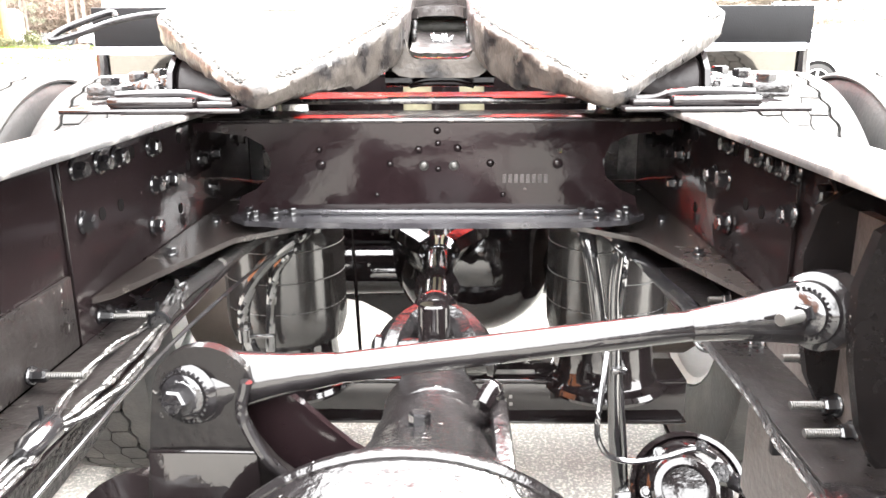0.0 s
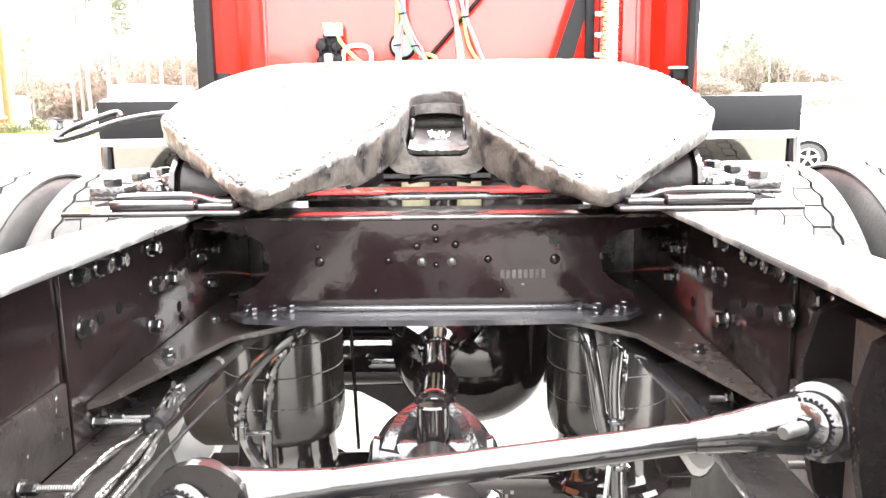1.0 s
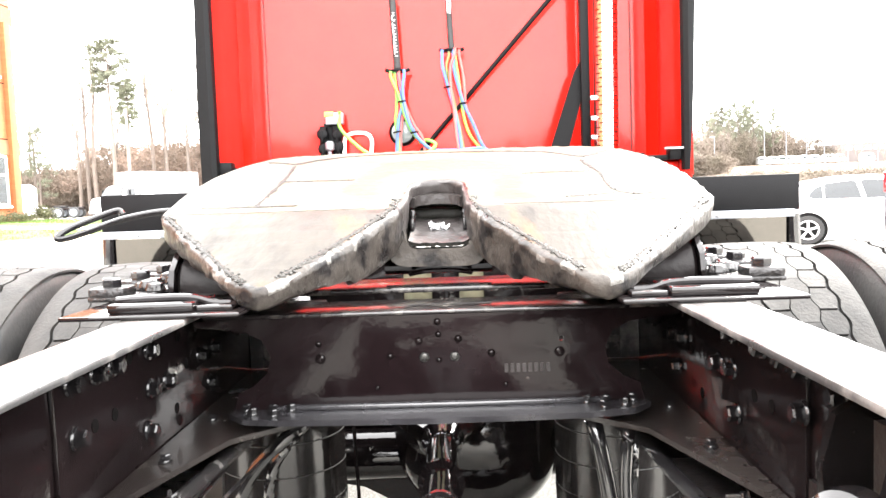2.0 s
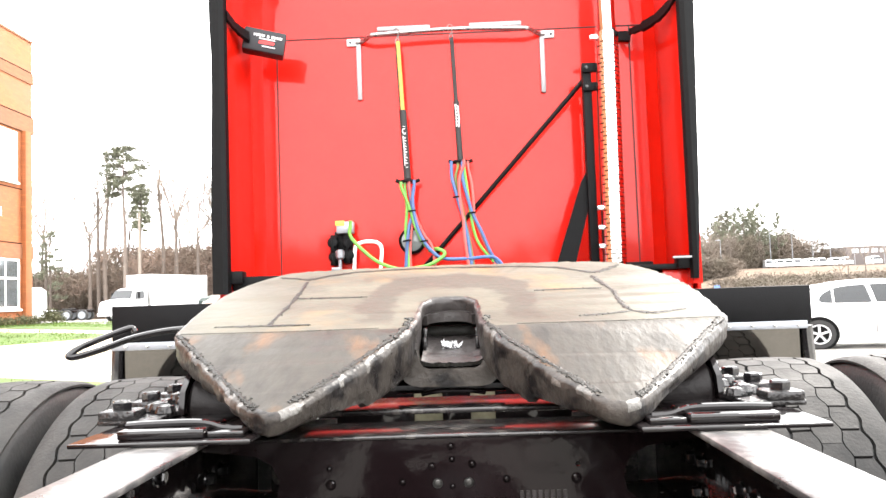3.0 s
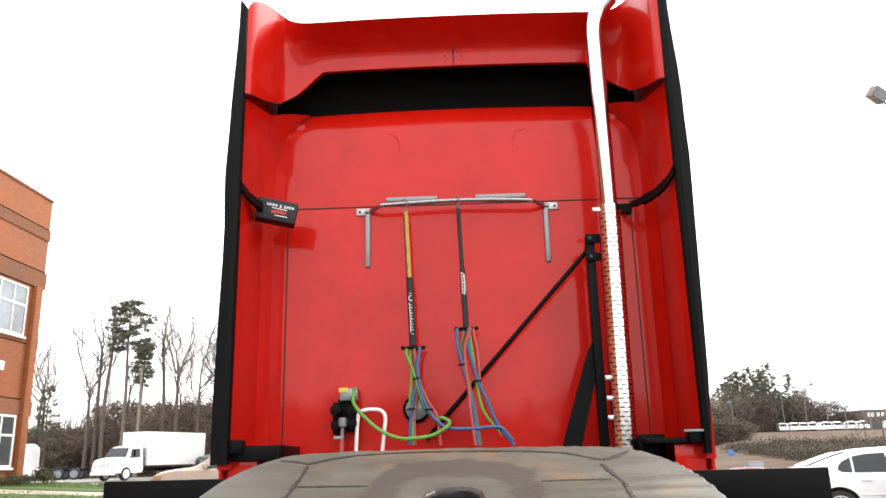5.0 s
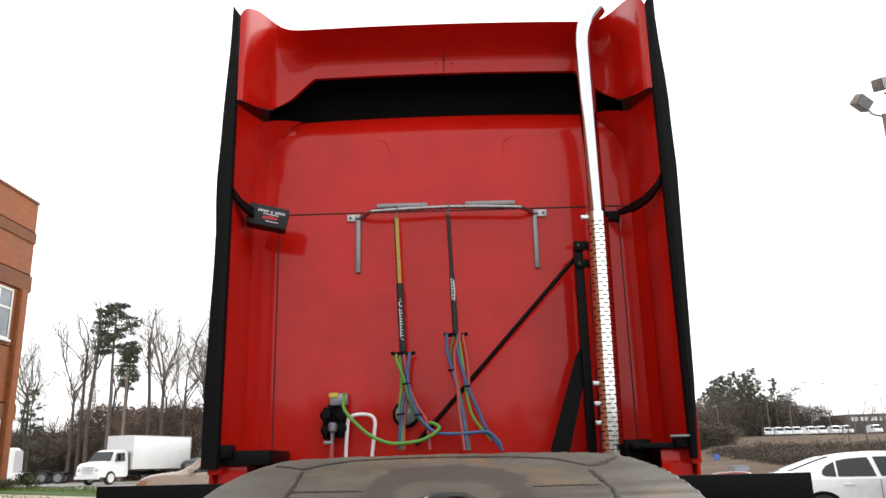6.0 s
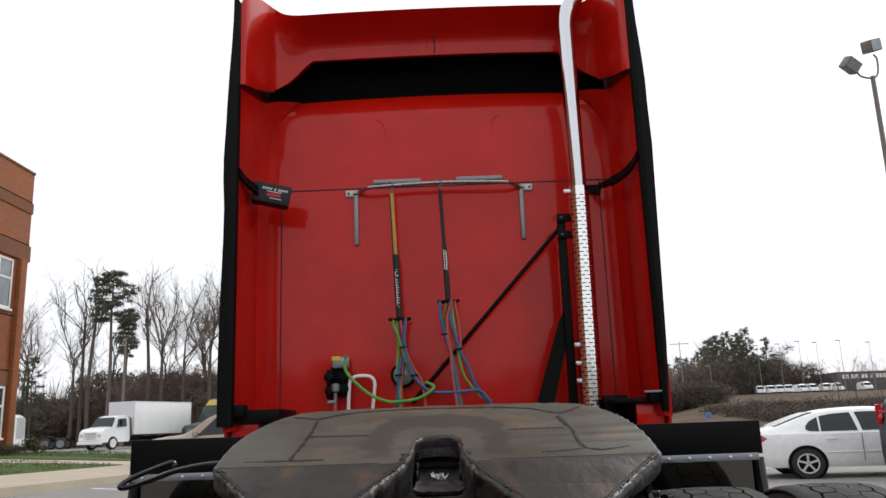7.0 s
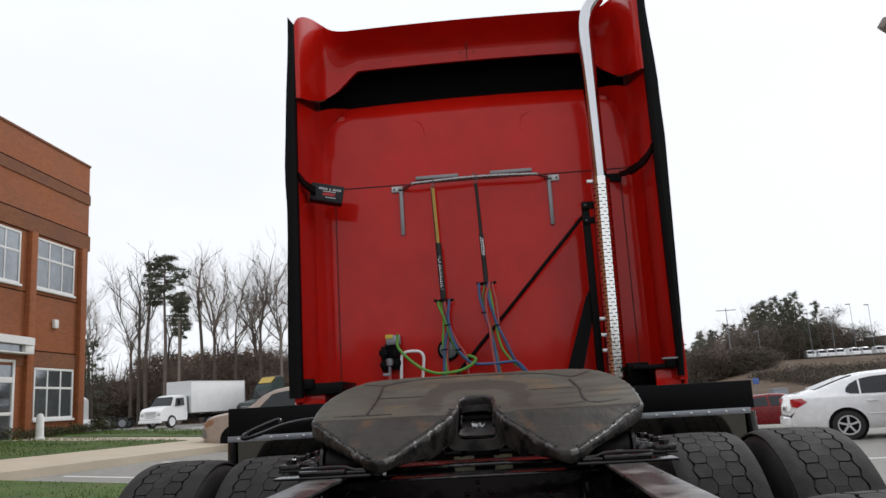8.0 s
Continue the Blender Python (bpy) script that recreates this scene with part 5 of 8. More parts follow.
# thin glossy tube stands in for the highlight on the lower flange's edge
line("brake_pipe", [(-0.27, 2.2, 0.66), (-0.285, 1.75, 0.680), (-0.294, 1.404, 0.700), (-0.306, 1.166, 0.700), (-0.300, 0.898, 0.700), (-0.290, 0.70, 0.70)], 0.0027, "hose", "thin glossy tube drawn for the highlight along the rail's lower flange", seg=10)
line("air_hose", [(-0.215, 1.84, 0.715), (-0.262, 1.76, 0.693), (-0.335, 1.75, 0.630), (-0.372, 1.75, 0.555), (-0.368, 1.75, 0.490), (-0.345, 1.75, 0.44), (-0.32, 1.76, 0.40)], 0.0122, "hose", "black rubber air hose", seg=10)
line("air_hose", [(-0.235, 1.86, 0.705), (-0.28, 1.79, 0.663), (-0.316, 1.78, 0.610), (-0.330, 1.78, 0.526), (-0.334, 1.78, 0.43), (-0.33, 1.79, 0.38)], 0.0100, "hose", "black rubber air hose", seg=10)
bm = bmesh.new()
box(bm, -0.385, -0.315, 1.735, 1.745, 0.497, 0.505, 0.002)
cyl(bm, (-0.372, 1.745, 0.49), (-0.372, 1.745, 0.515), 0.015, seg=12)
part("hose_clamp", bm, M["hose"], truck)
hs = line("air_hose", [(0.245, 1.66, 0.745), (0.252, 1.63, 0.715), (0.266, 1.62, 0.64), (0.277, 1.62, 0.575), (0.297, 1.62, 0.51), (0.312, 1.62, 0.42), (0.325, 1.62, 0.28), (0.33, 1.62, 0.16)], 0.0135, "hose", "black rubber air hose", seg=12)
line("air_hose", [(0.298, 1.63, 0.745), (0.297, 1.60, 0.715), (0.293, 1.60, 0.635), (0.299, 1.60, 0.53), (0.302, 1.60, 0.45), (0.312, 1.60, 0.33), (0.330, 1.60, 0.22)], 0.0105, "hose", "black rubber air hose", seg=12)
line("air_hose", [(0.315, 1.62, 0.74), (0.308, 1.60, 0.66), (0.303, 1.60, 0.57), (0.312, 1.60, 0.47), (0.328, 1.60, 0.32), (0.338, 1.61, 0.17)], 0.006, "hose", "black rubber air hose", seg=8)
for z in (0.575, 0.495, 0.262):
    bm = bmesh.new()
    box(bm, 0.285 + (0.575 - z) * 0.1, 0.312 + (0.575 - z) * 0.1, 1.582, 1.634, z, z + 0.011, 0.003)
    part("hose_clamp", bm, M["hose"], hs)
loom_r = line("wire_loom", [(0.285, 1.80, 0.70), (0.324, 1.61, 0.702), (0.333, 1.46, 0.702), (0.335, 1.328, 0.712), (0.333, 1.24, 0.710)], 0.0105, "hose", "taped wiring loom along the frame rail")
base = spline([(0.323, 1.222, 0.706), (0.324, 1.118, 0.706), (0.325, 1.051, 0.706), (0.318, 0.978, 0.706), (0.319, 0.911, 0.706), (0.309, 0.714, 0.706)], 12)
for j in (0, 1, 2):
    b = bmesh.new()
    tube(b, [p + Vector((0.0026 * math.cos(i * 0.4 + 2.1 * j), 0, 0.0026 * math.sin(i * 0.4 + 2.1 * j))) for i, p in enumerate(base)], 0.0024, seg=6, n=2)
    part("cable", b, M["loom"], loom_r)
for k in range(4):
    c = Vector((0.336, 1.255 + 0.014 * k, 0.694))
    pts = [c + Vector((0.012 * math.cos(a + k), 0.014 * math.sin(a), 0.011 * math.sin(a + k))) for a in [q * 0.785 for q in range(9)]]
    line("wire_loop", pts, 0.0028, "loom", par=loom_r, seg=6)
bm = bmesh.new()
box(bm, 0.330, 0.350, 1.02, 1.030, 0.670, 0.688, 0.002)
part("cable_tie", bm, M["plastic"], loom_r)
# bundle of fittings on the right air spring
bm = bmesh.new()
random.seed(11)
for k in range(12):
    p = Vector((random.uniform(0.33, 0.40), 1.845, random.uniform(0.60, 0.655)))
    cyl(bm, p, p + Vector((random.uniform(-0.01, 0.01), -0.02, random.uniform(-0.01, 0.01))), 0.006, seg=7)
part("valve_fitting", bm, M["bolt"], truck)

# ---- sleeper cab ----
WALL = 4.755        # plane of the rear wall
EDGE = 4.225        # trailing edge of the side extenders
cab = new("sleeper_cab")
cab.parent = truck
cab["label"] = "glossy red high-roof sleeper cab seen from behind"


def rear_x(z):
    """Half width of the flat rear wall at a height: rounded towards the top corners."""
    if z < 2.90:
        return 1.085
    t = min(1, (z - 2.90) / 0.37)
    return 1.085 - 0.27 * (1 - math.sqrt(max(0, 1 - t * t)))


def lean(z):
    """The upper panel leans away from the upright lower one."""
    return 0.05 * max(0.0, (z - 2.66) / 0.5) ** 1.5


# rear wall, slightly bowed near its top, in a grid
bm = bmesh.new()
levels = [1.16, 1.5, 1.9, 2.3, 2.612, 2.622, 2.66, 2.72, 2.8, 2.88, 2.95, 3.02, 3.08, 3.13, 3.17, 3.20, 3.225, 3.245, 3.255]
cols = [-1, -0.97, -0.9, -0.75, -0.5, -0.25, 0, 0.25, 0.5, 0.75, 0.9, 0.97, 1]
grid = []
for z in levels:
    row = []
    hw = rear_x(z)
    for c in cols:
        top = max(0, (z - 3.08) / 0.175)
        y = WALL + lean(z) + 0.07 * top ** 2
        row.append(bm.verts.new((c * hw, y, z + 0.02 * (1 - c * c) * (top > 0) + 0.034 * min(1, top))))
    grid.append(row)
for a, b in zip(grid, grid[1:]):
    for i in range(len(cols) - 1):
        bm.faces.new((a[i], a[i + 1], b[i + 1], b[i]))
part("rear_wall", bm, M["red"], cab, angle=40)
# closing panels behind the rounded top corners
for s in (-1, 1):
    bm = bmesh.new()
    box(bm, min(s * 0.93, s * 1.13), max(s * 0.93, s * 1.13), WALL + 0.062, WALL + 0.07, 2.84, 3.20)
    part("corner_panel", bm, M["red"], cab)
# panel gaps
bm = bmesh.new()
box(bm, -1.07, 1.07, WALL - 0.003, WALL + 0.004, 2.630, 2.637)
part("panel_gap", bm, M["seam"], cab)
for x in (-1.0, 1.005):
    bm = bmesh.new()
    box(bm, x - 0.003, x + 0.003, WALL - 0.0025, WALL + 0.004, 1.25, 2.63)
    part("panel_gap", bm, M["seam"], cab)
# embossed arcs of the upper panel
for s in (-1, 1):
    bm = bmesh.new()
    tube(bm, [(s * 0.425, WALL + lean(3.112) + 0.0060, 3.112), (s * 0.385, WALL + lean(3.105) + 0.0035, 3.105), (s * 0.352, WALL + lean(3.065) + 0.0030, 3.065), (s * 0.338, WALL + lean(2.97) + 0.0055, 2.97)], 0.006, seg=10)
    part("embossed_rib", bm, M["red"], cab)
for s in (-1, 1):
    # side extender: flat inner panel, a fold, and a dished web that meets the wall's rounded corner
    bm = bmesh.new()
    zs = [1.16, 1.5, 2.0, 2.45, 2.7, 2.82, 2.88, 2.93, 2.98, 3.02, 3.06, 3.09, 3.12, 3.145]
    prev = None
    for z in zs:
        up = S01((z - 2.83) / 0.23) if z > 2.83 else 0.0
        fold = Vector((1.130 + 0.014 * up, WALL - 0.087 + (EDGE + 0.10 - WALL + 0.087) * min(1.0, max(0.0, (z - 2.83) / 0.24))))
        near = Vector((1.146, EDGE + 0.05))
        corner = Vector((rear_x(z + 0.11 * S01((z - 3.0) / 0.145)) - 0.003, WALL + lean(z) + 0.003))
        row = [(1.192, EDGE + 0.02, z), (1.150, EDGE + 0.03, z)]
        row += [(*near.lerp(fold, q / 3), z) for q in range(4)]
        for q in range(1, 8):
            t = q / 7
            p = fold.lerp(corner, t)
            # the web is dished towards the corner behind it
            dish = Vector((1.128, WALL - 0.012))
            p = p.lerp(dish, 0.55 * (4 * t * (1 - t)) * up)
            row.append((p.x, p.y, z + 0.11 * t * S01((z - 3.0) / 0.145)))
        row = [bm.verts.new((s * x, y, zz)) for x, y, zz in row]
        if prev:
            for i in range(len(row) - 1):
                bm.faces.new((prev[i], prev[i + 1], row[i + 1], row[i]))
        prev = row
    part("side_extender", bm, M["red"], cab, angle=24)
    # dark joint under the roof fairing
    bm = bmesh.new()
    tube(bm, [(s * 1.142, EDGE + 0.035, 3.143), (s * 1.118, EDGE + 0.06, 3.150), (s * 1.092, 4.40, 3.182), (s * 1.058, 4.56, 3.228), (s * 1.030, 4.645, 3.268)], 0.006, seg=6)
    part("panel_gap", bm, M["seam"], cab)
    # rubber trailing edge
    bm = bmesh.new()
    prev = None
    for z, wl_, wr_ in ((1.185, 1.226, 1.176), (1.55, 1.229, 1.196), (1.95, 1.221, 1.206), (2.2, 1.216, 1.212), (2.38, 1.214, 1.216), (2.55, 1.222, 1.221), (2.68, 1.224, 1.224), (2.9, 1.214, 1.219), (3.05, 1.209, 1.219), (3.2, 1.203, 1.214), (3.42, 1.191, 1.199), (3.55, 1.187, 1.194), (3.66, 1.184, 1.193)):
        off = (wl_ if s < 0 else wr_) - 1.214
        rough = 0.0018 * noise.noise(Vector((z * 14, s, 0)))
        tipz = [z] * 8 if z < 3.65 else [3.655, 3.665, 3.685, 3.712, 3.712, 3.70, 3.69, 3.67]
        row = [bm.verts.new((s * (x + (off + rough) * (x > 1.18)), y, zz)) for (x, y), zz in zip(((1.136, EDGE + 0.03), (1.144, EDGE), (1.165, EDGE - 0.012), (1.207, EDGE - 0.006), (1.214, EDGE + 0.03), (1.212, EDGE + 0.075), (1.196, EDGE + 0.08), (1.19, EDGE + 0.035)), tipz)]
        if prev:
            for i in range(8):
                bm.faces.new((prev[i], prev[(i + 1) % 8], row[(i + 1) % 8], row[i]))
        else:
            bm.faces.new(row)
        prev = row
    bm.faces.new(prev)
    part("rubber_edge", bm, M["seal"], cab, "black rubber extender edge")
    # outer skin of the cab side
    bm = bmesh.new()
    box(bm, min(s * 1.18, s * 1.20), max(s * 1.18, s * 1.20), EDGE + 0.07, 6.6, 0.95, 3.62, 0.004)
    part("cab_side", bm, M["red"], cab)
    # flat rubber stay from the extender edge, with a bracket on the wall at the stack
    bm = bmesh.new()
    way = spline([(s * 1.135, EDGE + 0.03, 2.615), (s * 1.115, EDGE + 0.11, 2.580), (s * 1.075, EDGE + 0.22, 2.556), (s * 1.02, EDGE + 0.34, 2.552), (s * 0.985, EDGE + 0.42, 2.560)] if s > 0 else [(s * 1.135, EDGE + 0.03, 2.605), (s * 1.11, EDGE + 0.11, 2.570), (s * 1.07, EDGE + 0.20, 2.548)], 8)
    prev = None
    for k, p in enumerate(way):
        hh = 0.030 + 0.008 * noise.noise(Vector((k * 0.35, s * 3, 0))) - (0.010 if k > 22 else 0)
        row = [bm.verts.new(p + Vector((dx * s, dy, dz * hh))) for dx, dy, dz in ((0.004, 0.006, 1), (-0.004, -0.008, 0.8), (-0.006, -0.010, -0.7), (0.004, 0.006, -1))]
        if prev:
            for i in range(4):
                bm.faces.new((prev[i], prev[(i + 1) % 4], row[(i + 1) % 4], row[i]))
        else:
            bm.faces.new(row)
        prev = row
    bm.faces.new(prev)
    if s > 0:
        plate(bm, [(0.895, 2.562), (0.905, 2.545), (1.005, 2.535), (1.012, 2.580), (0.99, 2.592), (0.90, 2.590)], 0.03, (), Matrix.Translation((0, WALL - 0.004, 0)) @ XZ)
    part("extender_stay", bm, M["plastic"], cab, "black rubber extender stay")
    # black step trim and red lower corner
    bm = bmesh.new()
    box(bm, min(s * 1.14, s * 0.90), max(s * 1.14, s * 0.90), EDGE + 0.06, WALL - 0.01, 1.235 if s > 0 else 1.200, 1.262 if s > 0 else 1.272, 0.006)
    box(bm, min(s * 1.17, s * 1.08), max(s * 1.17, s * 1.08), EDGE + 0.03, EDGE + 0.11, 1.235, 1.300, 0.008)
    part("lower_trim", bm, M["plastic"], cab, "black plastic trim at the foot of the cab")
    bm = bmesh.new()
    box(bm, min(s * 1.17, s * 1.02), max(s * 1.17, s * 1.02), EDGE + 0.10, EDGE + 0.12, 1.10, 1.232, 0.004)
    part("lower_corner", bm, M["red"], cab)
# white lip of the right trim
bm = bmesh.new()
box(bm, 1.05, 1.155, EDGE + 0.005, EDGE + 0.02, 1.285, 1.296, 0.002)
part("bright_lip", bm, M["dull_alu"], cab)

# near-black sheets behind the roof fairing, painting the shade inside its gap
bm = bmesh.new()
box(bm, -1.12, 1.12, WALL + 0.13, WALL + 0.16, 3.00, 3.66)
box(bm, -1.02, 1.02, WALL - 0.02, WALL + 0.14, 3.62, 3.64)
part("roof_duct", bm, M["slot"], cab, "near-black sheets for the shade in the gap under the roof fairing")

# roof fairing: overhanging lip across the cab, turned rearwards into the extenders at both ends
# stations: x, top y, top z, bottom y, bottom z, curl of the lip
half_st = [(0.05 * k, 4.500, 3.727 - 0.02 * (0.05 * k) ** 2, WALL - 0.045, 3.512 - 0.012 * (0.05 * k / 0.8) ** 2, 1.0) for k in range(17)]
half_st += [(0.85, 4.504, 3.716, WALL - 0.047, 3.455, 1.0), (0.90, 4.516, 3.726, WALL - 0.052, 3.400, 0.95), (0.945, 4.54, 3.748, WALL - 0.06, 3.352, 0.85), (0.985, 4.575, 3.783, WALL - 0.075, 3.318, 0.65), (1.018, 4.600, 3.818, WALL - 0.10, 3.286, 0.4),
            (1.040, 4.585, 3.828, WALL - 0.13, 3.262, 0.18), (1.056, 4.54, 3.826, 4.585, 3.232, 0.05), (1.070, 4.46, 3.806, 4.49, 3.205, 0.0), (1.084, 4.38, 3.780, 4.40, 3.178, 0.0), (1.098, 4.31, 3.748, 4.32, 3.158, 0.0), (1.112, 4.262, 3.718, 4.27, 3.148, 0.0), (1.126, 4.245, 3.692, 4.25, 3.145, 0.0), (1.140, 4.240, 3.655, 4.245, 3.142, 0.0)]
stations = [(-q[0],) + q[1:] for q in reversed(half_st[1:])] + half_st
bm = bmesh.new()
prev = None
for x, yt, zt, yb, zb, curl in stations:
    row = [bm.verts.new((x, yb + 0.05 * curl, zb + 0.012))]
    for q in range(13):
        t = q / 12
        over = (max(0.0, t - 0.36) / 0.64) ** 1.9
        flat = t
        y = yb + (yt - yb) * (over * curl + flat * (1 - curl))
        row.append(bm.verts.new((x, y, zb + (zt - zb) * t)))
    out = math.copysign(0.03 * (1 - curl), x)
    row.append(bm.verts.new((x + out * 0.3, yt + 0.012 + 0.02 * curl, zt + 0.010)))
    row.append(bm.verts.new((x + out, yt + 0.07, zt + 0.002)))
    row.append(bm.verts.new((x + out * 1.2, yt + 0.5, zt - 0.03)))
    if prev:
        for i in range(len(row) - 1):
            bm.faces.new((prev[i], prev[i + 1], row[i + 1], row[i]))
    prev = row
part("roof_fairing", bm, M["red"], cab, angle=40)
bm = bmesh.new()
box(bm, -0.003, 0.003, WALL - 0.049, WALL - 0.02, 3.516, 3.60)
box(bm, -0.003, 0.003, WALL - 0.075, WALL - 0.03, 3.60, 3.665)
box(bm, -0.003, 0.003, WALL - 0.115, WALL - 0.05, 3.665, 3.71)
for x in (-0.05, 0.05):
    cyl(bm, (x, WALL - 0.050, 3.575), (x, WALL - 0.03, 3.575), 0.005, seg=8)
part("fairing_joint", bm, M["seam"], cab)

# ---- exhaust stack and its post ----
stack = new("exhaust_stack")
stack.parent = truck
stack["label"] = "chrome exhaust stack with slotted heat shield and curved tip"
SX, SY = 0.822, 4.46
bm = bmesh.new()
tube(bm, [(SX - 0.014, SY, 1.15), (SX, SY, 2.49)], 0.047, seg=28, smooth=False)
part("lower_pipe", bm, M["chrome"], stack)
bm = bmesh.new()
tube(bm, [(SX, SY, 2.40), (SX - 0.002, SY, 3.0), (SX - 0.004, SY, 3.45), (SX - 0.002, SY, 3.555), (SX + 0.012, SY - 0.004, 3.63), (SX + 0.045, SY - 0.012, 3.70), (SX + 0.10, SY - 0.02, 3.765)], 0.0500, seg=32, n=8)
part("stack_pipe", bm, M["chrome"], stack)
bm = bmesh.new()
lathe(bm, [(0.0465, 0), (0.0465, 0.004)], toward((SX + 0.0985, SY - 0.0195, 3.7635), (0.65, -0.09, 0.75)), seg=28)
part("tip_opening", bm, M["slot"], stack)
# heat shield: half shell towards the rear
bm = bmesh.new()
prev = None
for k in range(25):
    a = radians(-200 + 220 * k / 24)
    row = [bm.verts.new((SX - 0.014 * (2.49 - z) / 1.34 + 0.061 * math.cos(a), SY + 0.061 * math.sin(a), z)) for z in (1.20, 2.495)]
    row += [bm.verts.new((SX - 0.014 * (2.49 - z) / 1.34 + 0.0585 * math.cos(a), SY + 0.0585 * math.sin(a), z)) for z in (2.495, 1.20)]
    if prev:
        for i in range(4):
            bm.faces.new((prev[i], prev[(i + 1) % 4], row[(i + 1) % 4], row[i]))
    else:
        bm.faces.new(row)
    prev = row
bm.faces.new(prev)
part("heat_shield", bm, M["shield"], stack)
bm = bmesh.new()
for r_ in range(54):
    z = 1.235 + r_ * 0.0227
    cx = SX - 0.014 * (2.49 - z) / 1.34
    for q in range(-2, 3):
        a0 = radians(-66 + q * 37 + (18.5 if r_ % 2 else 0))
        vs = []
        for da, dz in ((-12, -0.0024), (0, -0.0028), (12, -0.0024), (12, 0.0024), (0, 0.0028), (-12, 0.0024)):
            a = a0 + radians(da)
            vs.append(bm.verts.new((cx + 0.0619 * math.cos(a), SY + 0.0619 * math.sin(a), z + dz)))
        bm.faces.new((vs[0], vs[1], vs[4], vs[5]))
        bm.faces.new((vs[1], vs[2], vs[3], vs[4]))
tagged(part("shield_slot", bm, M["slot"], stack), kind="stuff")
for z in (1.369, 1.466, 1.569, 2.470):
    bm = bmesh.new()
    box(bm, SX - 0.092, SX - 0.050, SY - 0.03, SY - 0.012, z - 0.011, z + 0.011, 0.002)
    cyl(bm, (SX - 0.082, SY - 0.040, z), (SX - 0.082, SY - 0.02, z), 0.009, seg=6)
    part("clamp", bm, M["alu"], stack)

post = new("stack_post")
post.parent = truck
post["label"] = "black steel exhaust post with gusset and diagonal brace"
bm = bmesh.new()
box(bm, 0.695, 0.740, 4.50, 4.56, 1.15, 2.345, 0.004, m=pose(0, 0, 0))
box(bm, 0.690, 0.765, 4.485, 4.505, 2.30, 2.350, 0.003)
box(bm, 0.690, 0.765, 4.485, 4.505, 2.20, 2.245, 0.003)
part("upright", bm, M["plastic"], post)
bm = bmesh.new()
plate(bm, [(0.49, 1.15), (0.580, 1.15), (0.60, 1.22), (0.70, 1.58), (0.70, 1.78), (0.665, 1.72), (0.51, 1.26)], 0.012, (), Matrix.Translation((0, 4.545, 0)) @ XZ, bevel=0.002)
part("gusset", bm, M["plastic"], post)
bm = bmesh.new()
tube(bm, [(0.705, 4.57, 2.275), (-0.207, 4.725, 1.290)], 0.0125, seg=12, smooth=False)
part("diagonal_brace", bm, M["plastic"], post)
for z in (2.325, 2.222):
    shared("bolt", BOLT_S, post, toward((0.712, 4.485, z), (0, -1, 0)))
bm = bmesh.new()
box(bm, 0.88, 1.02, 4.50, 4.70, 1.15, 1.285, 0.01)
part("junction_block", bm, M["plastic"], truck)

# ---- hose rack ----
rack = new("hose_rack")
rack.parent = truck
rack["label"] = "aluminium hose rack bar with mounting tabs and backing strips"
bm = bmesh.new()
tube(bm, [(-0.545, WALL - 0.012, 2.600), (-0.50, WALL - 0.025, 2.602), (-0.455, WALL - 0.085, 2.606), (-0.39, WALL - 0.105, 2.610), (0.0, WALL - 0.105, 2.622), (0.37, WALL - 0.105, 2.612), (0.44, WALL - 0.085, 2.608), (0.49, WALL - 0.025, 2.604), (0.53, WALL - 0.012, 2.602)], 0.0125, seg=14, n=8)
part("bar", bm, M["rack_bar"], rack)
for x in (-0.556, 0.545):
    bm = bmesh.new()
    box(bm, x - 0.040, x + 0.040, WALL - 0.012, WALL - 0.004, 2.578, 2.622, 0.003)
    part("mounting_tab", bm, M["rack_bar"], rack)
    bm = bmesh.new()
    cyl(bm, (x + (0.02 if x > 0 else -0.02), WALL - 0.016, 2.600), (x + (0.02 if x > 0 else -0.02), WALL - 0.010, 2.600), 0.008, seg=10)
    part("tab_bolt", bm, M["bolt"], rack)
for x0, x1 in ((-0.420, -0.118), (0.105, 0.400)):
    bm = bmesh.new()
    box(bm, x0, x1, WALL - 0.022, WALL - 0.003, 2.655, 2.683, 0.006)
    part("backing_strip", bm, M["dull_alu"], rack)
for x in (-0.528, 0.512):
    bm = bmesh.new()
    box(bm, x - 0.014, x + 0.014, WALL - 0.022, WALL - 0.003, 2.265, 2.582, 0.006)
    part("backing_strip", bm, M["dull_alu"], rack)

# ---- storage box on the left stay ----
lbox = new("load_bar_box")
lbox.parent = truck
lbox["label"] = "small black plastic box with white and red print"
bm = bmesh.new()
bmx = pose(-1.005, 4.50, 2.535, 0, 10, 14)
box(bm, -0.112, 0.108, -0.05, 0.05, -0.062, 0.060, 0.008, m=bmx)
part("case", bm, M["box_grey"], lbox)
bm = bmesh.new()
x = -0.060
for w, gap_ in ((0.011, 0.004), (0.012, 0.004), (0.011, 0.004), (0.011, 0.013), (0.010, 0.013), (0.009, 0.004), (0.012, 0.004), (0.011, 0.004), (0.011, 0.0)):
    box(bm, x, x + w * 0.32, -0.0515, -0.0503, 0.016, 0.032, m=bmx)
    box(bm, x + w * 0.32, x + w, -0.0515, -0.0503, 0.016 + 0.004 * (w > 0.0105), 0.021 + 0.004 * (w > 0.0105), m=bmx)
    box(bm, x + w * 0.7, x + w, -0.0516, -0.0504, 0.022, 0.032, m=bmx)
    x += w + gap_
box(bm, -0.03, 0.055, -0.0515, -0.0503, 0.006, 0.010, m=bmx)
box(bm, -0.01, 0.06, -0.0515, -0.0503, -0.034, -0.030, m=bmx)
part("white_print", bm, M["lettering"], lbox)
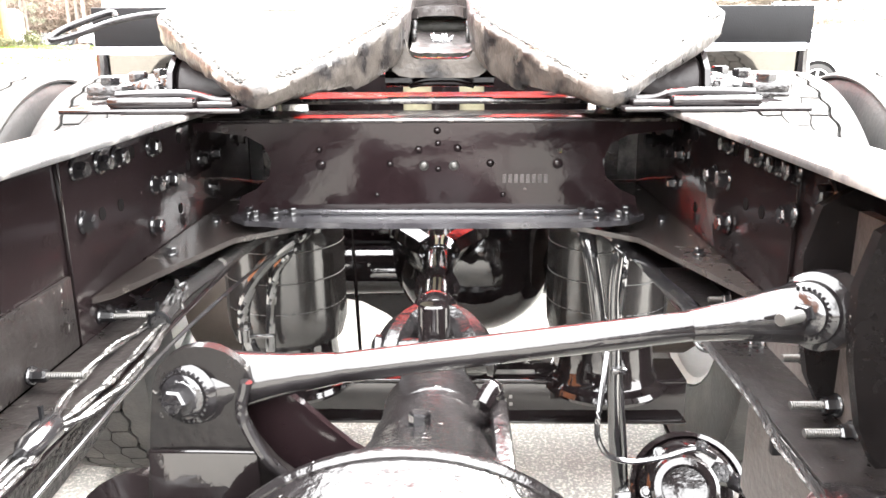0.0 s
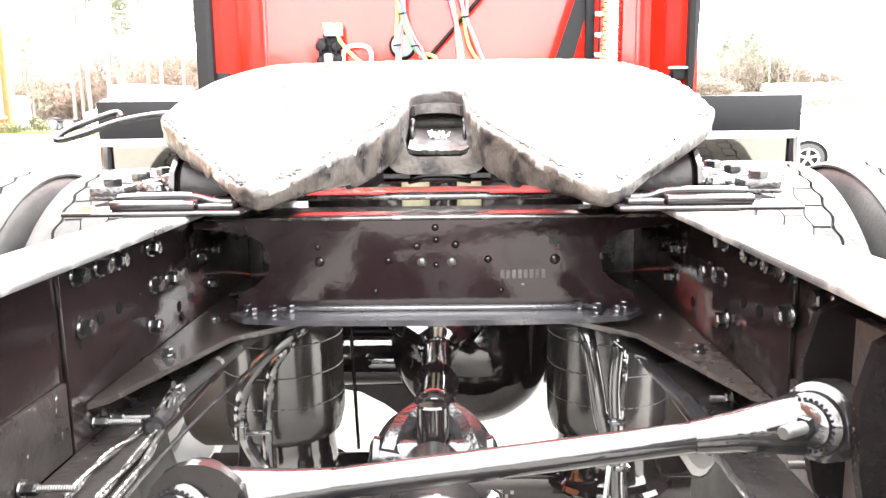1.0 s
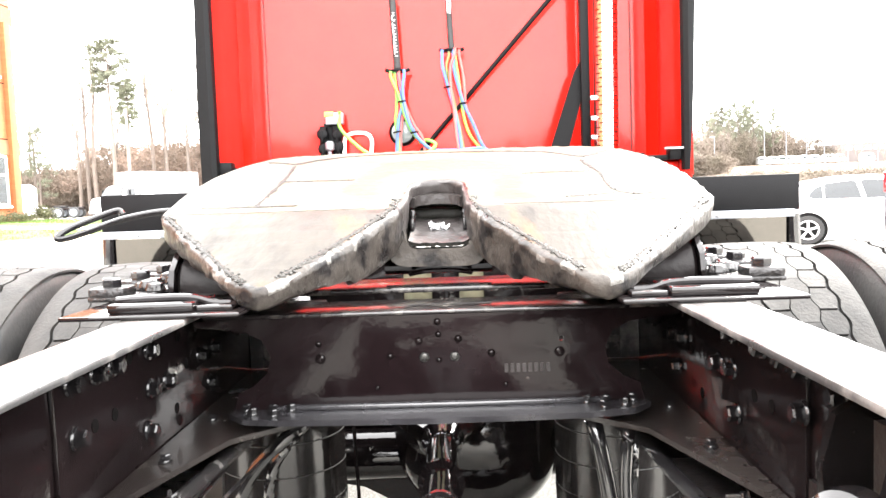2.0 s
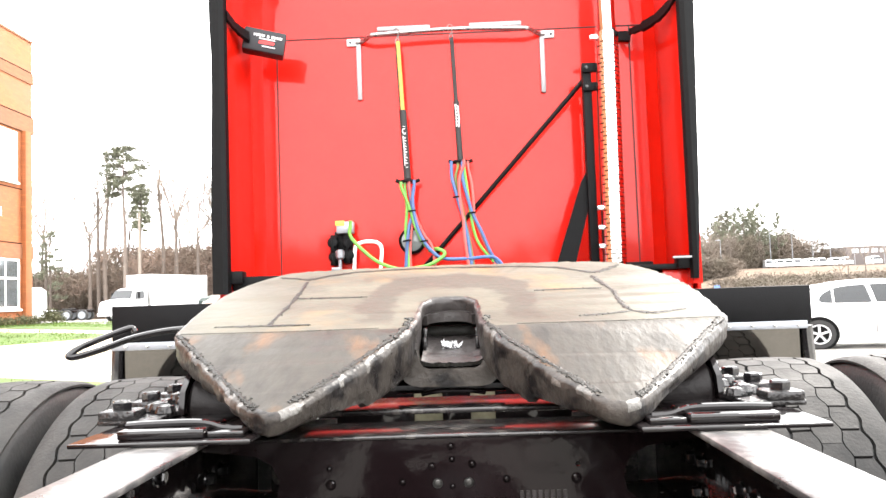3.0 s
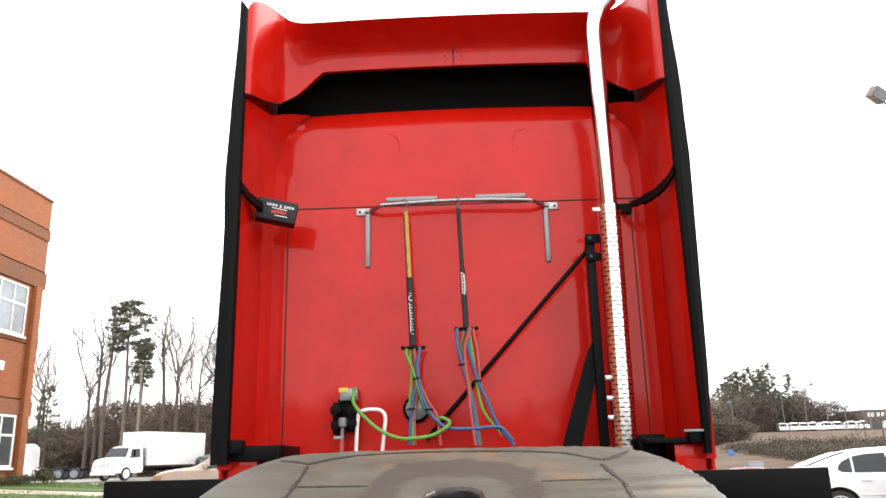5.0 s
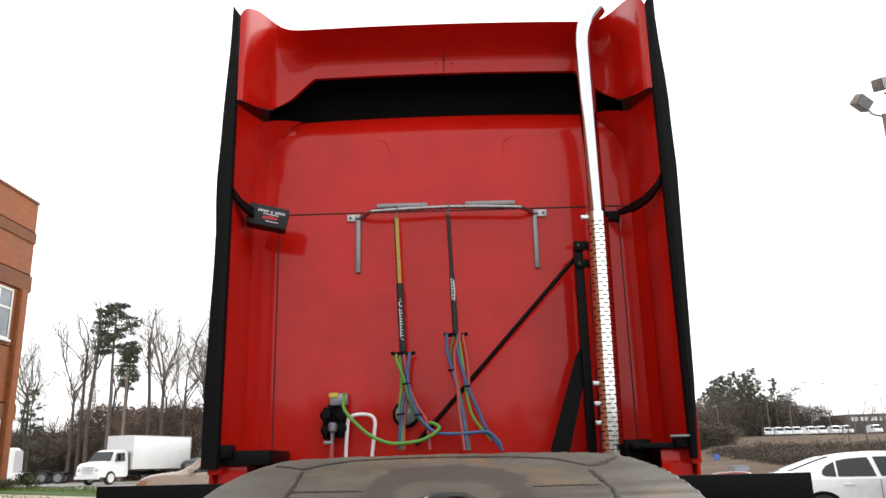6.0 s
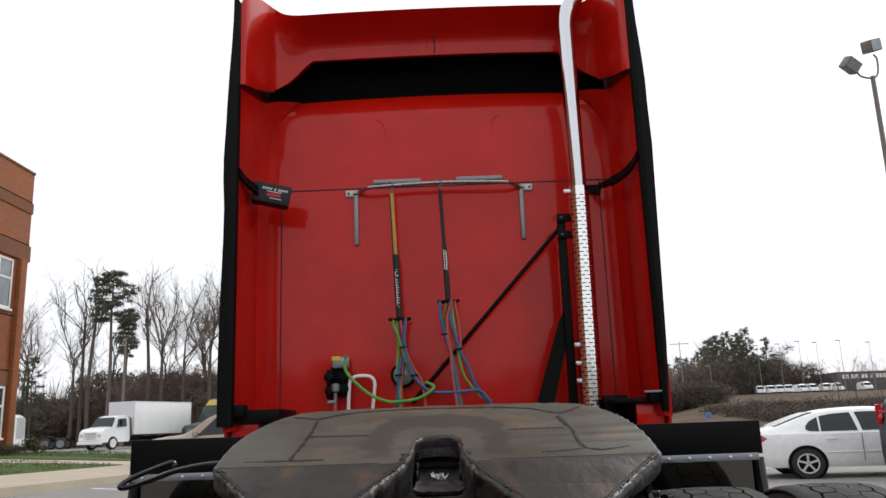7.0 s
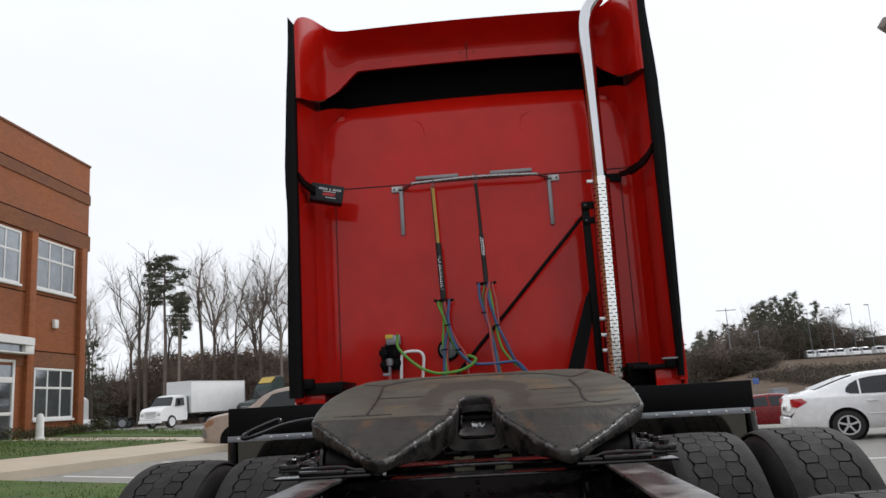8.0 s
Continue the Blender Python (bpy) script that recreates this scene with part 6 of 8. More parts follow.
bm = bmesh.new()
plate(bm, [(-0.03, -0.022), (0.05, -0.018), (0.055, -0.004), (0.01, 0.002), (-0.03, -0.006)], 0.0012, (), bmx @ Matrix.Translation((0, -0.0502, 0)) @ XZ)
part("red_print", bm, M["red_print"], lbox)

# ---- plugs at the foot of the wall ----
glad = new("socket_holder")
glad.parent = truck
glad["label"] = "black cable socket holder with yellow tag on the cab wall"
bm = bmesh.new()
box(bm, -0.712, -0.672, 4.69, WALL - 0.003, 1.33, 1.500, 0.006)
box(bm, -0.640, -0.590, 4.69, WALL - 0.003, 1.34, 1.505, 0.006)
box(bm, -0.690, -0.610, 4.715, WALL - 0.003, 1.36, 1.520, 0.004)
part("bracket", bm, M["plastic"], glad)
for x, z in ((-0.694, 1.455), (-0.612, 1.450), (-0.690, 1.375), (-0.610, 1.385)):
    bm = bmesh.new()
    lathe(bm, [(0.030, 0), (0.032, 0.012), (0.024, 0.022), (0.010, 0.026)], toward((x, 4.69, z), (0.1, -1, 0.1)), seg=14)
    box(bm, x - 0.006, x + 0.006, 4.660, 4.69, z - 0.045, z + 0.02, 0.003)
    part("coupling_cap", bm, M["plastic"], glad)
bm = bmesh.new()
cyl(bm, (-0.656, 4.665, 1.30), (-0.653, 4.66, 1.40), 0.011, seg=12)
lathe(bm, [(0.012, 0), (0.024, 0.01), (0.026, 0.045), (0.016, 0.055)], pose(-0.652, 4.658, 1.36), seg=16)
box(bm, -0.700, -0.655, 4.650, 4.662, 1.300, 1.318, 0.003)
part("plug", bm, M["galv"], glad)
bm = bmesh.new()
cyl(bm, (-0.660, 4.667, 1.20), (-0.656, 4.665, 1.305), 0.015, 0.012, seg=12)
part("plug_boot", bm, M["red_hose"], glad)
bm = bmesh.new()
box(bm, -0.672, -0.575, 4.665, 4.72, 1.505, 1.570, 0.006)
part("cap", bm, M["galv"], glad)
bm = bmesh.new()
box(bm, -0.675, -0.625, 4.658, 4.668, 1.548, 1.574, 0.002)
part("tag", bm, M["tag"], glad)
bm = bmesh.new()
tube(bm, [(-0.585, 4.69, 1.20), (-0.578, 4.69, 1.36), (-0.570, 4.69, 1.43), (-0.540, 4.69, 1.452), (-0.49, 4.69, 1.456), (-0.445, 4.69, 1.446), (-0.425, 4.69, 1.41), (-0.432, 4.69, 1.33), (-0.445, 4.69, 1.20)], 0.0105, seg=10)
part("grab_hoop", bm, M["white"], truck, "white bent tube grab handle")
lampw = new("work_lamp")
lampw.parent = truck
lampw["label"] = "round grey work lamp on the cab wall"
bm = bmesh.new()
lathe(bm, [(0.075, 0), (0.075, 0.02), (0.064, 0.03)], toward((-0.258, WALL - 0.002, 1.455), (0, -1, 0)), seg=28)
part("housing", bm, M["plastic"], lampw)
bm = bmesh.new()
lathe(bm, [(0.060, 0.028), (0.058, 0.032), (0.03, 0.036)], toward((-0.258, WALL - 0.002, 1.455), (0, -1, 0)), seg=28)
part("lens", bm, M["gauge"], lampw)

# ---- quarter fenders in front of the tyres ----
FY = 3.05
for s in (-1, 1):
    fender = new("quarter_fender")
    fender.parent = truck
    fender["label"] = "black quarter fender with riveted aluminium strip and polished skin"
    bm = bmesh.new()
    xs = sorted((s * 0.62, s * 1.192))
    box(bm, xs[0], xs[1], FY, FY + 0.015, 1.012, 1.142 if s < 0 else 1.134, 0.003)
    part("upper_panel", bm, M["plastic"], fender)
    bm = bmesh.new()
    box(bm, xs[0], xs[1] - (0.0 if s < 0 else 0.02), FY - 0.010, FY - 0.001, 0.990, 1.016, 0.002)
    part("strip", bm, M["galv"], fender)
    for k in range(6):
        bm = bmesh.new()
        lathe(bm, [(0.007, 0), (0.006, 0.003), (0.001, 0.005)], toward((s * (0.76 + k * 0.076), FY - 0.010, 1.003), (0, -1, 0)), seg=8)
        part("rivet", bm, M["alu"], fender)
    bm = bmesh.new()
    prev = None
    for k in range(7):
        t = k / 6
        y, z = FY - 0.003 + 0.04 * t * t, 0.989 - 0.52 * t
        row = [bm.verts.new((s * x, y + dy, z)) for x, dy in ((0.62, 0), (1.145, 0), (1.172, 0.03), (1.172, 0.042), (1.140, 0.014), (0.62, 0.014))]
        if prev:
            for i in range(6):
                bm.faces.new((prev[i], prev[(i + 1) % 6], row[(i + 1) % 6], row[i]))
        else:
            bm.faces.new(row)
        prev = row
    bm.faces.new(prev)
    part("fender_skin", bm, M["flap"], fender, "polished dark fender skin")
    bm = bmesh.new()
    tube(bm, [(s * 1.176, FY + 0.016, 0.998), (s * 1.180, FY + 0.016, 0.86), (s * 1.176, FY + 0.026, 0.68), (s * 1.172, FY + 0.05, 0.48)], 0.022, seg=10)
    part("rubber_edge", bm, M["hose"], fender)
    bm = bmesh.new()
    tube(bm, [(s * 0.43, 3.12, 0.88), (s * 0.55, 3.11, 0.94), (s * 1.0, 3.09, 0.98)], 0.022, seg=10)
    part("mounting_arm", bm, M["black"], fender)

# deck and tanks below the cab
bm = bmesh.new()
box(bm, -0.60, 0.60, 3.2, 4.72, 0.955, 0.965, 0.003)
part("deck_plate", bm, M["black"], truck, "dark deck plate behind the cab")
for s in (-1, 1):
    bm = bmesh.new()
    m, h = basis((s * 0.86, 3.35, 0.62), (s * 0.86, 5.6, 0.62))
    lathe(bm, [(0.27, 0), (0.30, 0.03), (0.30, h - 0.03), (0.27, h)], m, seg=32)
    part("fuel_tank", bm, M["plastic"], truck)
bm = bmesh.new()
box(bm, -1.17, 1.17, WALL + 0.2, 6.6, 3.60, 3.72, 0.05)
box(bm, -1.17, 1.17, 6.55, 6.65, 1.0, 3.6, 0.02)
part("cab_shell", bm, M["red"], cab)
bm = bmesh.new()
box(bm, -1.14, 1.14, 4.42, 7.2, 0.85, 1.15, 0.02)
part("cab_underside", bm, M["plastic"], cab)


# ---- hose tenders that hang from the rack ----
def tender(x, ztop, zs0, zs1, zring, lean, strap_mat, label):
    th = thing("hose_tender", label, "hose hanger", "hose tenders on the rack")
    yb = WALL - 0.125
    bm = bmesh.new()
    tube(bm, [(x - 0.020, yb + 0.02, ztop + 0.028), (x - 0.012, yb + 0.02, ztop + 0.046), (x, yb + 0.015, ztop + 0.050), (x + 0.012, yb, ztop + 0.036), (x + 0.010, yb - 0.002, ztop + 0.0), (x + 0.014, yb - 0.004, ztop - 0.035), (x + 0.002, yb - 0.004, ztop - 0.050), (x - 0.006, yb - 0.004, ztop - 0.03), (x + 0.006, yb, ztop)], 0.0035, seg=8)
    part("hook", bm, M["rail_top"], th)

    def at(z):
        return Vector((x + 0.006 + lean * (ztop - z), yb - 0.004 + 0.02 * (ztop - z), z))
    bm = bmesh.new()
    tube(bm, [at(ztop - 0.03), at((ztop + zs0) / 2), at(zs0)], 0.0115, seg=8)
    part("strap", bm, M[strap_mat], th)
    if strap_mat == "yellow":
        bm = bmesh.new()
        tube(bm, [at(ztop - 0.04) + Vector((-0.010, 0.002, 0)), at((ztop + zs0) / 2) + Vector((-0.011, 0.002, 0)), at(zs0) + Vector((-0.010, 0.002, 0))], 0.0062, seg=8)
        part("cord", bm, M["black_strap"], th, "black cord beside the yellow strap")
    bm = bmesh.new()
    tube(bm, [at(zs0 + 0.01), at((zs0 + zs1) / 2), at(zs1)], 0.0200 if strap_mat == "yellow" else 0.0165, seg=12)
    part("sleeve", bm, M["black_strap"], th)
    # white script-like print: a hook, a spine and short strokes
    r = 0.0212 if strap_mat == "yellow" else 0.0178
    bm = bmesh.new()

    def stroke(pts, w=0.0028):
        for (a, u), (b_, v) in zip(pts, pts[1:]):
            p, q = at(u), at(v)
            p.x, q.x = p.x + a, q.x + b_
            p.y, q.y = p.y - r, q.y - r
            tube(bm, [p, q], w, seg=5, smooth=False)

    if strap_mat == "yellow":
        z = zs0 - 0.095
        stroke([(0.002, z + 0.012), (0.008, z + 0.012), (-0.006, z + 0.012)], 0.0015)
        stroke([(0.006, z), (-0.004, z - 0.002), (-0.009, z - 0.014), (-0.004, z - 0.028), (0.004, z - 0.030), (0.007, z - 0.022)])
        stroke([(-0.008, z - 0.040), (-0.005, z - 0.11), (-0.008, z - 0.205)], 0.0022)
        for k, w in enumerate((0.006, 0.009, 0.004, 0.008, 0.006, 0.009, 0.003, 0.009, 0.005, 0.009)):
            stroke([(-0.006, z - 0.050 - 0.0155 * k), (w, z - 0.053 - 0.0155 * k)], 0.0026)
        stroke([(0.002, z - 0.213), (0.009, z - 0.214), (-0.006, z - 0.213)], 0.0015)
    else:
        z = zs0 - 0.010
        stroke([(0.007, z - 0.01), (0.009, z - 0.08), (0.004, z - 0.128)], 0.0040)
        stroke([(-0.008, z), (-0.006, z - 0.06), (-0.008, z - 0.125)], 0.0020)
        for k, w in enumerate((0.001, 0.004, 0.000, 0.005, 0.002, 0.004, 0.001)):
            stroke([(-0.008, z - 0.006 - 0.018 * k), (w, z - 0.008 - 0.018 * k)], 0.0030)
    part("white_print", bm, M["lettering"], th)
    c = at(zring)
    bm = bmesh.new()
    lathe(bm, [(0.015, -0.008), (0.040, -0.008), (0.043, 0), (0.040, 0.008), (0.015, 0.008)], Matrix.Translation(c), seg=18)
    for q in (-1, 1):
        cyl(bm, c + Vector((q * 0.036, 0, -0.004)), c + Vector((q * 0.066, -0.003, 0.008)), 0.010, seg=8)
    part("clamp_ring", bm, M["plastic"], th)
    return th


t1 = tender(-0.302, 2.585, 2.160, 1.79, 1.775, 0.038, "yellow", "hose tender with yellow strap and black sleeve hanging from the rack")
t2 = tender(-0.004, 2.595, 2.20, 1.88, 1.872, 0.036, "black_strap", "hose tender with dark strap and black sleeve hanging from the rack")


def hose(th, name, pts, mat, r=0.0100, y=4.615):
    b = bmesh.new()
    top = pts[0]
    tube(b, [(top[0], y + top[2], top[1] + 0.030)] + [(x, y + dy, z) for x, z, dy in pts], r, seg=9, n=8)
    part(name, b, M[mat], th)


hose(t1, "green_cable", [(-0.300, 1.740, -0.006), (-0.274, 1.673, -0.006), (-0.253, 1.607, -0.006), (-0.229, 1.520, -0.006), (-0.188, 1.431, -0.006), (-0.128, 1.373, -0.006)], "green_hose", 0.0085)
hose(t1, "green_cable", [(-0.281, 1.737, 0.008), (-0.274, 1.619, 0.008), (-0.285, 1.501, 0.008), (-0.276, 1.405, 0.008), (-0.273, 1.262, 0.008)], "green_hose", 0.0080)
hose(t1, "blue_hose", [(-0.229, 1.746, -0.014), (-0.239, 1.683, -0.014), (-0.236, 1.607, -0.014), (-0.215, 1.509, -0.014), (-0.180, 1.431, -0.014), (-0.136, 1.377, -0.014), (-0.078, 1.343, -0.014), (0.050, 1.338, -0.014), (0.146, 1.344, -0.014), (0.201, 1.334, -0.014), (0.254, 1.272, -0.014)], "blue_hose", 0.0095)
hose(t1, "red_hose", [(-0.256, 1.741, -0.004), (-0.242, 1.661, -0.004), (-0.224, 1.574, -0.004), (-0.183, 1.476, -0.004), (-0.140, 1.400, -0.004), (-0.126, 1.258, -0.004)], "red_hose", 0.0085)
hose(t1, "blue_hose", [(-0.259, 1.738, 0.002), (-0.245, 1.605, 0.002), (-0.265, 1.522, 0.002), (-0.278, 1.426, 0.002), (-0.292, 1.263, 0.002)], "blue_hose", 0.0090)
hose(t1, "red_hose", [(-0.253, 1.727, 0.010), (-0.244, 1.575, 0.010), (-0.257, 1.468, 0.010), (-0.263, 1.383, 0.010), (-0.260, 1.262, 0.010)], "red_hose", 0.0070)
hose(t2, "blue_hose", [(-0.023, 1.842, -0.010), (-0.021, 1.774, -0.010), (0.004, 1.672, -0.010), (0.032, 1.554, -0.010), (0.054, 1.436, -0.010), (0.073, 1.251, -0.010)], "blue_hose", 0.0095)
hose(t2, "green_cable", [(0.013, 1.841, 0.004), (-0.002, 1.779, 0.004), (0.014, 1.690, 0.004), (0.039, 1.554, 0.004), (0.064, 1.415, 0.004), (0.085, 1.251, 0.004)], "olive_hose", 0.0085)
hose(t2, "red_hose", [(0.046, 1.849, -0.014), (0.020, 1.783, -0.014), (0.017, 1.672, -0.014), (0.031, 1.555, -0.014), (0.037, 1.437, -0.014), (0.057, 1.252, -0.014)], "red_hose", 0.0090)
hose(t2, "green_cable", [(0.046, 1.838, -0.002), (0.059, 1.716, -0.002), (0.072, 1.596, -0.002), (0.088, 1.488, -0.002), (0.117, 1.408, -0.002), (0.188, 1.316, -0.002)], "green_hose", 0.0080)
hose(t2, "blue_hose", [(0.037, 1.840, -0.008), (0.037, 1.770, -0.008), (0.060, 1.667, -0.008), (0.086, 1.576, -0.008), (0.131, 1.476, -0.008), (0.179, 1.358, -0.008), (0.260, 1.246, -0.008)], "blue_hose", 0.0095)
hose(t2, "red_hose", [(0.068, 1.841, 0.000), (0.084, 1.748, 0.000), (0.090, 1.661, 0.000), (0.094, 1.579, 0.000), (0.122, 1.476, 0.000), (0.197, 1.295, 0.000)], "red_hose", 0.0080)
for th, x, z in ((t1, -0.245, 1.605), (t1, -0.277, 1.444), (t1, -0.184, 1.439), (t2, 0.001, 1.672), (t2, 0.079, 1.583)):
    b = bmesh.new()
    tube(b, [(x - 0.021, 4.60, z), (x, 4.592, z + 0.003), (x + 0.021, 4.60, z + 0.005)], 0.005, seg=6)
    part("cable_tie", b, M["plastic"], th)
cord = thing("electric_cable", "bright green electric cable drooping from its socket", "cable")
hose(cord, "cable", [(-0.592, 1.545, 0.05), (-0.588, 1.49, 0.0), (-0.545, 1.43, -0.01), (-0.45, 1.345, -0.02), (-0.35, 1.300, -0.03), (-0.27, 1.295, -0.03), (-0.17, 1.308, -0.03), (-0.095, 1.345, -0.03), (-0.075, 1.375, -0.02), (-0.115, 1.398, 0), (-0.16, 1.39, 0.04)], "green_hose", 0.0098)

# ---- ground ----
def S(t):
    t = max(0.0, min(1.0, t))
    return t * t * (3 - 2 * t)


def gz(x, y):
    """Height of the ground: level round the truck, a low bank at the office, a hill far off on the right."""
    z = -0.035 + 0.60 * S((-x - 2.5) / 11.0) * (1 - 0.72 * S((y - 27) / 28))
    z -= 0.15 * S((x - 1.8) / 4.7)
    z -= 0.70 * S((y - 20) / 12) * S((x - 3) / 5) * (1 - S((y - 46) / 14))
    d = max(y, 1.0)
    z += 4.2 * S((y - 44) / 92) * S((x - 0.16 * d) / (0.20 * d))
    z += 2.0 * S((y - 150) / 80)
    return z


def sheet(bm, xs, ys, lift=0.0, mat=lambda x, y: 0):
    rows = [[bm.verts.new((x, y, gz(x, y) + lift)) for x in xs] for y in ys]
    for j in range(len(ys) - 1):
        for i in range(len(xs) - 1):
            f = bm.faces.new((rows[j][i], rows[j][i + 1], rows[j + 1][i + 1], rows[j + 1][i]))
            f.material_index = mat((xs[i] + xs[i + 1]) / 2, (ys[j] + ys[j + 1]) / 2)


def steps(*spans):
    out = []
    for a, b, n in spans:
        out += [a + (b - a) * k / n for k in range(n)]
    out.append(spans[-1][1])
    return out


def ground_kind(x, y):
    if y > 47 and x > 0.17 * y:
        return 1
    if y > 74 or x < -60 or x > 90:
        return 1
    return 0


bm = bmesh.new()
sheet(bm, steps((-600, -80, 8), (-80, -20, 20), (-20, 20, 40), (20, 90, 28), (90, 700, 10)), steps((-500, -40, 6), (-40, 40, 40), (40, 140, 50), (140, 900, 10)), 0.0, ground_kind)
tagged(part("ground", bm, [M["asphalt"], M["dry_grass"]], angle=60), "pale grey asphalt lot with dry grass hill beyond", "ground", kind="structure")


def band(name, inner, outer, lift, thick, mat, label, cat, n=24):
    """Slab between two lines given as functions of y."""
    y0, y1 = inner[0], inner[1]
    bm = bmesh.new()
    prev = None
    for k in range(n + 1):
        y = y0 + (y1 - y0) * k / n
        xa, xb = inner[2](y), outer(y)
        row = [bm.verts.new((xa, y, gz(xa, y) - 0.05)), bm.verts.new((xa, y, gz(xa, y) + lift)), bm.verts.new((xb, y, gz(xb, y) + lift)), bm.verts.new((xb, y, gz(xb, y) - 0.05))]
        if prev:
            for i in range(3):
                bm.faces.new((prev[i], prev[i + 1], row[i + 1], row[i]))
        prev = row
    return tagged(part(name, bm, mat), label, cat, kind="structure")


KX = lambda y: -7.85 + 0.13 * (y - 11.2)
band("kerb", (3.0, 24.5, KX), lambda y: KX(y) - 0.16, 0.15, 0, M["concrete"], "pale concrete kerb along the lot", "kerb")
band("pavement", (3.0, 24.5, lambda y: KX(y) - 0.165), lambda y: KX(y) - 1.65, 0.145, 0, M["concrete"], "pale concrete pavement beside the lot", "pavement")
band("lawn", (3.0, 20.2, lambda y: KX(y) - 1.66), lambda y: -13.9, 0.16, 0, M["grass"], "short green lawn in front of the office", "lawn")
band("pavement_path", (20.25, 22.2, lambda y: KX(y) - 1.66), lambda y: -13.9, 0.145, 0, M["concrete"], "pale concrete path to the office door", "path")
band("lawn_strip", (22.25, 26.5, lambda y: KX(y) - 1.66), lambda y: -13.9, 0.16, 0, M["grass"], "green grass strip beside the path", "lawn")
band("lawn_bank", (24.5, 27.2, lambda y: -4.6), lambda y: KX(y) - 1.6, 0.12, 0, M["grass"], "green grass strip at the end of the lot", "lawn")
band("lawn_island", (8.8, 10.7, lambda y: -4.2 - 0.2 * (10.7 - y)), lambda y: -9.0, 0.12, 0, M["grass"], "small grass island in the lot", "lawn")
for k, (x0, y0, x1, y1) in enumerate(((-7.4, 12.6, -2.5, 13.1), (-7.0, 15.6, -2.2, 16.1), (-6.6, 18.6, -2.0, 19.1), (5.2, 12.4, 10.5, 13.4), (5.8, 19.8, 11.5, 20.6))):
    bm = bmesh.new()
    prev = None
    for q in range(9):
        x, y = x0 + (x1 - x0) * q / 8, y0 + (y1 - y0) * q / 8
        row = [bm.verts.new((x, y - 0.06, gz(x, y) + 0.004)), bm.verts.new((x, y + 0.06, gz(x, y) + 0.004))]
        if prev:
            bm.faces.new((prev[0], prev[1], row[1], row[0]))
        prev = row
    tagged(part("parking_line", bm, M["line"]), "worn white parking line on the asphalt", "road marking", "parking lines", "structure")

# short blades over the lawns, uneven and partly dry
random.seed(61)
bm = bmesh.new()
for y0, y1, inner, outer in ((3.0, 20.2, lambda y: KX(y) - 1.70, lambda y: -13.8), (22.3, 26.4, lambda y: KX(y) - 1.70, lambda y: -13.8), (24.6, 27.1, lambda y: -4.7, lambda y: KX(y) - 1.7), (8.9, 10.6, lambda y: -4.3 - 0.2 * (10.7 - y), lambda y: -8.9)):
    area_ = (y1 - y0) * abs(inner(y0) - outer(y0))
    for _ in range(int(area_ * 230)):
        y = random.uniform(y0, y1)
        xa, xb = inner(y), outer(y)
        x = xa + (xb - xa) * random.random()
        h = random.uniform(0.03, 0.075) * (0.7 + 0.6 * noise.noise(Vector((x * 0.9, y * 0.9, 0))))
        p = Vector((x, y, gz(x, y) + 0.118 if y0 > 24 or y1 < 11 else gz(x, y) + 0.158))
        a = random.uniform(0, 6.28)
        w_ = Vector((math.cos(a), math.sin(a), 0)) * 0.009
        bm.faces.new((bm.verts.new(p - w_), bm.verts.new(p + w_), bm.verts.new(p + Vector((random.gauss(0, 0.02), random.gauss(0, 0.02), h)))))
tagged(part("grass", bm, M["blades"], None), "short green winter grass with dry patches", "grass", kind="stuff")

# ---- office building ----
office = thing("office_building", "two-storey orange brick office with white window frames", "building")
BX, BY, BZ, BT = -14.0, 25.35, 0.30, 9.95
bm = bmesh.new()
box(bm, -34, BX, -14, BY, BZ, BT, 0.02)
part("brick_wall", bm, M["brick"], office)
bm = bmesh.new()
box(bm, BX - 0.3, BX + 0.05, -14, BY + 0.03, 6.90, 7.42)
part("dark_band", bm, M["brick_dark"], office)
bm = bmesh.new()
box(bm, BX - 0.3, BX + 0.03, -14, BY + 0.03, 8.55, 8.90)
part("dark_band", bm, M["brick_dark"], office)
bm = bmesh.new()
box(bm, BX - 0.3, BX + 0.03, -14, BY + 0.03, 2.80, 3.25)
part("dark_band", bm, M["brick_dark"], office)
bm = bmesh.new()
box(bm, BX - 0.4, BX + 0.03, -14.05, BY + 0.02, BT - 0.02, BT + 0.06, 0.01)
part("coping", bm, M["brick_dark"], office)
for z in (7.45, 8.92, 6.88, 5.0, 3.27):
    bm = bmesh.new()
    box(bm, BX - 0.1, BX + 0.006, -14, BY + 0.01, z, z + 0.03)
    part("joint", bm, M["slot"], office)


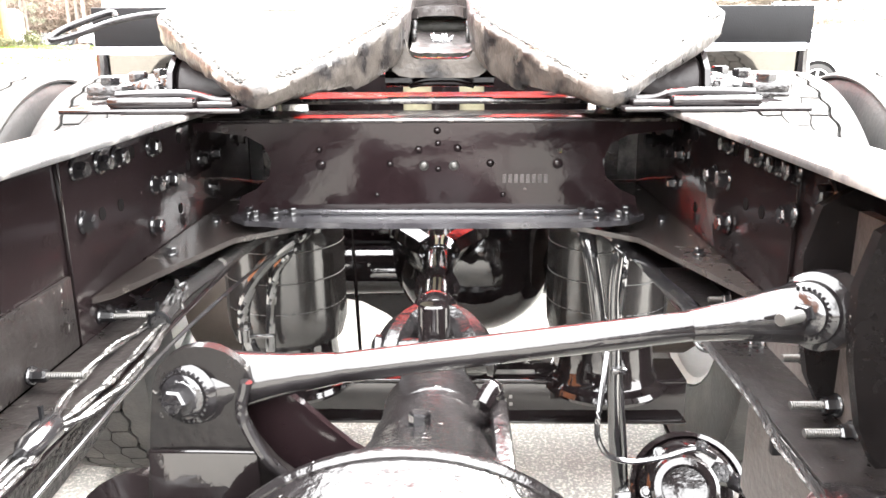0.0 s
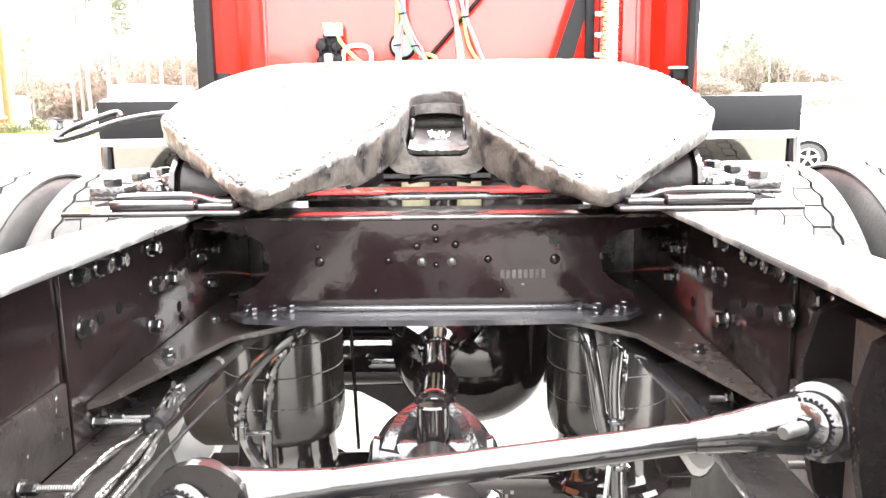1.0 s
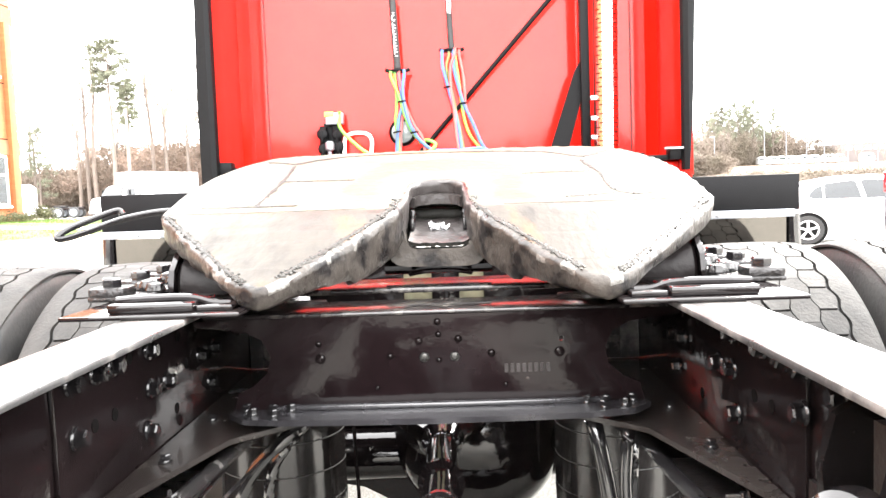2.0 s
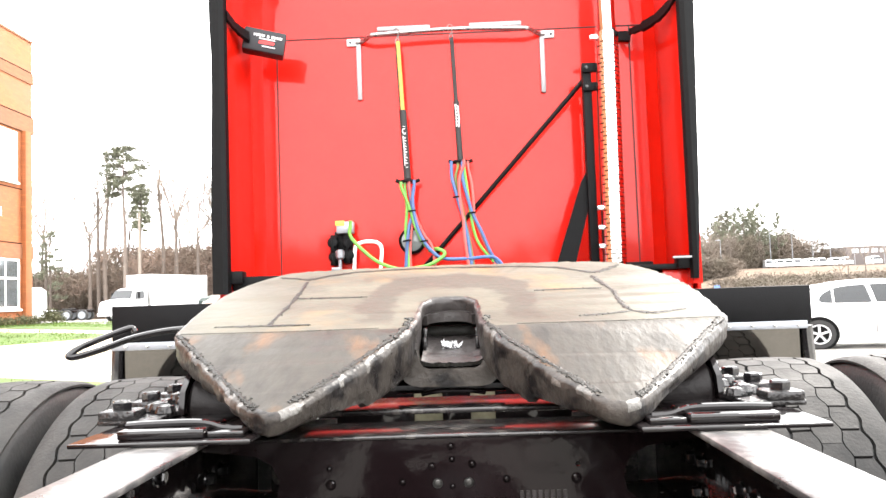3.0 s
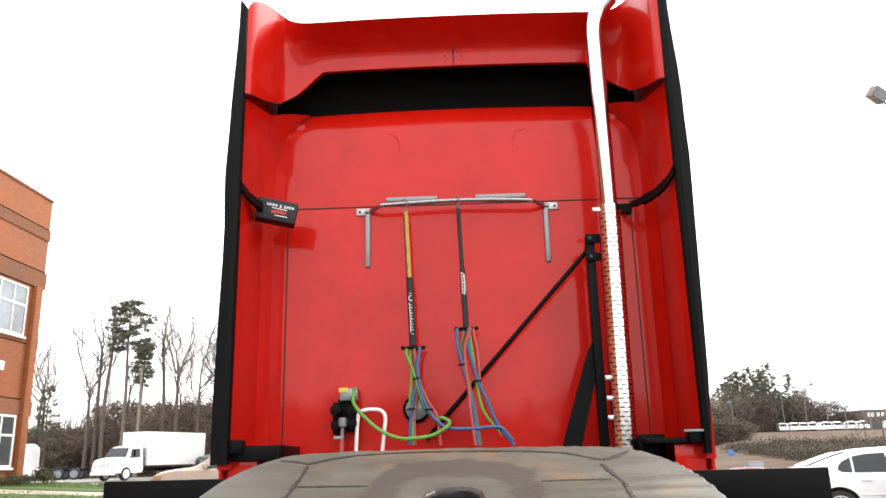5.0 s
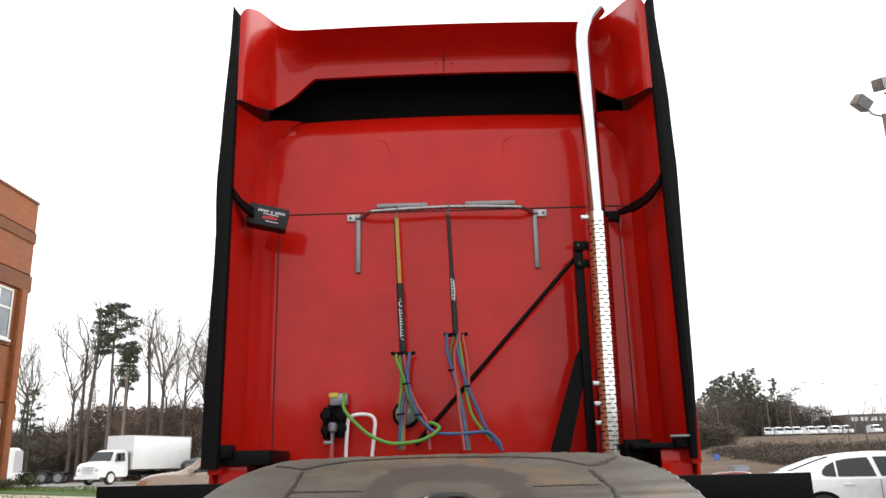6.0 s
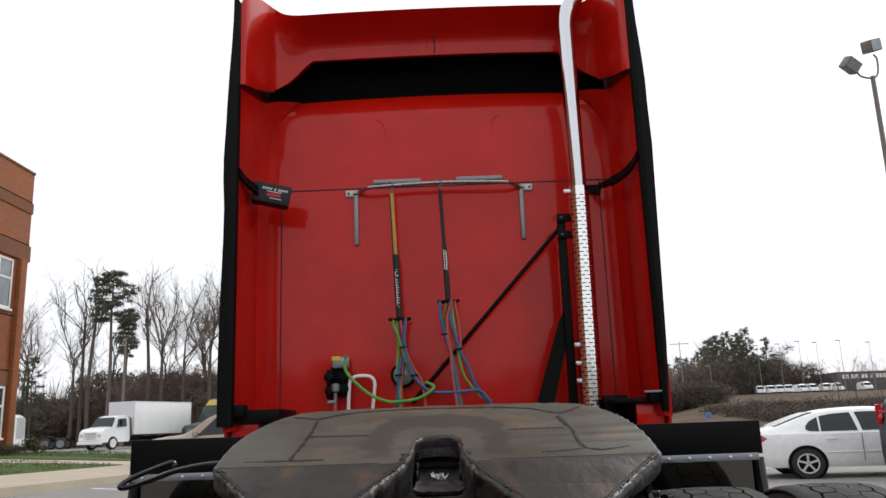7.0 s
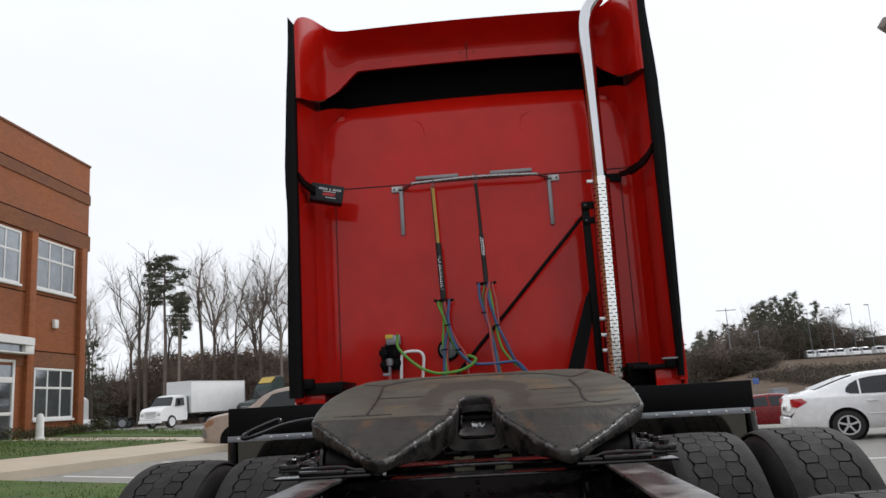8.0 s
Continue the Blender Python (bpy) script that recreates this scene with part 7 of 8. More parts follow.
def window(y0, y1, z0, z1, cols=3, share=0.61):
    bar = z0 + (z1 - z0) * share
    w = new("window")
    w.parent = office
    bm = bmesh.new()
    t = 0.07
    x0, x1 = BX - 0.06, BX + 0.035
    box(bm, x0, x1, y0, y1, z0, z0 + t, 0.004)
    box(bm, x0, x1, y0, y1, z1 - t, z1, 0.004)
    box(bm, x0, x1, y0, y0 + t, z0 + t, z1 - t, 0.004)
    box(bm, x0, x1, y1 - t, y1, z0 + t, z1 - t, 0.004)
    for c in range(1, cols):
        y = y0 + (y1 - y0) * c / cols
        box(bm, x0, x1 - 0.008, y - 0.028, y + 0.028, z0 + t, z1 - t, 0.003)
    box(bm, x0, x1 - 0.006, y0 + t, y1 - t, bar - 0.035, bar + 0.035, 0.003)
    part("window_frame", bm, M["frame"], w)
    bm = bmesh.new()
    box(bm, BX - 0.02, BX + 0.09, y0 - 0.05, y1 + 0.05, z0 - 0.07, z0, 0.006)
    part("window_sill", bm, M["frame"], w)
    for c in range(cols):
        for za, zb_ in ((z0, bar), (bar, z1)):
            bm = bmesh.new()
            box(bm, BX + 0.004, BX + 0.010, y0 + (y1 - y0) * c / cols, y0 + (y1 - y0) * (c + 1) / cols, za, zb_)
            part("pane", bm, M["glass"], w)


for y0 in (22.25, 19.25, 16.25, 13.25):
    window(y0, y0 + 2.2, 5.20, 6.80)
    if abs(y0 - 19.25) > 0.1:
        window(y0 + 0.12, y0 + 2.32, 1.22, 2.78)
for y in (21.85, 24.75, 18.85, 15.85, 12.85):
    bm = bmesh.new()
    box(bm, BX - 0.1, BX + 0.14, y - 0.02, y + 0.30, BZ, 6.9, 0.008)
    part("pilaster", bm, M["brick"], office)
canopy = new("canopy")
canopy.parent = office
bm = bmesh.new()
plate(bm, [(BX - 0.1, 18.2), (BX + 0.34, 18.2), (BX + 0.42, 18.5), (BX + 0.46, 20.0), (BX + 0.42, 21.5), (BX + 0.34, 21.85), (BX - 0.1, 21.85)], 0.22, m=pose(0, 0, 3.38), bevel=0.008)
part("fascia", bm, M["frame"], canopy)
bm = bmesh.new()
for y in (18.25, 21.36):
    box(bm, BX - 0.08, BX + 0.36, y, y + 0.44, 3.12, 3.376, 0.01)
box(bm, BX - 0.08, BX + 0.36, 18.7, 21.35, 3.12, 3.16, 0.005)
part("soffit_rail", bm, M["frame"], canopy)
bm = bmesh.new()
box(bm, BX - 0.05, BX + 0.26, 18.7, 21.35, 3.17, 3.37)
part("dark_slot", bm, M["glass"], canopy)
door = new("glass_door")
door.parent = office
bm = bmesh.new()
for y in (19.2, 20.25, 21.3):
    box(bm, BX - 0.05, BX + 0.05, y, y + 0.10, 0.55, 2.95, 0.004)
for z, dz in ((0.55, 0.10), (1.38, 0.09), (2.30, 0.16), (2.88, 0.08)):
    box(bm, BX - 0.05, BX + 0.045, 19.2, 21.4, z, z + dz, 0.004)
part("door_frame", bm, M["frame"], door)
bm = bmesh.new()
box(bm, BX + 0.005, BX + 0.012, 19.2, 21.4, 0.55, 2.95)
part("pane", bm, M["glass"], door)
bm = bmesh.new()
box(bm, BX, BX + 0.10, 23.28, 23.50, 4.05, 4.32, 0.01)
part("wall_lamp", bm, M["frame"], office)
bol = thing("bollard", "whitish painted bollard with a tapered top beside the path", "bollard", m=pose(-12.3, 20.0, gz(-12.3, 20.0) + 0.145))
bm = bmesh.new()
lathe(bm, [(0.13, 0), (0.125, 0.05), (0.105, 0.07), (0.095, 0.58), (0.065, 0.66), (0.02, 0.68)], seg=20)
part("post", bm, M["line"], bol)


# ---- plants ----
def tuft(bm, c, r, n, size, mat=0, slim=0.35):
    for _ in range(n):
        d = Vector((random.gauss(0, 1), random.gauss(0, 1), random.gauss(0, 0.8)))
        d = d.normalized() * r * random.random() ** 0.5
        p = c + d
        a = Vector((random.uniform(-1, 1), random.uniform(-1, 1), random.uniform(-0.6, 1))).normalized() * size * random.uniform(0.6, 1.4)
        b = a.cross(Vector((random.uniform(-1, 1), random.uniform(-1, 1), random.uniform(-1, 1)))).normalized() * size * slim
        f = bm.faces.new((bm.verts.new(p - b), bm.verts.new(p + a), bm.verts.new(p + b)))
        f.material_index = mat


def limb(bm, p, d, r, ln, depth, spread, seg=4):
    """Tapered limb of a bare tree, branching on."""
    pts = [p]
    q, dd = p.copy(), d.copy()
    n = 3
    for k in range(n):
        dd = (dd + Vector((random.gauss(0, 0.20), random.gauss(0, 0.20), random.gauss(0.06, 0.10)))).normalized()
        q = q + dd * ln / n
        pts.append(q.copy())
    tube(bm, pts, r, seg=seg if r > 0.03 else 3, smooth=False, r_end=r * 0.55)
    if depth == 0:
        return
    kids = random.randint(2, 3) + (1 if depth > 2 else 0)
    for k in range(kids):
        i = random.randint(1, n)
        e = (dd + Vector((random.gauss(0, spread), random.gauss(0, spread), random.gauss(0.10, 0.25)))).normalized()
        limb(bm, pts[i], e, r * random.uniform(0.42, 0.62), ln * random.uniform(0.55, 0.78), depth - 1, spread, seg)


def bare_tree(h, seed, slender=False):
    random.seed(seed)
    bm = bmesh.new()
    th = h * (random.uniform(0.72, 0.82) if slender else random.uniform(0.50, 0.62))
    bend = [(0, 0, -0.3), (random.uniform(-0.25, 0.25), 0, th * 0.5), (random.uniform(-0.4, 0.4), random.uniform(-0.2, 0.2), th)]
    tube(bm, bend, 0.0135 * h, seg=7, r_end=0.0075 * h)
    trunk = mesh_of("bare_trunk", bm, M["bark"])
    bm = bmesh.new()
    for k in range(6):
        z0 = th * random.uniform(0.70, 1.0)
        a = random.uniform(0, 6.28)
        up = 2.2 if k < 3 else random.uniform(0.8, 1.6)
        if k < 2:
            z0 = th
        q = Vector(bend[1]).lerp(Vector(bend[2]), max(0.0, z0 / th * 2 - 1))
        limb(bm, q, Vector((math.cos(a) * 0.7, math.sin(a) * 0.7, up)).normalized(), 0.0062 * h if k < 2 else 0.0045 * h, h * random.uniform(0.20, 0.31) * (0.6 if slender else 1), 3 if slender else 4, 0.46)
    crown = mesh_of("bare_crown", bm, M["twig"])
    return trunk, crown


def pine_tree(h, seed, bare=0.55, wide=0.16, umbrella=False):
    random.seed(seed)
    bm = bmesh.new()
    tube(bm, [(0, 0, -0.3), (0.1, 0, h * 0.4), (-0.05, 0.05, h * 0.75), (0, 0, h * 0.97)], 0.014 * h, seg=7, r_end=0.003 * h)
    trunk = mesh_of("pine_trunk", bm, M["bark"])
    bm = bmesh.new()
    z = h * bare
    while z < h:
        t = (z - h * bare) / (h * (1 - bare))
        shape = math.sqrt(max(0.02, 1 - ((t - 0.30) / 0.74) ** 2)) if umbrella else (1.0 - 0.72 * t) * (0.6 + 0.4 * min(1, t * 4))
        reach = h * wide * shape * random.uniform(0.55, 1.08)
        a = random.uniform(0, 6.28)
        layer = h * 0.034
        zz = round(z / layer) * layer if umbrella else z
        e = Vector((math.cos(a) * reach, math.sin(a) * reach, zz + reach * random.uniform(-0.06, 0.16) if umbrella else z + reach * random.uniform(0.0, 0.35)))
        tube(bm, [(0, 0, z), e * 0.6 + Vector((0, 0, z)) * 0.4, e], 0.0028 * h, seg=3, smooth=False, r_end=0.001 * h, mat=1)
        for q in (0.5, 0.75, 1.0):
            if random.random() < 0.85:
                tuft(bm, Vector((0, 0, z)).lerp(e, q), h * (0.021 if umbrella else 0.034) * random.uniform(0.6, 1.3), 42 if umbrella else 46, h * (0.011 if umbrella else 0.015))
        z += h * (1 - bare) * (random.uniform(0.010, 0.018) if umbrella else random.uniform(0.014, 0.034))
    tuft(bm, Vector((0, 0, h * 0.98)), h * 0.03, 60, h * 0.012)
    crown = mesh_of("pine_crown", bm, [M["pine"], M["bark"]])
    return trunk, crown


BARE = [bare_tree(17.5, 21), bare_tree(16.0, 34), bare_tree(18.5, 47), bare_tree(13.5, 58), bare_tree(16.8, 63, True), bare_tree(15.0, 71, True)]
PINES = [pine_tree(16.5, 8, 0.70, 0.145, True), pine_tree(13.2, 12, 0.66, 0.085, True), pine_tree(9.5, 9, 0.22, 0.26), pine_tree(11.0, 14, 0.3, 0.24)]


def plant(kind, x, y, scale, turn, label, cat, group):
    t = thing(cat.replace(" ", "_"), label, cat, group, m=pose(x, y, gz(x, y), 0, 0, turn) @ Matrix.Scale(scale, 4))
    shared("trunk", kind[0], t, Matrix())
    shared("crown", kind[1], t, Matrix())


random.seed(77)
for x, y, k, sc in ((-43.8, 81, 0, 0.88), (-41.0, 88, 3, 0.9), (-38.7, 80, 1, 0.95), (-37.8, 80, 4, 0.98), (-37.0, 80, 4, 1.05), (-35.6, 82, 5, 0.8), (-31.1, 80, 4, 1.03), (-29.7, 80, 2, 0.98), (-27.5, 80, 0, 0.92), (-26.4, 84, 1, 1.0), (-24.8, 80, 2, 0.92), (-23.2, 82, 0, 0.98), (-20.6, 83, 2, 0.94), (-18.5, 81, 3, 1.1), (-16.2, 84, 1, 1.05), (-14.0, 86, 0, 0.95), (-47.0, 86, 2, 0.8), (-11.0, 85, 2, 0.9), (-28.4, 90, 5, 1.0), (-33.5, 92, 3, 1.15)):
    plant(BARE[k], x, y, sc, random.uniform(0, 360), "tall leafless grey-brown tree at the edge of the woods", "bare tree", "bare trees behind the lot")
plant(PINES[0], -33.1, 75.5, 1.02, 40, "tall pine with a dark green crown on a bare trunk", "pine tree", "pines behind the lot")
plant(PINES[1], -31.9, 76.6, 1.0, 200, "thinner pine behind the tall one", "pine tree", "pines behind the lot")
plant(PINES[2], -41.0, 76.5, 0.92, 90, "bushy dark evergreen beside the woods", "pine tree", "pines behind the lot")
for k in range(64):
    x = 28 + k * 0.45 + random.uniform(-0.8, 0.8)
    y = 143 + random.uniform(-3, 14)
    pl = PINES[2 + k % 2] if random.random() < 0.72 else BARE[k % 4]
    sc = (0.70 + 0.30 * S((x - 38) / 16)) * random.uniform(0.82, 1.14)
    bare = pl in BARE
    plant(pl, x, y, sc * (0.66 if bare else 1.0), random.uniform(0, 360), "leafless tree on the hill" if bare else "dark evergreen tree on the hill", "bare tree" if bare else "pine tree", "trees on the hill")

for k in range(22):
    u = (k + random.random()) / 22
    x, y = 28 + u * 27, 110 + u * 44
    bare = k % 3 != 1
    plant(BARE[k % 4] if bare else PINES[2 + k % 2], x, y, (0.40 + 0.16 * u) * random.uniform(0.85, 1.15) * (0.85 if bare else 1.1), random.uniform(0, 360), "leafless tree on the hill" if bare else "dark evergreen tree on the hill", "bare tree" if bare else "pine tree", "trees on the hill")

for x, y, sc in ((33.5, 70, 0.26), (36.5, 73, 0.30), (40.5, 76, 0.27), (31.0, 66, 0.20), (44.0, 80, 0.28)):
    plant(BARE[int(x) % 4], x, y, sc, random.uniform(0, 360), "small leafless sapling on the grassy bank", "bare tree", "saplings on the bank")

# dense winter woods behind the single trees
random.seed(31)
bm = bmesh.new()
for k in range(1500):
    x = random.uniform(-70, -2)
    y = random.uniform(84, 104)
    h = random.uniform(4.5, 8.5) * (1 - 0.25 * S((-x - 45) / 20))
    z = gz(x, y)
    tube(bm, [(x, y, z - 0.2), (x + random.gauss(0, 0.3), y, z + h * 0.6), (x + random.gauss(0, 0.6), y, z + h)], random.uniform(0.04, 0.10), seg=3, smooth=False, r_end=0.015)
for k in range(2900):
    x = random.uniform(-72, -1)
    y = random.uniform(80, 108)
    tuft(bm, Vector((x, y, gz(x, y) + random.uniform(0.3, 5.0 + 2.4 * S((x + 44) / 6) * (1 - S((x + 24) / 6))))), random.uniform(0.9, 1.9), 84, 0.62, mat=1, slim=0.055)
for k in range(3400):
    x = random.uniform(-74, -1)
    y = random.uniform(90, 104)
    top = 4.6 + 3.0 * S((x + 47) / 5) * (1 - S((x + 29) / 6)) + 0.9 * noise.noise(Vector((x * 0.5, 2.0, 0))) + 0.7 * noise.noise(Vector((x * 0.16, 7.0, 0)))
    tuft(bm, Vector((x, y, gz(x, y) + top * random.random() ** 0.8)), random.uniform(0.6, 1.1), 44, 0.42, mat=2 if random.random() < 0.45 else 1, slim=0.22)
woods = part("woods", bm, [M["bark"], M["woods"], M["evergreen"]], None)
tagged(woods, "dense brown leafless winter woods behind the lot", "woods", kind="stuff")
bm = bmesh.new()
for k in range(900):
    x = random.uniform(24, 68) if k < 720 else random.uniform(60, 130)
    y = random.uniform(142, 165)
    tuft(bm, Vector((x, y, gz(x, y) + random.uniform(0.2, 4.6 if x < 66 else 2.2))), random.uniform(1.2, 2.4), 70, 1.1, mat=0, slim=0.05)
for k in range(2600):
    u = random.random()
    x, y = 27 + u * 41, 112 + u * 44 + random.uniform(0, 12)
    hh = (3.4 + 4.4 * u) * (0.75 + 1.0 * noise.noise(Vector((x * 0.35, y * 0.2, 0))))
    tuft(bm, Vector((x, y, gz(x, y) + random.uniform(0.2, max(1.0, hh)))), random.uniform(0.8, 1.5), 76, 0.62, mat=0, slim=0.055)
for k in range(110):
    u = random.random()
    x, y = 27 + u * 41, 111 + u * 44 + random.uniform(0, 12)
    h = random.uniform(4, 8) * (0.7 + 0.4 * u)
    tube(bm, [(x, y, gz(x, y) - 0.3), (x + random.gauss(0, 0.3), y, gz(x, y) + h * 0.6), (x + random.gauss(0, 0.7), y, gz(x, y) + h)], 0.10, seg=3, smooth=False, r_end=0.02)
for k in range(900):
    u = random.random()
    x, y = 24.5 + u * 9.5 + random.gauss(0, 0.5), random.uniform(99, 113)
    tuft(bm, Vector((x, y, gz(x, y) + random.uniform(0.2, 4.2 - 2.6 * u))), random.uniform(0.6, 1.2), 64, 0.5, mat=0, slim=0.07)
for k in range(1500):
    u = random.random()
    x = 25 + u * 24
    y = random.uniform(64, 84) + 3 * noise.noise(Vector((x * 0.3, 5.0, 0)))
    tuft(bm, Vector((x, y, gz(x, y) + random.uniform(0.05, 0.5))), random.uniform(0.4, 0.9), 36, 0.36, mat=0, slim=0.08)
tagged(part("hill_brush", bm, [M["brush"]], None), "low brown brush and scrub on the hill", "brush", kind="stuff")
# unseen woods added behind the camera, to darken what the glossy paint mirrors
bm = bmesh.new()
for k in range(1500):
    x = random.uniform(-130, 130)
    y = random.uniform(-72, -54)
    hh = 5.2 + 3.0 * noise.noise(Vector((x * 0.07, 4.0, 0))) + 2.2 * noise.noise(Vector((x * 0.31, 9.0, 0)))
    tuft(bm, Vector((x, y, gz(x, y) + random.uniform(0.2, max(1.5, hh)))), random.uniform(1.2, 2.0), 60, 0.75, mat=1, slim=0.16)
for k in range(420):
    x = random.uniform(-130, 130)
    y = random.uniform(-72, -54)
    h = random.uniform(6, 10.5)
    tube(bm, [(x, y, gz(x, y) - 0.2), (x + random.gauss(0, 0.3), y, gz(x, y) + h * 0.6), (x + random.gauss(0, 0.6), y, gz(x, y) + h)], random.uniform(0.06, 0.14), seg=3, smooth=False, r_end=0.02)
tagged(part("woods", bm, [M["bark"], M["woods"]], None), "brown leafless woods, unseen, added behind the camera for the paint to mirror", "woods", kind="stuff")
for k in range(6):
    hx, hy = -13.55, 21.0 + 0.72 * k
    shr = thing("shrub", "low clipped dark green shrub along the office wall", "shrub", "shrubs at the wall foot", m=pose(hx, hy, gz(hx, hy) + 0.1))
    bm = bmesh.new()
    for j in range(16):
        tuft(bm, Vector((random.uniform(-0.22, 0.22), random.uniform(-0.34, 0.34), random.uniform(0.08, 0.26))), 0.16, 40, 0.055)
    part("leaves", bm, M["shrub"], shr)
shr = thing("shrub", "low reddish green shrub at the corner of the office", "shrub", m=pose(-13.4, 25.3, gz(-13.4, 25.3) + 0.1))
bm = bmesh.new()
for k in range(16):
    tuft(bm, Vector((random.uniform(-0.28, 0.28), random.uniform(-0.32, 0.32), random.uniform(0.12, 0.42))), 0.20, 44, 0.07)
part("leaves", bm, M["shrub"], shr)


# ---- vehicles ----
def wheel_set(parent, spots, r, w, rim_mat="wheel_alloy"):
    for x, y in spots:
        wh = new("wheel")
        wh.parent = parent
        wh.matrix_basis = pose(x, y, r)
        b = bmesh.new()
        lathe(b, [(r * 0.66, -w / 2), (r * 0.94, -w / 2), (r, -w * 0.32), (r, w * 0.32), (r * 0.94, w / 2), (r * 0.66, w / 2)], pose(0, 0, 0, 90), seg=28, cap=False)
        part("tyre", b, M["car_tyre"], wh)
        b = bmesh.new()
        for s in (-1, 1):
            lathe(b, [(r * 0.64, 0), (r * 0.66, 0.015), (r * 0.58, 0.012), (r * 0.56, -0.02), (r * 0.15, -0.015), (r * 0.12, 0.012), (0.01, 0.014)], toward((0, s * w * 0.46, 0), (0, s, 0)), seg=24, cap=False)
            for k in range(5):
                a = 2 * math.pi * k / 5
                box(b, -r * 0.07, r * 0.07, s * w * 0.44 - 0.008, s * w * 0.44 + 0.016, r * 0.1, r * 0.62, 0.004, m=pose(0, 0, 0, 0, math.degrees(a), 0))
        part("rim", b, M[rim_mat], wh)


def car_body(b, side, width, tuck, mat=0, n=13):
    """Body from a side outline (x, z) across the width, with tumblehome above the belt."""
    belt, top = tuck
    W = width / 2
    zmax = max(z for _, z in side)
    prev = None
    for k in range(n):
        t = -1 + 2 * k / (n - 1)
        row = []
        for x, z in side:
            inn = 0.16 * max(0, (z - belt) / (zmax - belt)) ** 1.1 if z > belt else 0.04 * max(0, (0.35 - z) / 0.35)
            crown = 1 - 0.03 * abs(t) ** 3
            xr = x if abs(x) < 1.75 or width > 1.95 else math.copysign(1.75 + (abs(x) - 1.75) * (1 - 0.46 * t * t), x)
            row.append(b.verts.new((xr, t * (W - inn * (abs(t) ** 2)), z * crown if z > belt else z)))
        if prev:
            for i in range(len(side)):
                j = (i + 1) % len(side)
                f = b.faces.new((prev[i], prev[j], row[j], row[i]))
                f.material_index = mat
        else:
            b.faces.new(row)
        prev = row
    b.faces.new(prev)


# stations along the car: x, top of the body, half width at the belt, half width of the top
SEDAN = [(-2.29, 0.66, 0.60, 0.50), (-2.275, 0.84, 0.70, 0.60), (-2.22, 0.955, 0.775, 0.66), (-2.05, 1.010, 0.825, 0.70), (-1.78, 1.085, 0.850, 0.67), (-1.52, 1.190, 0.860, 0.62), (-1.20, 1.310, 0.862, 0.580), (-0.88, 1.390, 0.862, 0.565),
         (-0.50, 1.425, 0.862, 0.570), (-0.05, 1.440, 0.862, 0.575), (0.30, 1.415, 0.862, 0.575), (0.62, 1.325, 0.862, 0.590), (1.02, 1.110, 0.860, 0.640), (1.28, 0.990, 0.855, 0.700), (1.65, 0.930, 0.845, 0.690), (2.02, 0.845, 0.800, 0.640), (2.22, 0.720, 0.700, 0.560), (2.29, 0.560, 0.600, 0.480)]
UTILITY = [(-2.29, 0.72, 0.70, 0.62), (-2.275, 1.05, 0.78, 0.66), (-2.20, 1.40, 0.83, 0.68), (-2.02, 1.63, 0.86, 0.66), (-1.70, 1.70, 0.88, 0.65), (-1.0, 1.735, 0.885, 0.65), (-0.3, 1.745, 0.885, 0.65), (0.20, 1.715, 0.885, 0.65), (0.60, 1.58, 0.885, 0.66), (1.00, 1.28, 0.88, 0.70),
           (1.20, 1.155, 0.88, 0.73), (1.70, 1.09, 0.87, 0.72), (2.08, 1.00, 0.83, 0.68), (2.24, 0.84, 0.74, 0.60), (2.29, 0.62, 0.64, 0.52)]


def car_shape(table, belt):
    """Returns the section of a car body at x, as points from the sill to the middle of the top."""
    xs = [q[0] for q in table]

    def at(x):
        i = max(0, min(len(xs) - 2, sum(1 for v in xs if v <= x) - 1))
        a, b, c, d = (table[max(0, min(len(xs) - 1, i + k))] for k in (-1, 0, 1, 2))
        t = (x - b[0]) / (c[0] - b[0])
        vals = []
        for k in (1, 2, 3):
            m0 = (c[k] - a[k]) / max(1e-6, c[0] - a[0]) * (c[0] - b[0])
            m1 = (d[k] - b[k]) / max(1e-6, d[0] - b[0]) * (c[0] - b[0])
            vals.append((2 * t ** 3 - 3 * t * t + 1) * b[k] + (t ** 3 - 2 * t * t + t) * m0 + (-2 * t ** 3 + 3 * t * t) * c[k] + (t ** 3 - t * t) * m1)
        top, hw, wt = vals
        sh = min(belt, top - 0.05)
        low = 0.23 + 0.10 * max(0.0, (abs(x) - 1.9) / 0.4)
        mid = low + (sh - low) * 0.55
        roof = top - 0.045 * min(1.0, (top - sh) / 0.3 + 0.25)
        return [(hw - 0.055, low), (hw - 0.015, low + 0.07), (hw - 0.004, low + 0.22), (hw, mid), (hw - 0.006, sh - 0.10), (hw - 0.022, sh - 0.012), (hw - 0.045, sh + 0.004), ((hw + wt) / 2 - 0.010, (sh + roof) / 2 + 0.012), (wt + 0.012, roof - 0.012), (wt - 0.03, roof + 0.018), (wt * 0.55, top - 0.006), (0.0, top + 0.006)]
    return at


def side_point(at, s, x, t, lift):
    """Point on the side of the greenhouse, t of the way from belt to roof."""
    (y0, z0), (y1, z1), (y2, z2) = at(x)[6:9]
    y, z = (y0 + (y1 - y0) * t * 2, z0 + (z1 - z0) * t * 2) if t < 0.5 else (y1 + (y2 - y1) * (t * 2 - 1), z1 + (z2 - z1) * (t * 2 - 1))
    return Vector((x, s * (y + lift), z + lift * 0.4))


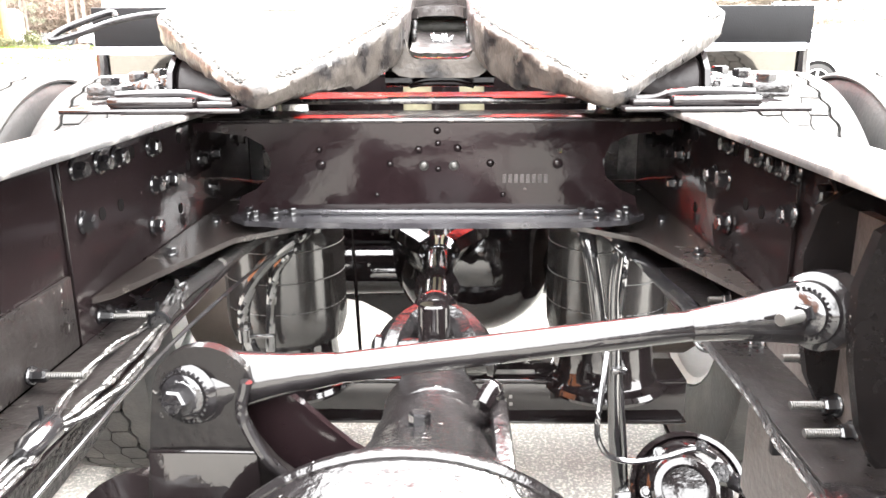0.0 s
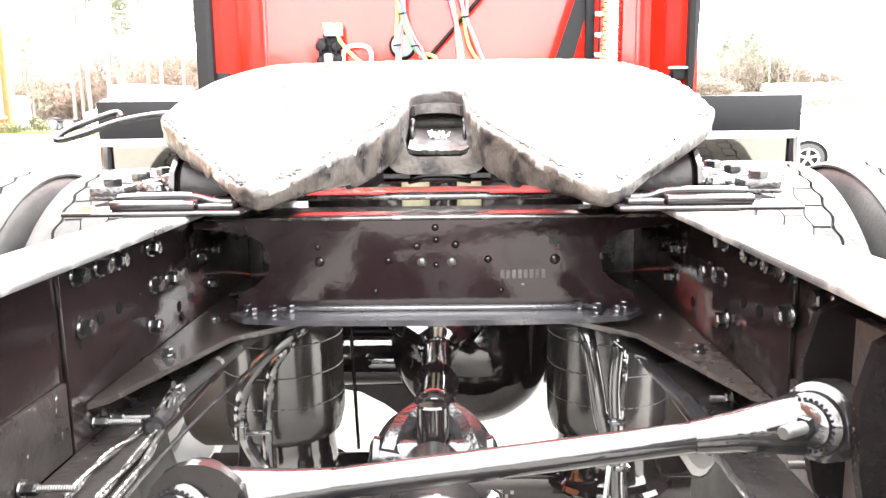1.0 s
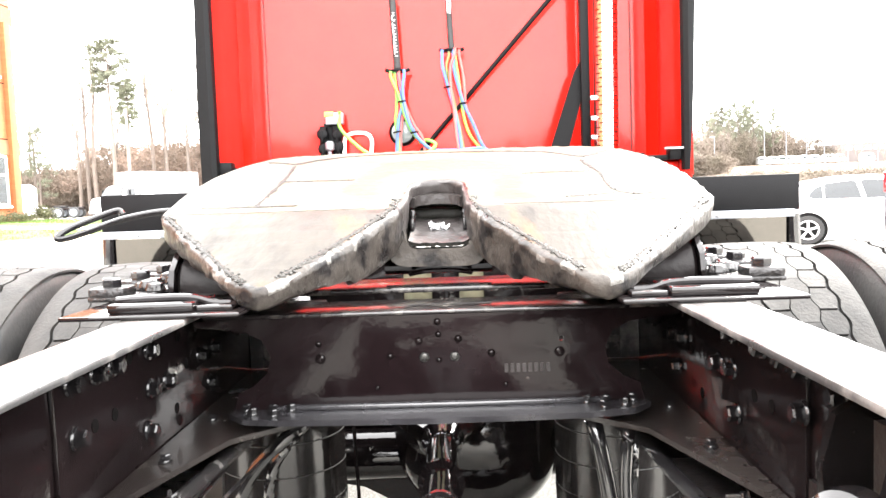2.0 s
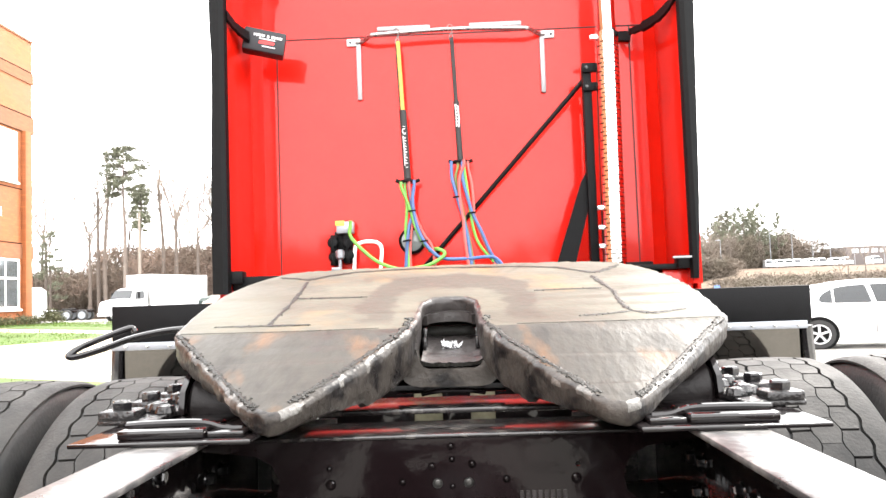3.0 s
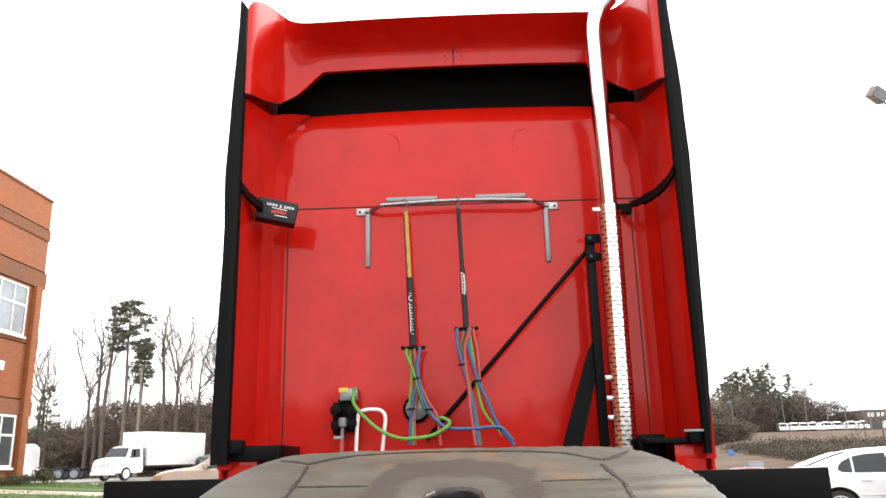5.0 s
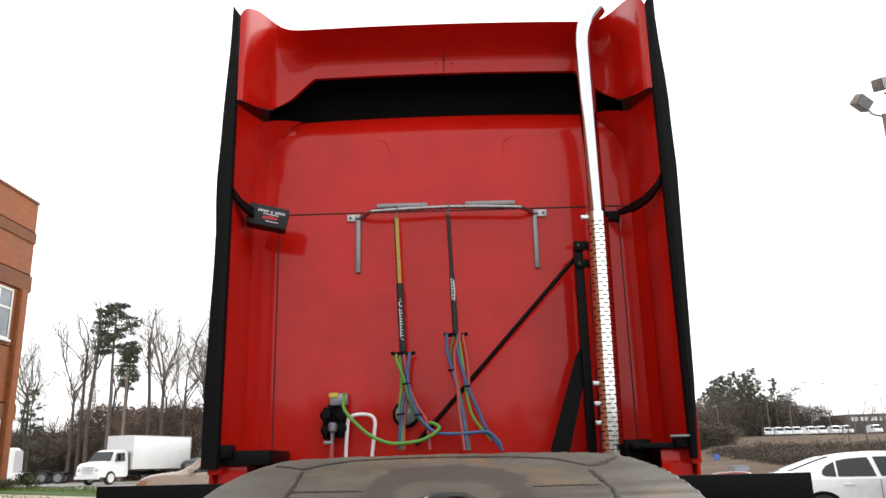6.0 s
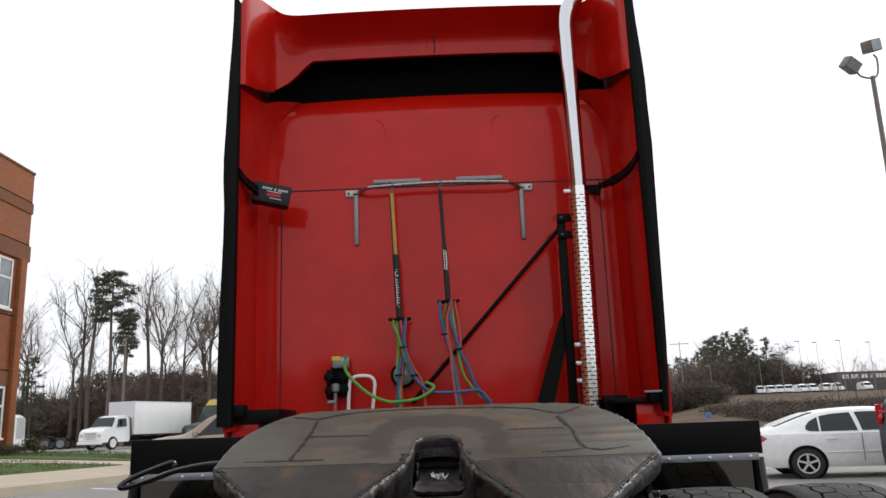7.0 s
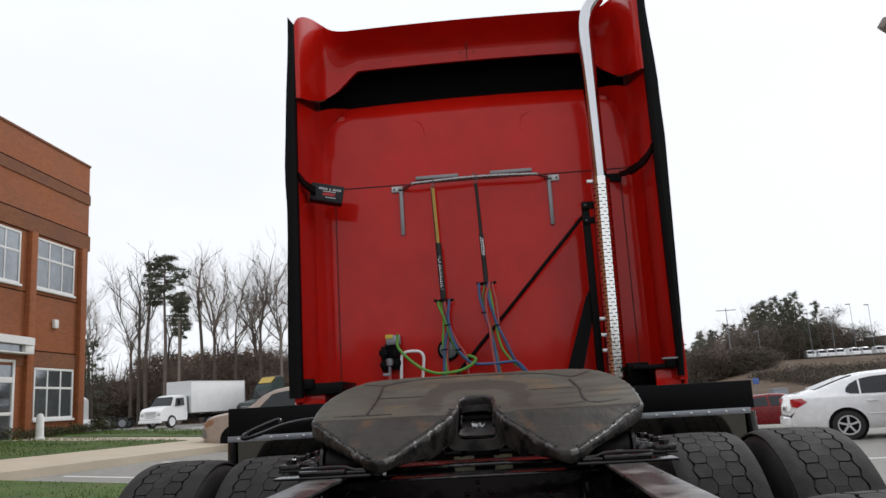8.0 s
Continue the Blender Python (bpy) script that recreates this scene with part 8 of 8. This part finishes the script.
def flank_point(at, s, x, z, lift):
    """Point on the flank at a height."""
    sec = at(x)
    y = next((y0 + (y1 - y0) * (z - z0) / (z1 - z0) for (y0, z0), (y1, z1) in zip(sec, sec[1:]) if z0 <= z <= z1), sec[4][0])
    return Vector((x - lift * 0.8, s * (y + lift), z))


def patch(b, outline, put, inward):
    """Panel that follows a curved body: rings from the outline to its middle, and a rim turned in."""
    n = len(outline)
    dense = [((1 - q) * outline[i][0] + q * outline[(i + 1) % n][0], (1 - q) * outline[i][1] + q * outline[(i + 1) % n][1]) for i in range(n) for q in (0, 0.25, 0.5, 0.75)]
    cx, cz = sum(p[0] for p in dense) / len(dense), sum(p[1] for p in dense) / len(dense)
    rings = [[b.verts.new(put(x, z) + inward) for x, z in dense]]
    for f in (1.0, 0.75, 0.5, 0.25):
        rings.append([b.verts.new(put(cx + (x - cx) * f, cz + (z - cz) * f)) for x, z in dense])
    for a, c in zip(rings, rings[1:]):
        for i in range(len(dense)):
            j = (i + 1) % len(dense)
            b.faces.new((a[i], a[j], c[j], c[i]))
    b.faces.new(rings[-1])


def slab(b, pts, inward):
    lo = [b.verts.new(p) for p in pts]
    hi = [b.verts.new(p + inward) for p in pts]
    b.faces.new(lo)
    b.faces.new(hi)
    for i in range(len(lo)):
        b.faces.new((lo[i], lo[(i + 1) % len(lo)], hi[(i + 1) % len(lo)], hi[i]))


def sedan(m, paint, label, cat="car", suv=False):
    c = thing("car", label, cat, "parked cars", m=m)
    table, belt = (UTILITY, 1.06) if suv else (SEDAN, 0.925)
    at = car_shape(table, belt)
    rw = 0.36 if suv else 0.312
    xr, xf = -1.30, 1.33
    b = bmesh.new()
    prev = None
    for k in range(69):
        x = -2.29 + 4.58 * k / 68
        half_sec = at(x)
        row = [b.verts.new((x, y, z)) for y, z in half_sec] + [b.verts.new((x, -y, z)) for y, z in reversed(half_sec[:-1])]
        if prev:
            for i in range(len(row)):
                b.faces.new((prev[i], prev[(i + 1) % len(row)], row[(i + 1) % len(row)], row[i]))
        else:
            b.faces.new(row)
        prev = row
    b.faces.new(prev)
    part("body", b, M[paint], c, angle=42)
    inn = 0.03
    for s in (-1, 1):
        if suv:
            panes = [[(-2.00, 0.10), (-1.36, 0.10), (-1.36, 0.86), (-1.88, 0.84)], [(-1.28, 0.08), (-0.30, 0.08), (-0.30, 0.88), (-1.28, 0.88)], [(-0.22, 0.08), (0.86, 0.08), (0.42, 0.86), (-0.22, 0.88)]]
        else:
            panes = [[(-1.26, 0.22), (-1.20, 0.10), (-1.02, 0.06), (-1.00, 0.82), (-1.16, 0.66), (-1.24, 0.42)], [(-0.985, 0.06), (-0.33, 0.05), (-0.40, 0.88), (-0.72, 0.88), (-0.96, 0.84)], [(-0.25, 0.05), (0.90, 0.08), (0.66, 0.62), (0.42, 0.82), (0.20, 0.88), (-0.31, 0.88)]]
        for pn in panes:
            b = bmesh.new()
            patch(b, pn, lambda x, t: side_point(at, s, x, t, 0.008), Vector((0, -s * inn, 0)))
            part("side_window", b, M["car_glass"], c)
        b = bmesh.new()
        lamp_out = [(-2.275, 0.90), (-2.27, 0.74), (-2.17, 0.715), (-1.98, 0.83), (-2.08, 0.915)] if not suv else [(-2.27, 1.40), (-2.275, 1.06), (-2.16, 1.04), (-2.12, 1.30), (-2.14, 1.42)]
        patch(b, lamp_out, lambda x, z: flank_point(at, s, x, z, 0.010), Vector((0.06, -s * 0.08, 0)))
        part("tail_lamp", b, M["tail_red"], c)
        b = bmesh.new()
        up = 0.14 if suv else 0
        patch(b, [(2.262, 0.60 + up), (2.255, 0.72 + up), (2.10, 0.79 + up), (1.92, 0.79 + up), (1.95, 0.66 + up), (2.12, 0.60 + up)], lambda x, z: flank_point(at, s, x, z, 0.010), Vector((-0.06, -s * 0.08, 0)))
        part("headlamp", b, M["amber" if suv else "head"], c)
        for x in (-0.82, 0.18):
            b = bmesh.new()
            y = at(x)[4][0]
            box(b, x - 0.10, x + 0.10, s * (y + 0.010) - 0.014, s * (y + 0.010) + 0.014, belt - 0.135, belt - 0.108, 0.007)
            part("door_handle", b, M[paint], c)
        for x in (-0.29, 0.92):
            b = bmesh.new()
            box(b, x - 0.004, x + 0.004, s * 0.855 - 0.02, s * 0.864, 0.34, belt - 0.03)
            part("door_gap", b, M["seam"], c)
        b = bmesh.new()
        box(b, -0.92, 0.95, s * 0.866 - 0.008, s * 0.866 + 0.008, 0.52, 0.545, 0.006)
        part("side_moulding", b, M[paint], c)
        for xw in (xr, xf):
            b = bmesh.new()
            lathe(b, [(rw + 0.040, -0.06), (rw + 0.046, 0.004), (rw + 0.038, 0.006), (rw + 0.034, 0.003), (0.02, 0.003)], toward((xw, s * (at(xw)[3][0] - 0.002), rw + 0.012), (0, s, 0)), seg=36)
            part("wheel_arch", b, M["arch"], c)
        b = bmesh.new()
        box(b, 0.78, 0.90, s * 0.93 - 0.09, s * 0.93 + 0.05, belt + 0.03, belt + 0.16, 0.03)
        part("wing_mirror", b, M[paint], c)
    ends = (("windscreen", (0.46, 0.98), 0.88), ("rear_window", (-1.05, -1.78), 0.86)) if not suv else (("windscreen", (0.42, 1.02), 0.88), ("rear_window", (-2.10, -2.24), 0.8))
    for nm, (x0, x1), f in ends:
        b = bmesh.new()
        pts = []
        for k in range(5):
            x = x0 + (x1 - x0) * k / 4
            pts.append((x, at(x)[9][0] * f, at(x)[10][1] + 0.012))
        slab(b, [Vector(p) for p in pts] + [Vector((x, -y, z)) for x, y, z in reversed(pts)], Vector((0, 0, -0.03)))
        part(nm, b, M["car_glass"], c)
    b = bmesh.new()
    box(b, -2.305, -2.27, -0.16, 0.16, 0.62 if not suv else 0.80, 0.74 if not suv else 0.92, 0.004)
    plate_ = part("number_plate", b, M["head"], c)
    b = bmesh.new()
    box(b, -2.309, -2.304, -0.11, 0.11, 0.66 if not suv else 0.84, 0.70 if not suv else 0.88)
    part("plate_bar", b, M["seam"], plate_)
    b = bmesh.new()
    box(b, -2.335, -2.10, -0.60, 0.60, 0.30, 0.52, 0.05)
    part("bumper", b, M[paint if not suv else "plastic"], c)
    if suv:
        b = bmesh.new()
        plate(b, [(2.0, -0.84), (2.18, -0.80), (2.34, -0.60), (2.38, 0), (2.34, 0.60), (2.18, 0.80), (2.0, 0.84)], 0.20, m=pose(0, 0, 0.46), bevel=0.03)
        part("front_bumper", b, M["dull_alu"], c, "bright metal front bumper")
    wheel_set(c, [(x, y) for x in (xr, xf) for y in (-0.765, 0.765)], rw, 0.21)
    return c


def on(x, y, turn):
    return pose(x, y, gz(x, y), 0, 0, turn)


def rear_at(x, y, turn):
    """Pose that brings the right rear wheel of a car to a place."""
    a = radians(turn)
    ox, oy = -1.30 * math.cos(a) + 0.765 * math.sin(a), -1.30 * math.sin(a) - 0.765 * math.cos(a)
    return on(x - ox, y - oy, turn)


sedan(rear_at(7.21, 16.54, -10) @ Matrix.Diagonal((1.06, 1, 0.965, 1)), "car_white", "white four-door sedan parked on the lot")
sedan(on(10.02, 14.58, 20), "car_dark", "dark charcoal sport utility car parked on the lot", suv=True)
sedan(on(11.3, 33.4, -14), "car_red", "dark red car parked behind the white sedan")
sedan(on(-5.42, 20.3, 178) @ Matrix.Diagonal((1, 1, 0.93, 1)), "car_tan", "pale beige sport utility car with chrome bumper parked beside the pavement", suv=True)


def box_truck(m):
    t = thing("box_truck", "white box truck parked across the lot", "truck", m=m)
    b = bmesh.new()
    box(b, -4.6, 2.05, -1.22, 1.22, 1.05, 3.52, 0.03)
    part("cargo_box", b, M["white"], t)
    b = bmesh.new()
    for x in (-4.6, 2.02):
        box(b, x, x + 0.05, -1.235, 1.235, 1.05, 3.53)
    box(b, -4.6, 2.05, -1.235, 1.235, 3.48, 3.535)
    part("box_trim", b, M["alu"], t)
    b = bmesh.new()
    side = [(2.20, 0.75), (2.20, 2.35), (2.4, 2.50), (3.25, 2.48), (3.55, 2.36), (3.95, 1.70), (4.75, 1.50), (5.0, 1.30), (5.08, 0.72), (4.9, 0.55), (2.3, 0.55)]
    car_body(b, side, 2.1, (1.6, 2.4))
    part("cab", b, M["white"], t)
    for s in (-1, 1):
        b = bmesh.new()
        vs = [(2.55, s * 1.05, 1.66), (3.55, s * 1.05, 1.62), (3.36, s * 0.97, 2.22), (2.55, s * 0.96, 2.26)]
        lo = [b.verts.new(v) for v in vs]
        hi = [b.verts.new((x, y - s * 0.05, z)) for x, y, z in vs]
        b.faces.new(lo)
        b.faces.new(hi)
        for i in range(4):
            b.faces.new((lo[i], lo[(i + 1) % 4], hi[(i + 1) % 4], hi[i]))
        part("side_window", b, M["car_glass"], t)
        b = bmesh.new()
        box(b, 4.9, 5.07, s * 0.82 - 0.15, s * 0.82 + 0.15, 0.95, 1.18, 0.03)
        part("headlamp", b, M["head"], t)
        b = bmesh.new()
        box(b, 3.4, 3.5, s * 1.30 - 0.08, s * 1.30 + 0.08, 1.70, 2.15, 0.02)
        part("mirror", b, M["plastic"], t)
    b = bmesh.new()
    lo = [b.verts.new(v) for v in ((3.62, -0.84, 2.33), (3.62, 0.84, 2.33), (4.02, 0.96, 1.72), (4.02, -0.96, 1.72))]
    hi = [b.verts.new(v.co - Vector((0.06, 0, 0.05))) for v in lo]
    b.faces.new(lo)
    b.faces.new(hi)
    for i in range(4):
        b.faces.new((lo[i], lo[(i + 1) % 4], hi[(i + 1) % 4], hi[i]))
    part("windscreen", b, M["car_glass"], t)
    b = bmesh.new()
    for k in range(5):
        box(b, 5.02, 5.11, -0.52, 0.52, 0.80 + k * 0.11, 0.85 + k * 0.11, 0.01)
    part("grille", b, M["alu"], t)
    b = bmesh.new()
    box(b, 4.95, 5.18, -1.08, 1.08, 0.42, 0.64, 0.03)
    part("bumper", b, M["white"], t)
    b = bmesh.new()
    box(b, -4.4, 4.6, -0.45, 0.45, 0.62, 0.92, 0.01)
    part("chassis", b, M["black"], t)
    b = bmesh.new()
    box(b, -1.0, -0.98, -1.24, -1.232, 1.55, 1.75)
    part("marking", b, M["plastic"], t)
    wheel_set(t, [(x, y) for x in (-2.6, 3.9) for y in (-0.95, 0.95)], 0.48, 0.28, "white")
    return t


box_truck(on(-25.3, 64.0, 250) @ Matrix.Scale(1.02, 4))


def far_tractor(m, paint, label, visor=False):
    t = thing("far_truck", label, "truck", m=m)
    b = bmesh.new()
    if visor:
        side = [(1.1, 0.9), (1.1, 3.62), (1.3, 3.82), (1.75, 3.80), (2.45, 3.12), (2.62, 2.75), (2.9, 1.95), (4.25, 1.62), (4.48, 1.38), (4.55, 0.7), (4.3, 0.5), (1.2, 0.6)]
    else:
        side = [(0.4, 0.9), (0.4, 2.9), (0.7, 3.15), (2.2, 3.1), (2.6, 2.75), (2.85, 1.95), (4.3, 1.65), (4.5, 1.4), (4.55, 0.7), (4.3, 0.5), (0.6, 0.6)]
    car_body(b, side, 2.3, (1.9, 2.9))
    part("cab", b, M[paint], t)
    b = bmesh.new()
    lo = [b.verts.new(v) for v in ((2.64, -0.9, 2.66), (2.64, 0.9, 2.66), (2.93, 1.02, 1.98), (2.93, -1.02, 1.98))]
    hi = [b.verts.new(v.co - Vector((0.08, 0, 0.03))) for v in lo]
    b.faces.new(lo)
    b.faces.new(hi)
    for i in range(4):
        b.faces.new((lo[i], lo[(i + 1) % 4], hi[(i + 1) % 4], hi[i]))
    part("windscreen", b, M["car_glass"], t)
    for s in (-1, 1):
        b = bmesh.new()
        box(b, 1.3, 2.3, s * 1.10 - 0.03, s * 1.10 + 0.03, 1.95, 2.6, 0.01)
        part("side_window", b, M["car_glass"], t)
    if visor:
        b = bmesh.new()
        slab(b, [Vector(v) for v in ((1.90, -0.85, 3.68), (1.90, 0.85, 3.68), (2.40, 0.80, 3.19), (2.40, -0.80, 3.19))], Vector((0.035, 0, 0.035)))
        part("roof_panel", b, M["yellow"], t, "orange-yellow roof panel")
        b = bmesh.new()
        for k in range(5):
            box(b, 4.50, 4.60, -0.5, 0.5, 0.80 + k * 0.12, 0.86 + k * 0.12, 0.01)
        part("grille", b, M["alu"], t)
    b = bmesh.new()
    box(b, -4.0, 4.2, -0.42, 0.42, 0.72, 0.98, 0.02)
    box(b, -2.6, -1.4, -0.5, 0.5, 0.98, 1.12, 0.03)
    part("chassis", b, M["black"], t)
    for s in (-1, 1):
        b = bmesh.new()
        if visor:
            cyl(b, (-0.2, s * 0.85, 0.65), (1.4, s * 0.85, 0.65), 0.3, seg=18, bevel=0.03)
            part("fuel_tank", b, M["alu"], t)
        else:
            box(b, -0.40, 1.6, s * 0.92 - 0.24, s * 0.92 + 0.24, 0.36, 1.02, 0.06)
            part("side_fairing", b, M[paint], t)
    wheel_set(t, [(x, y) for x in (-3.3, -1.95, 3.6) for y in (-0.9, 0.9)], 0.5, 0.4, "white" if visor else "galv")


far_tractor(on(-38.3, 71.0, 190), "white", "white tractor unit with bare black chassis parked far off")
far_tractor(on(-19.0, 68.5, 238), "car_green", "dark green tractor unit with an orange-yellow roof panel", True)


def far_van(m, k):
    v = thing("far_van", "white delivery van parked in a row on the hill", "van", "vans on the hill", m=m)
    b = bmesh.new()
    side = [(-2.4, 0.4), (-2.42, 1.9), (-2.2, 2.1), (0.9, 2.12), (1.25, 1.95), (1.75, 1.25), (2.45, 1.05), (2.55, 0.5), (2.4, 0.35)]
    car_body(b, side, 1.9, (1.2, 2.0), n=5)
    part("body", b, M["car_white"], v)
    for x0, x1, y0, y1 in ((0.5, 1.35, -0.93, -0.87), (0.5, 1.35, 0.87, 0.93), (-2.45, -2.40, -0.6, 0.6)):
        b = bmesh.new()
        box(b, x0, x1, y0, y1, 1.25, 1.75, 0.01)
        part("window", b, M["car_glass"], v)
    b = bmesh.new()
    ws = [b.verts.new(q) for q in ((1.30, -0.78, 1.90), (1.30, 0.78, 1.90), (1.79, 0.82, 1.28), (1.79, -0.82, 1.28))]
    wi = [b.verts.new(q.co - Vector((0.08, 0, 0.05))) for q in ws]
    b.faces.new(ws)
    b.faces.new(wi)
    for i in range(4):
        b.faces.new((ws[i], ws[(i + 1) % 4], wi[(i + 1) % 4], wi[i]))
    part("windscreen", b, M["car_glass"], v)
    wheel_set(v, [(x, y) for x in (-1.5, 1.6) for y in (-0.8, 0.8)], 0.36, 0.22)


for k, x in enumerate((51.8, 53.3, 54.8, 56.3, 58.4, 60.1, 62.4, 64.0, 68.8)):
    far_van(on(x, 136.0 - 0.2 * k, -100 + (k * 37) % 22) @ Matrix.Scale(0.70, 4), k)

# far dealership with a lettered fascia (plain bars)
shop = thing("far_shop", "long low brown shop building with white fascia marks on the hill", "building")
zb = gz(82, 142)
bm = bmesh.new()
box(bm, 68, 110, 142, 152, zb - 2, zb + 3.6, 0.05)
part("wall", bm, M["far_wall"], shop)
x = 69.0
random.seed(3)
while x < 82:
    w = random.uniform(0.4, 0.7)
    bm = bmesh.new()
    box(bm, x, x + w, 141.9, 141.98, zb + 2.4, zb + 3.1)
    part("fascia_mark", bm, M["lettering"], shop)
    x += w + random.choice((0.16, 0.16, 0.16, 0.45))

# ---- poles ----
lp = thing("floodlight_pole", "tall bronze pole with two square floodlights", "street lamp", m=on(11.87, 20.2, 0))
bm = bmesh.new()
cyl(bm, (0, 0, 0), (0, 0, 10.25), 0.085, 0.058, seg=14)
part("pole", bm, M["pole_steel"], lp)
bm = bmesh.new()
tube(bm, [(-0.42, 0, 10.42), (-0.30, 0, 10.26), (0, 0, 10.2), (0.16, 0, 10.34), (0.20, 0, 10.75), (0.12, 0, 10.9)], 0.025, seg=8)
part("arm", bm, M["pole_steel"], lp)
for x, z, a, b_ in ((-0.55, 10.60, 24, 28), (0.10, 11.15, 10, -18)):
    bm = bmesh.new()
    mm = pose(x, 0, z, a, b_, 20)
    box(bm, -0.22, 0.22, -0.16, 0.16, -0.17, 0.17, 0.03, m=mm)
    box(bm, -0.19, 0.19, -0.175, -0.162, -0.14, 0.14, 0.0, m=mm, mat=1)
    part("floodlight", bm, [M["pole_steel"], M["glass"]], lp)
random.seed(8)
for x, y, h in ((-31.4, 75.0, 10.2), (-22.0, 78, 9.5)):
    p = thing("utility_pole", "weathered wooden utility pole", "pole", "poles", m=on(x, y, 0))
    bm = bmesh.new()
    cyl(bm, (0, 0, -0.3), (0, 0, h), 0.16, 0.11, seg=10)
    part("pole", bm, M["pole"], p)
p = thing("utility_pole", "weathered utility pole with a crossarm", "pole", "poles", m=on(31.0, 108, 0))
bm = bmesh.new()
cyl(bm, (0, 0, -0.5), (0, 0, 8.9), 0.07, 0.05, seg=10)
part("pole", bm, M["galv"], p)
bm = bmesh.new()
box(bm, -1.3, 1.3, -0.04, 0.04, 8.5, 8.6, 0.01)
part("crossarm", bm, M["galv"], p)
for k, (x, y, h) in enumerate(((40, 124, 5.0), (50.8, 132, 8.0), (54.8, 133, 8.2), (58.6, 134, 8.6), (62.0, 135, 8.4), (66.0, 135, 8.6), (71.5, 136, 8.2))):
    p = thing("lamp_post", "thin grey lamp post on the hill", "street lamp", "lamp posts on the hill", m=on(x, y, 0))
    bm = bmesh.new()
    cyl(bm, (0, 0, -0.5), (0, 0, h), 0.05, 0.035, seg=8)
    part("pole", bm, M["galv"], p)
    bm = bmesh.new()
    box(bm, -0.7, 0.05, -0.12, 0.12, h - 0.05, h + 0.1, 0.03)
    part("lamp_head", bm, M["galv"], p)
sg_ = thing("road_sign", "small blue sign by the hill road", "sign", m=on(17.3, 55, 0))
bm = bmesh.new()
cyl(bm, (0, 0, -0.2), (0, 0, 1.6), 0.03, seg=8)
part("post", bm, M["galv"], sg_)
bm = bmesh.new()
box(bm, -0.2, 0.2, -0.04, -0.02, 1.12, 1.5, 0.005)
part("panel", bm, M["sign_blue"], sg_)

ub = thing("utility_box", "pale grey metal utility cabinet on the verge", "cabinet", m=on(18.9, 55.5, 15))
bm = bmesh.new()
box(bm, -0.55, 0.55, -0.3, 0.3, -0.1, 0.62, 0.03)
part("case", bm, M["galv"], ub)
bm = bmesh.new()
box(bm, -0.58, 0.58, -0.33, 0.33, 0.62, 0.67, 0.01)
part("cap", bm, M["galv"], ub)
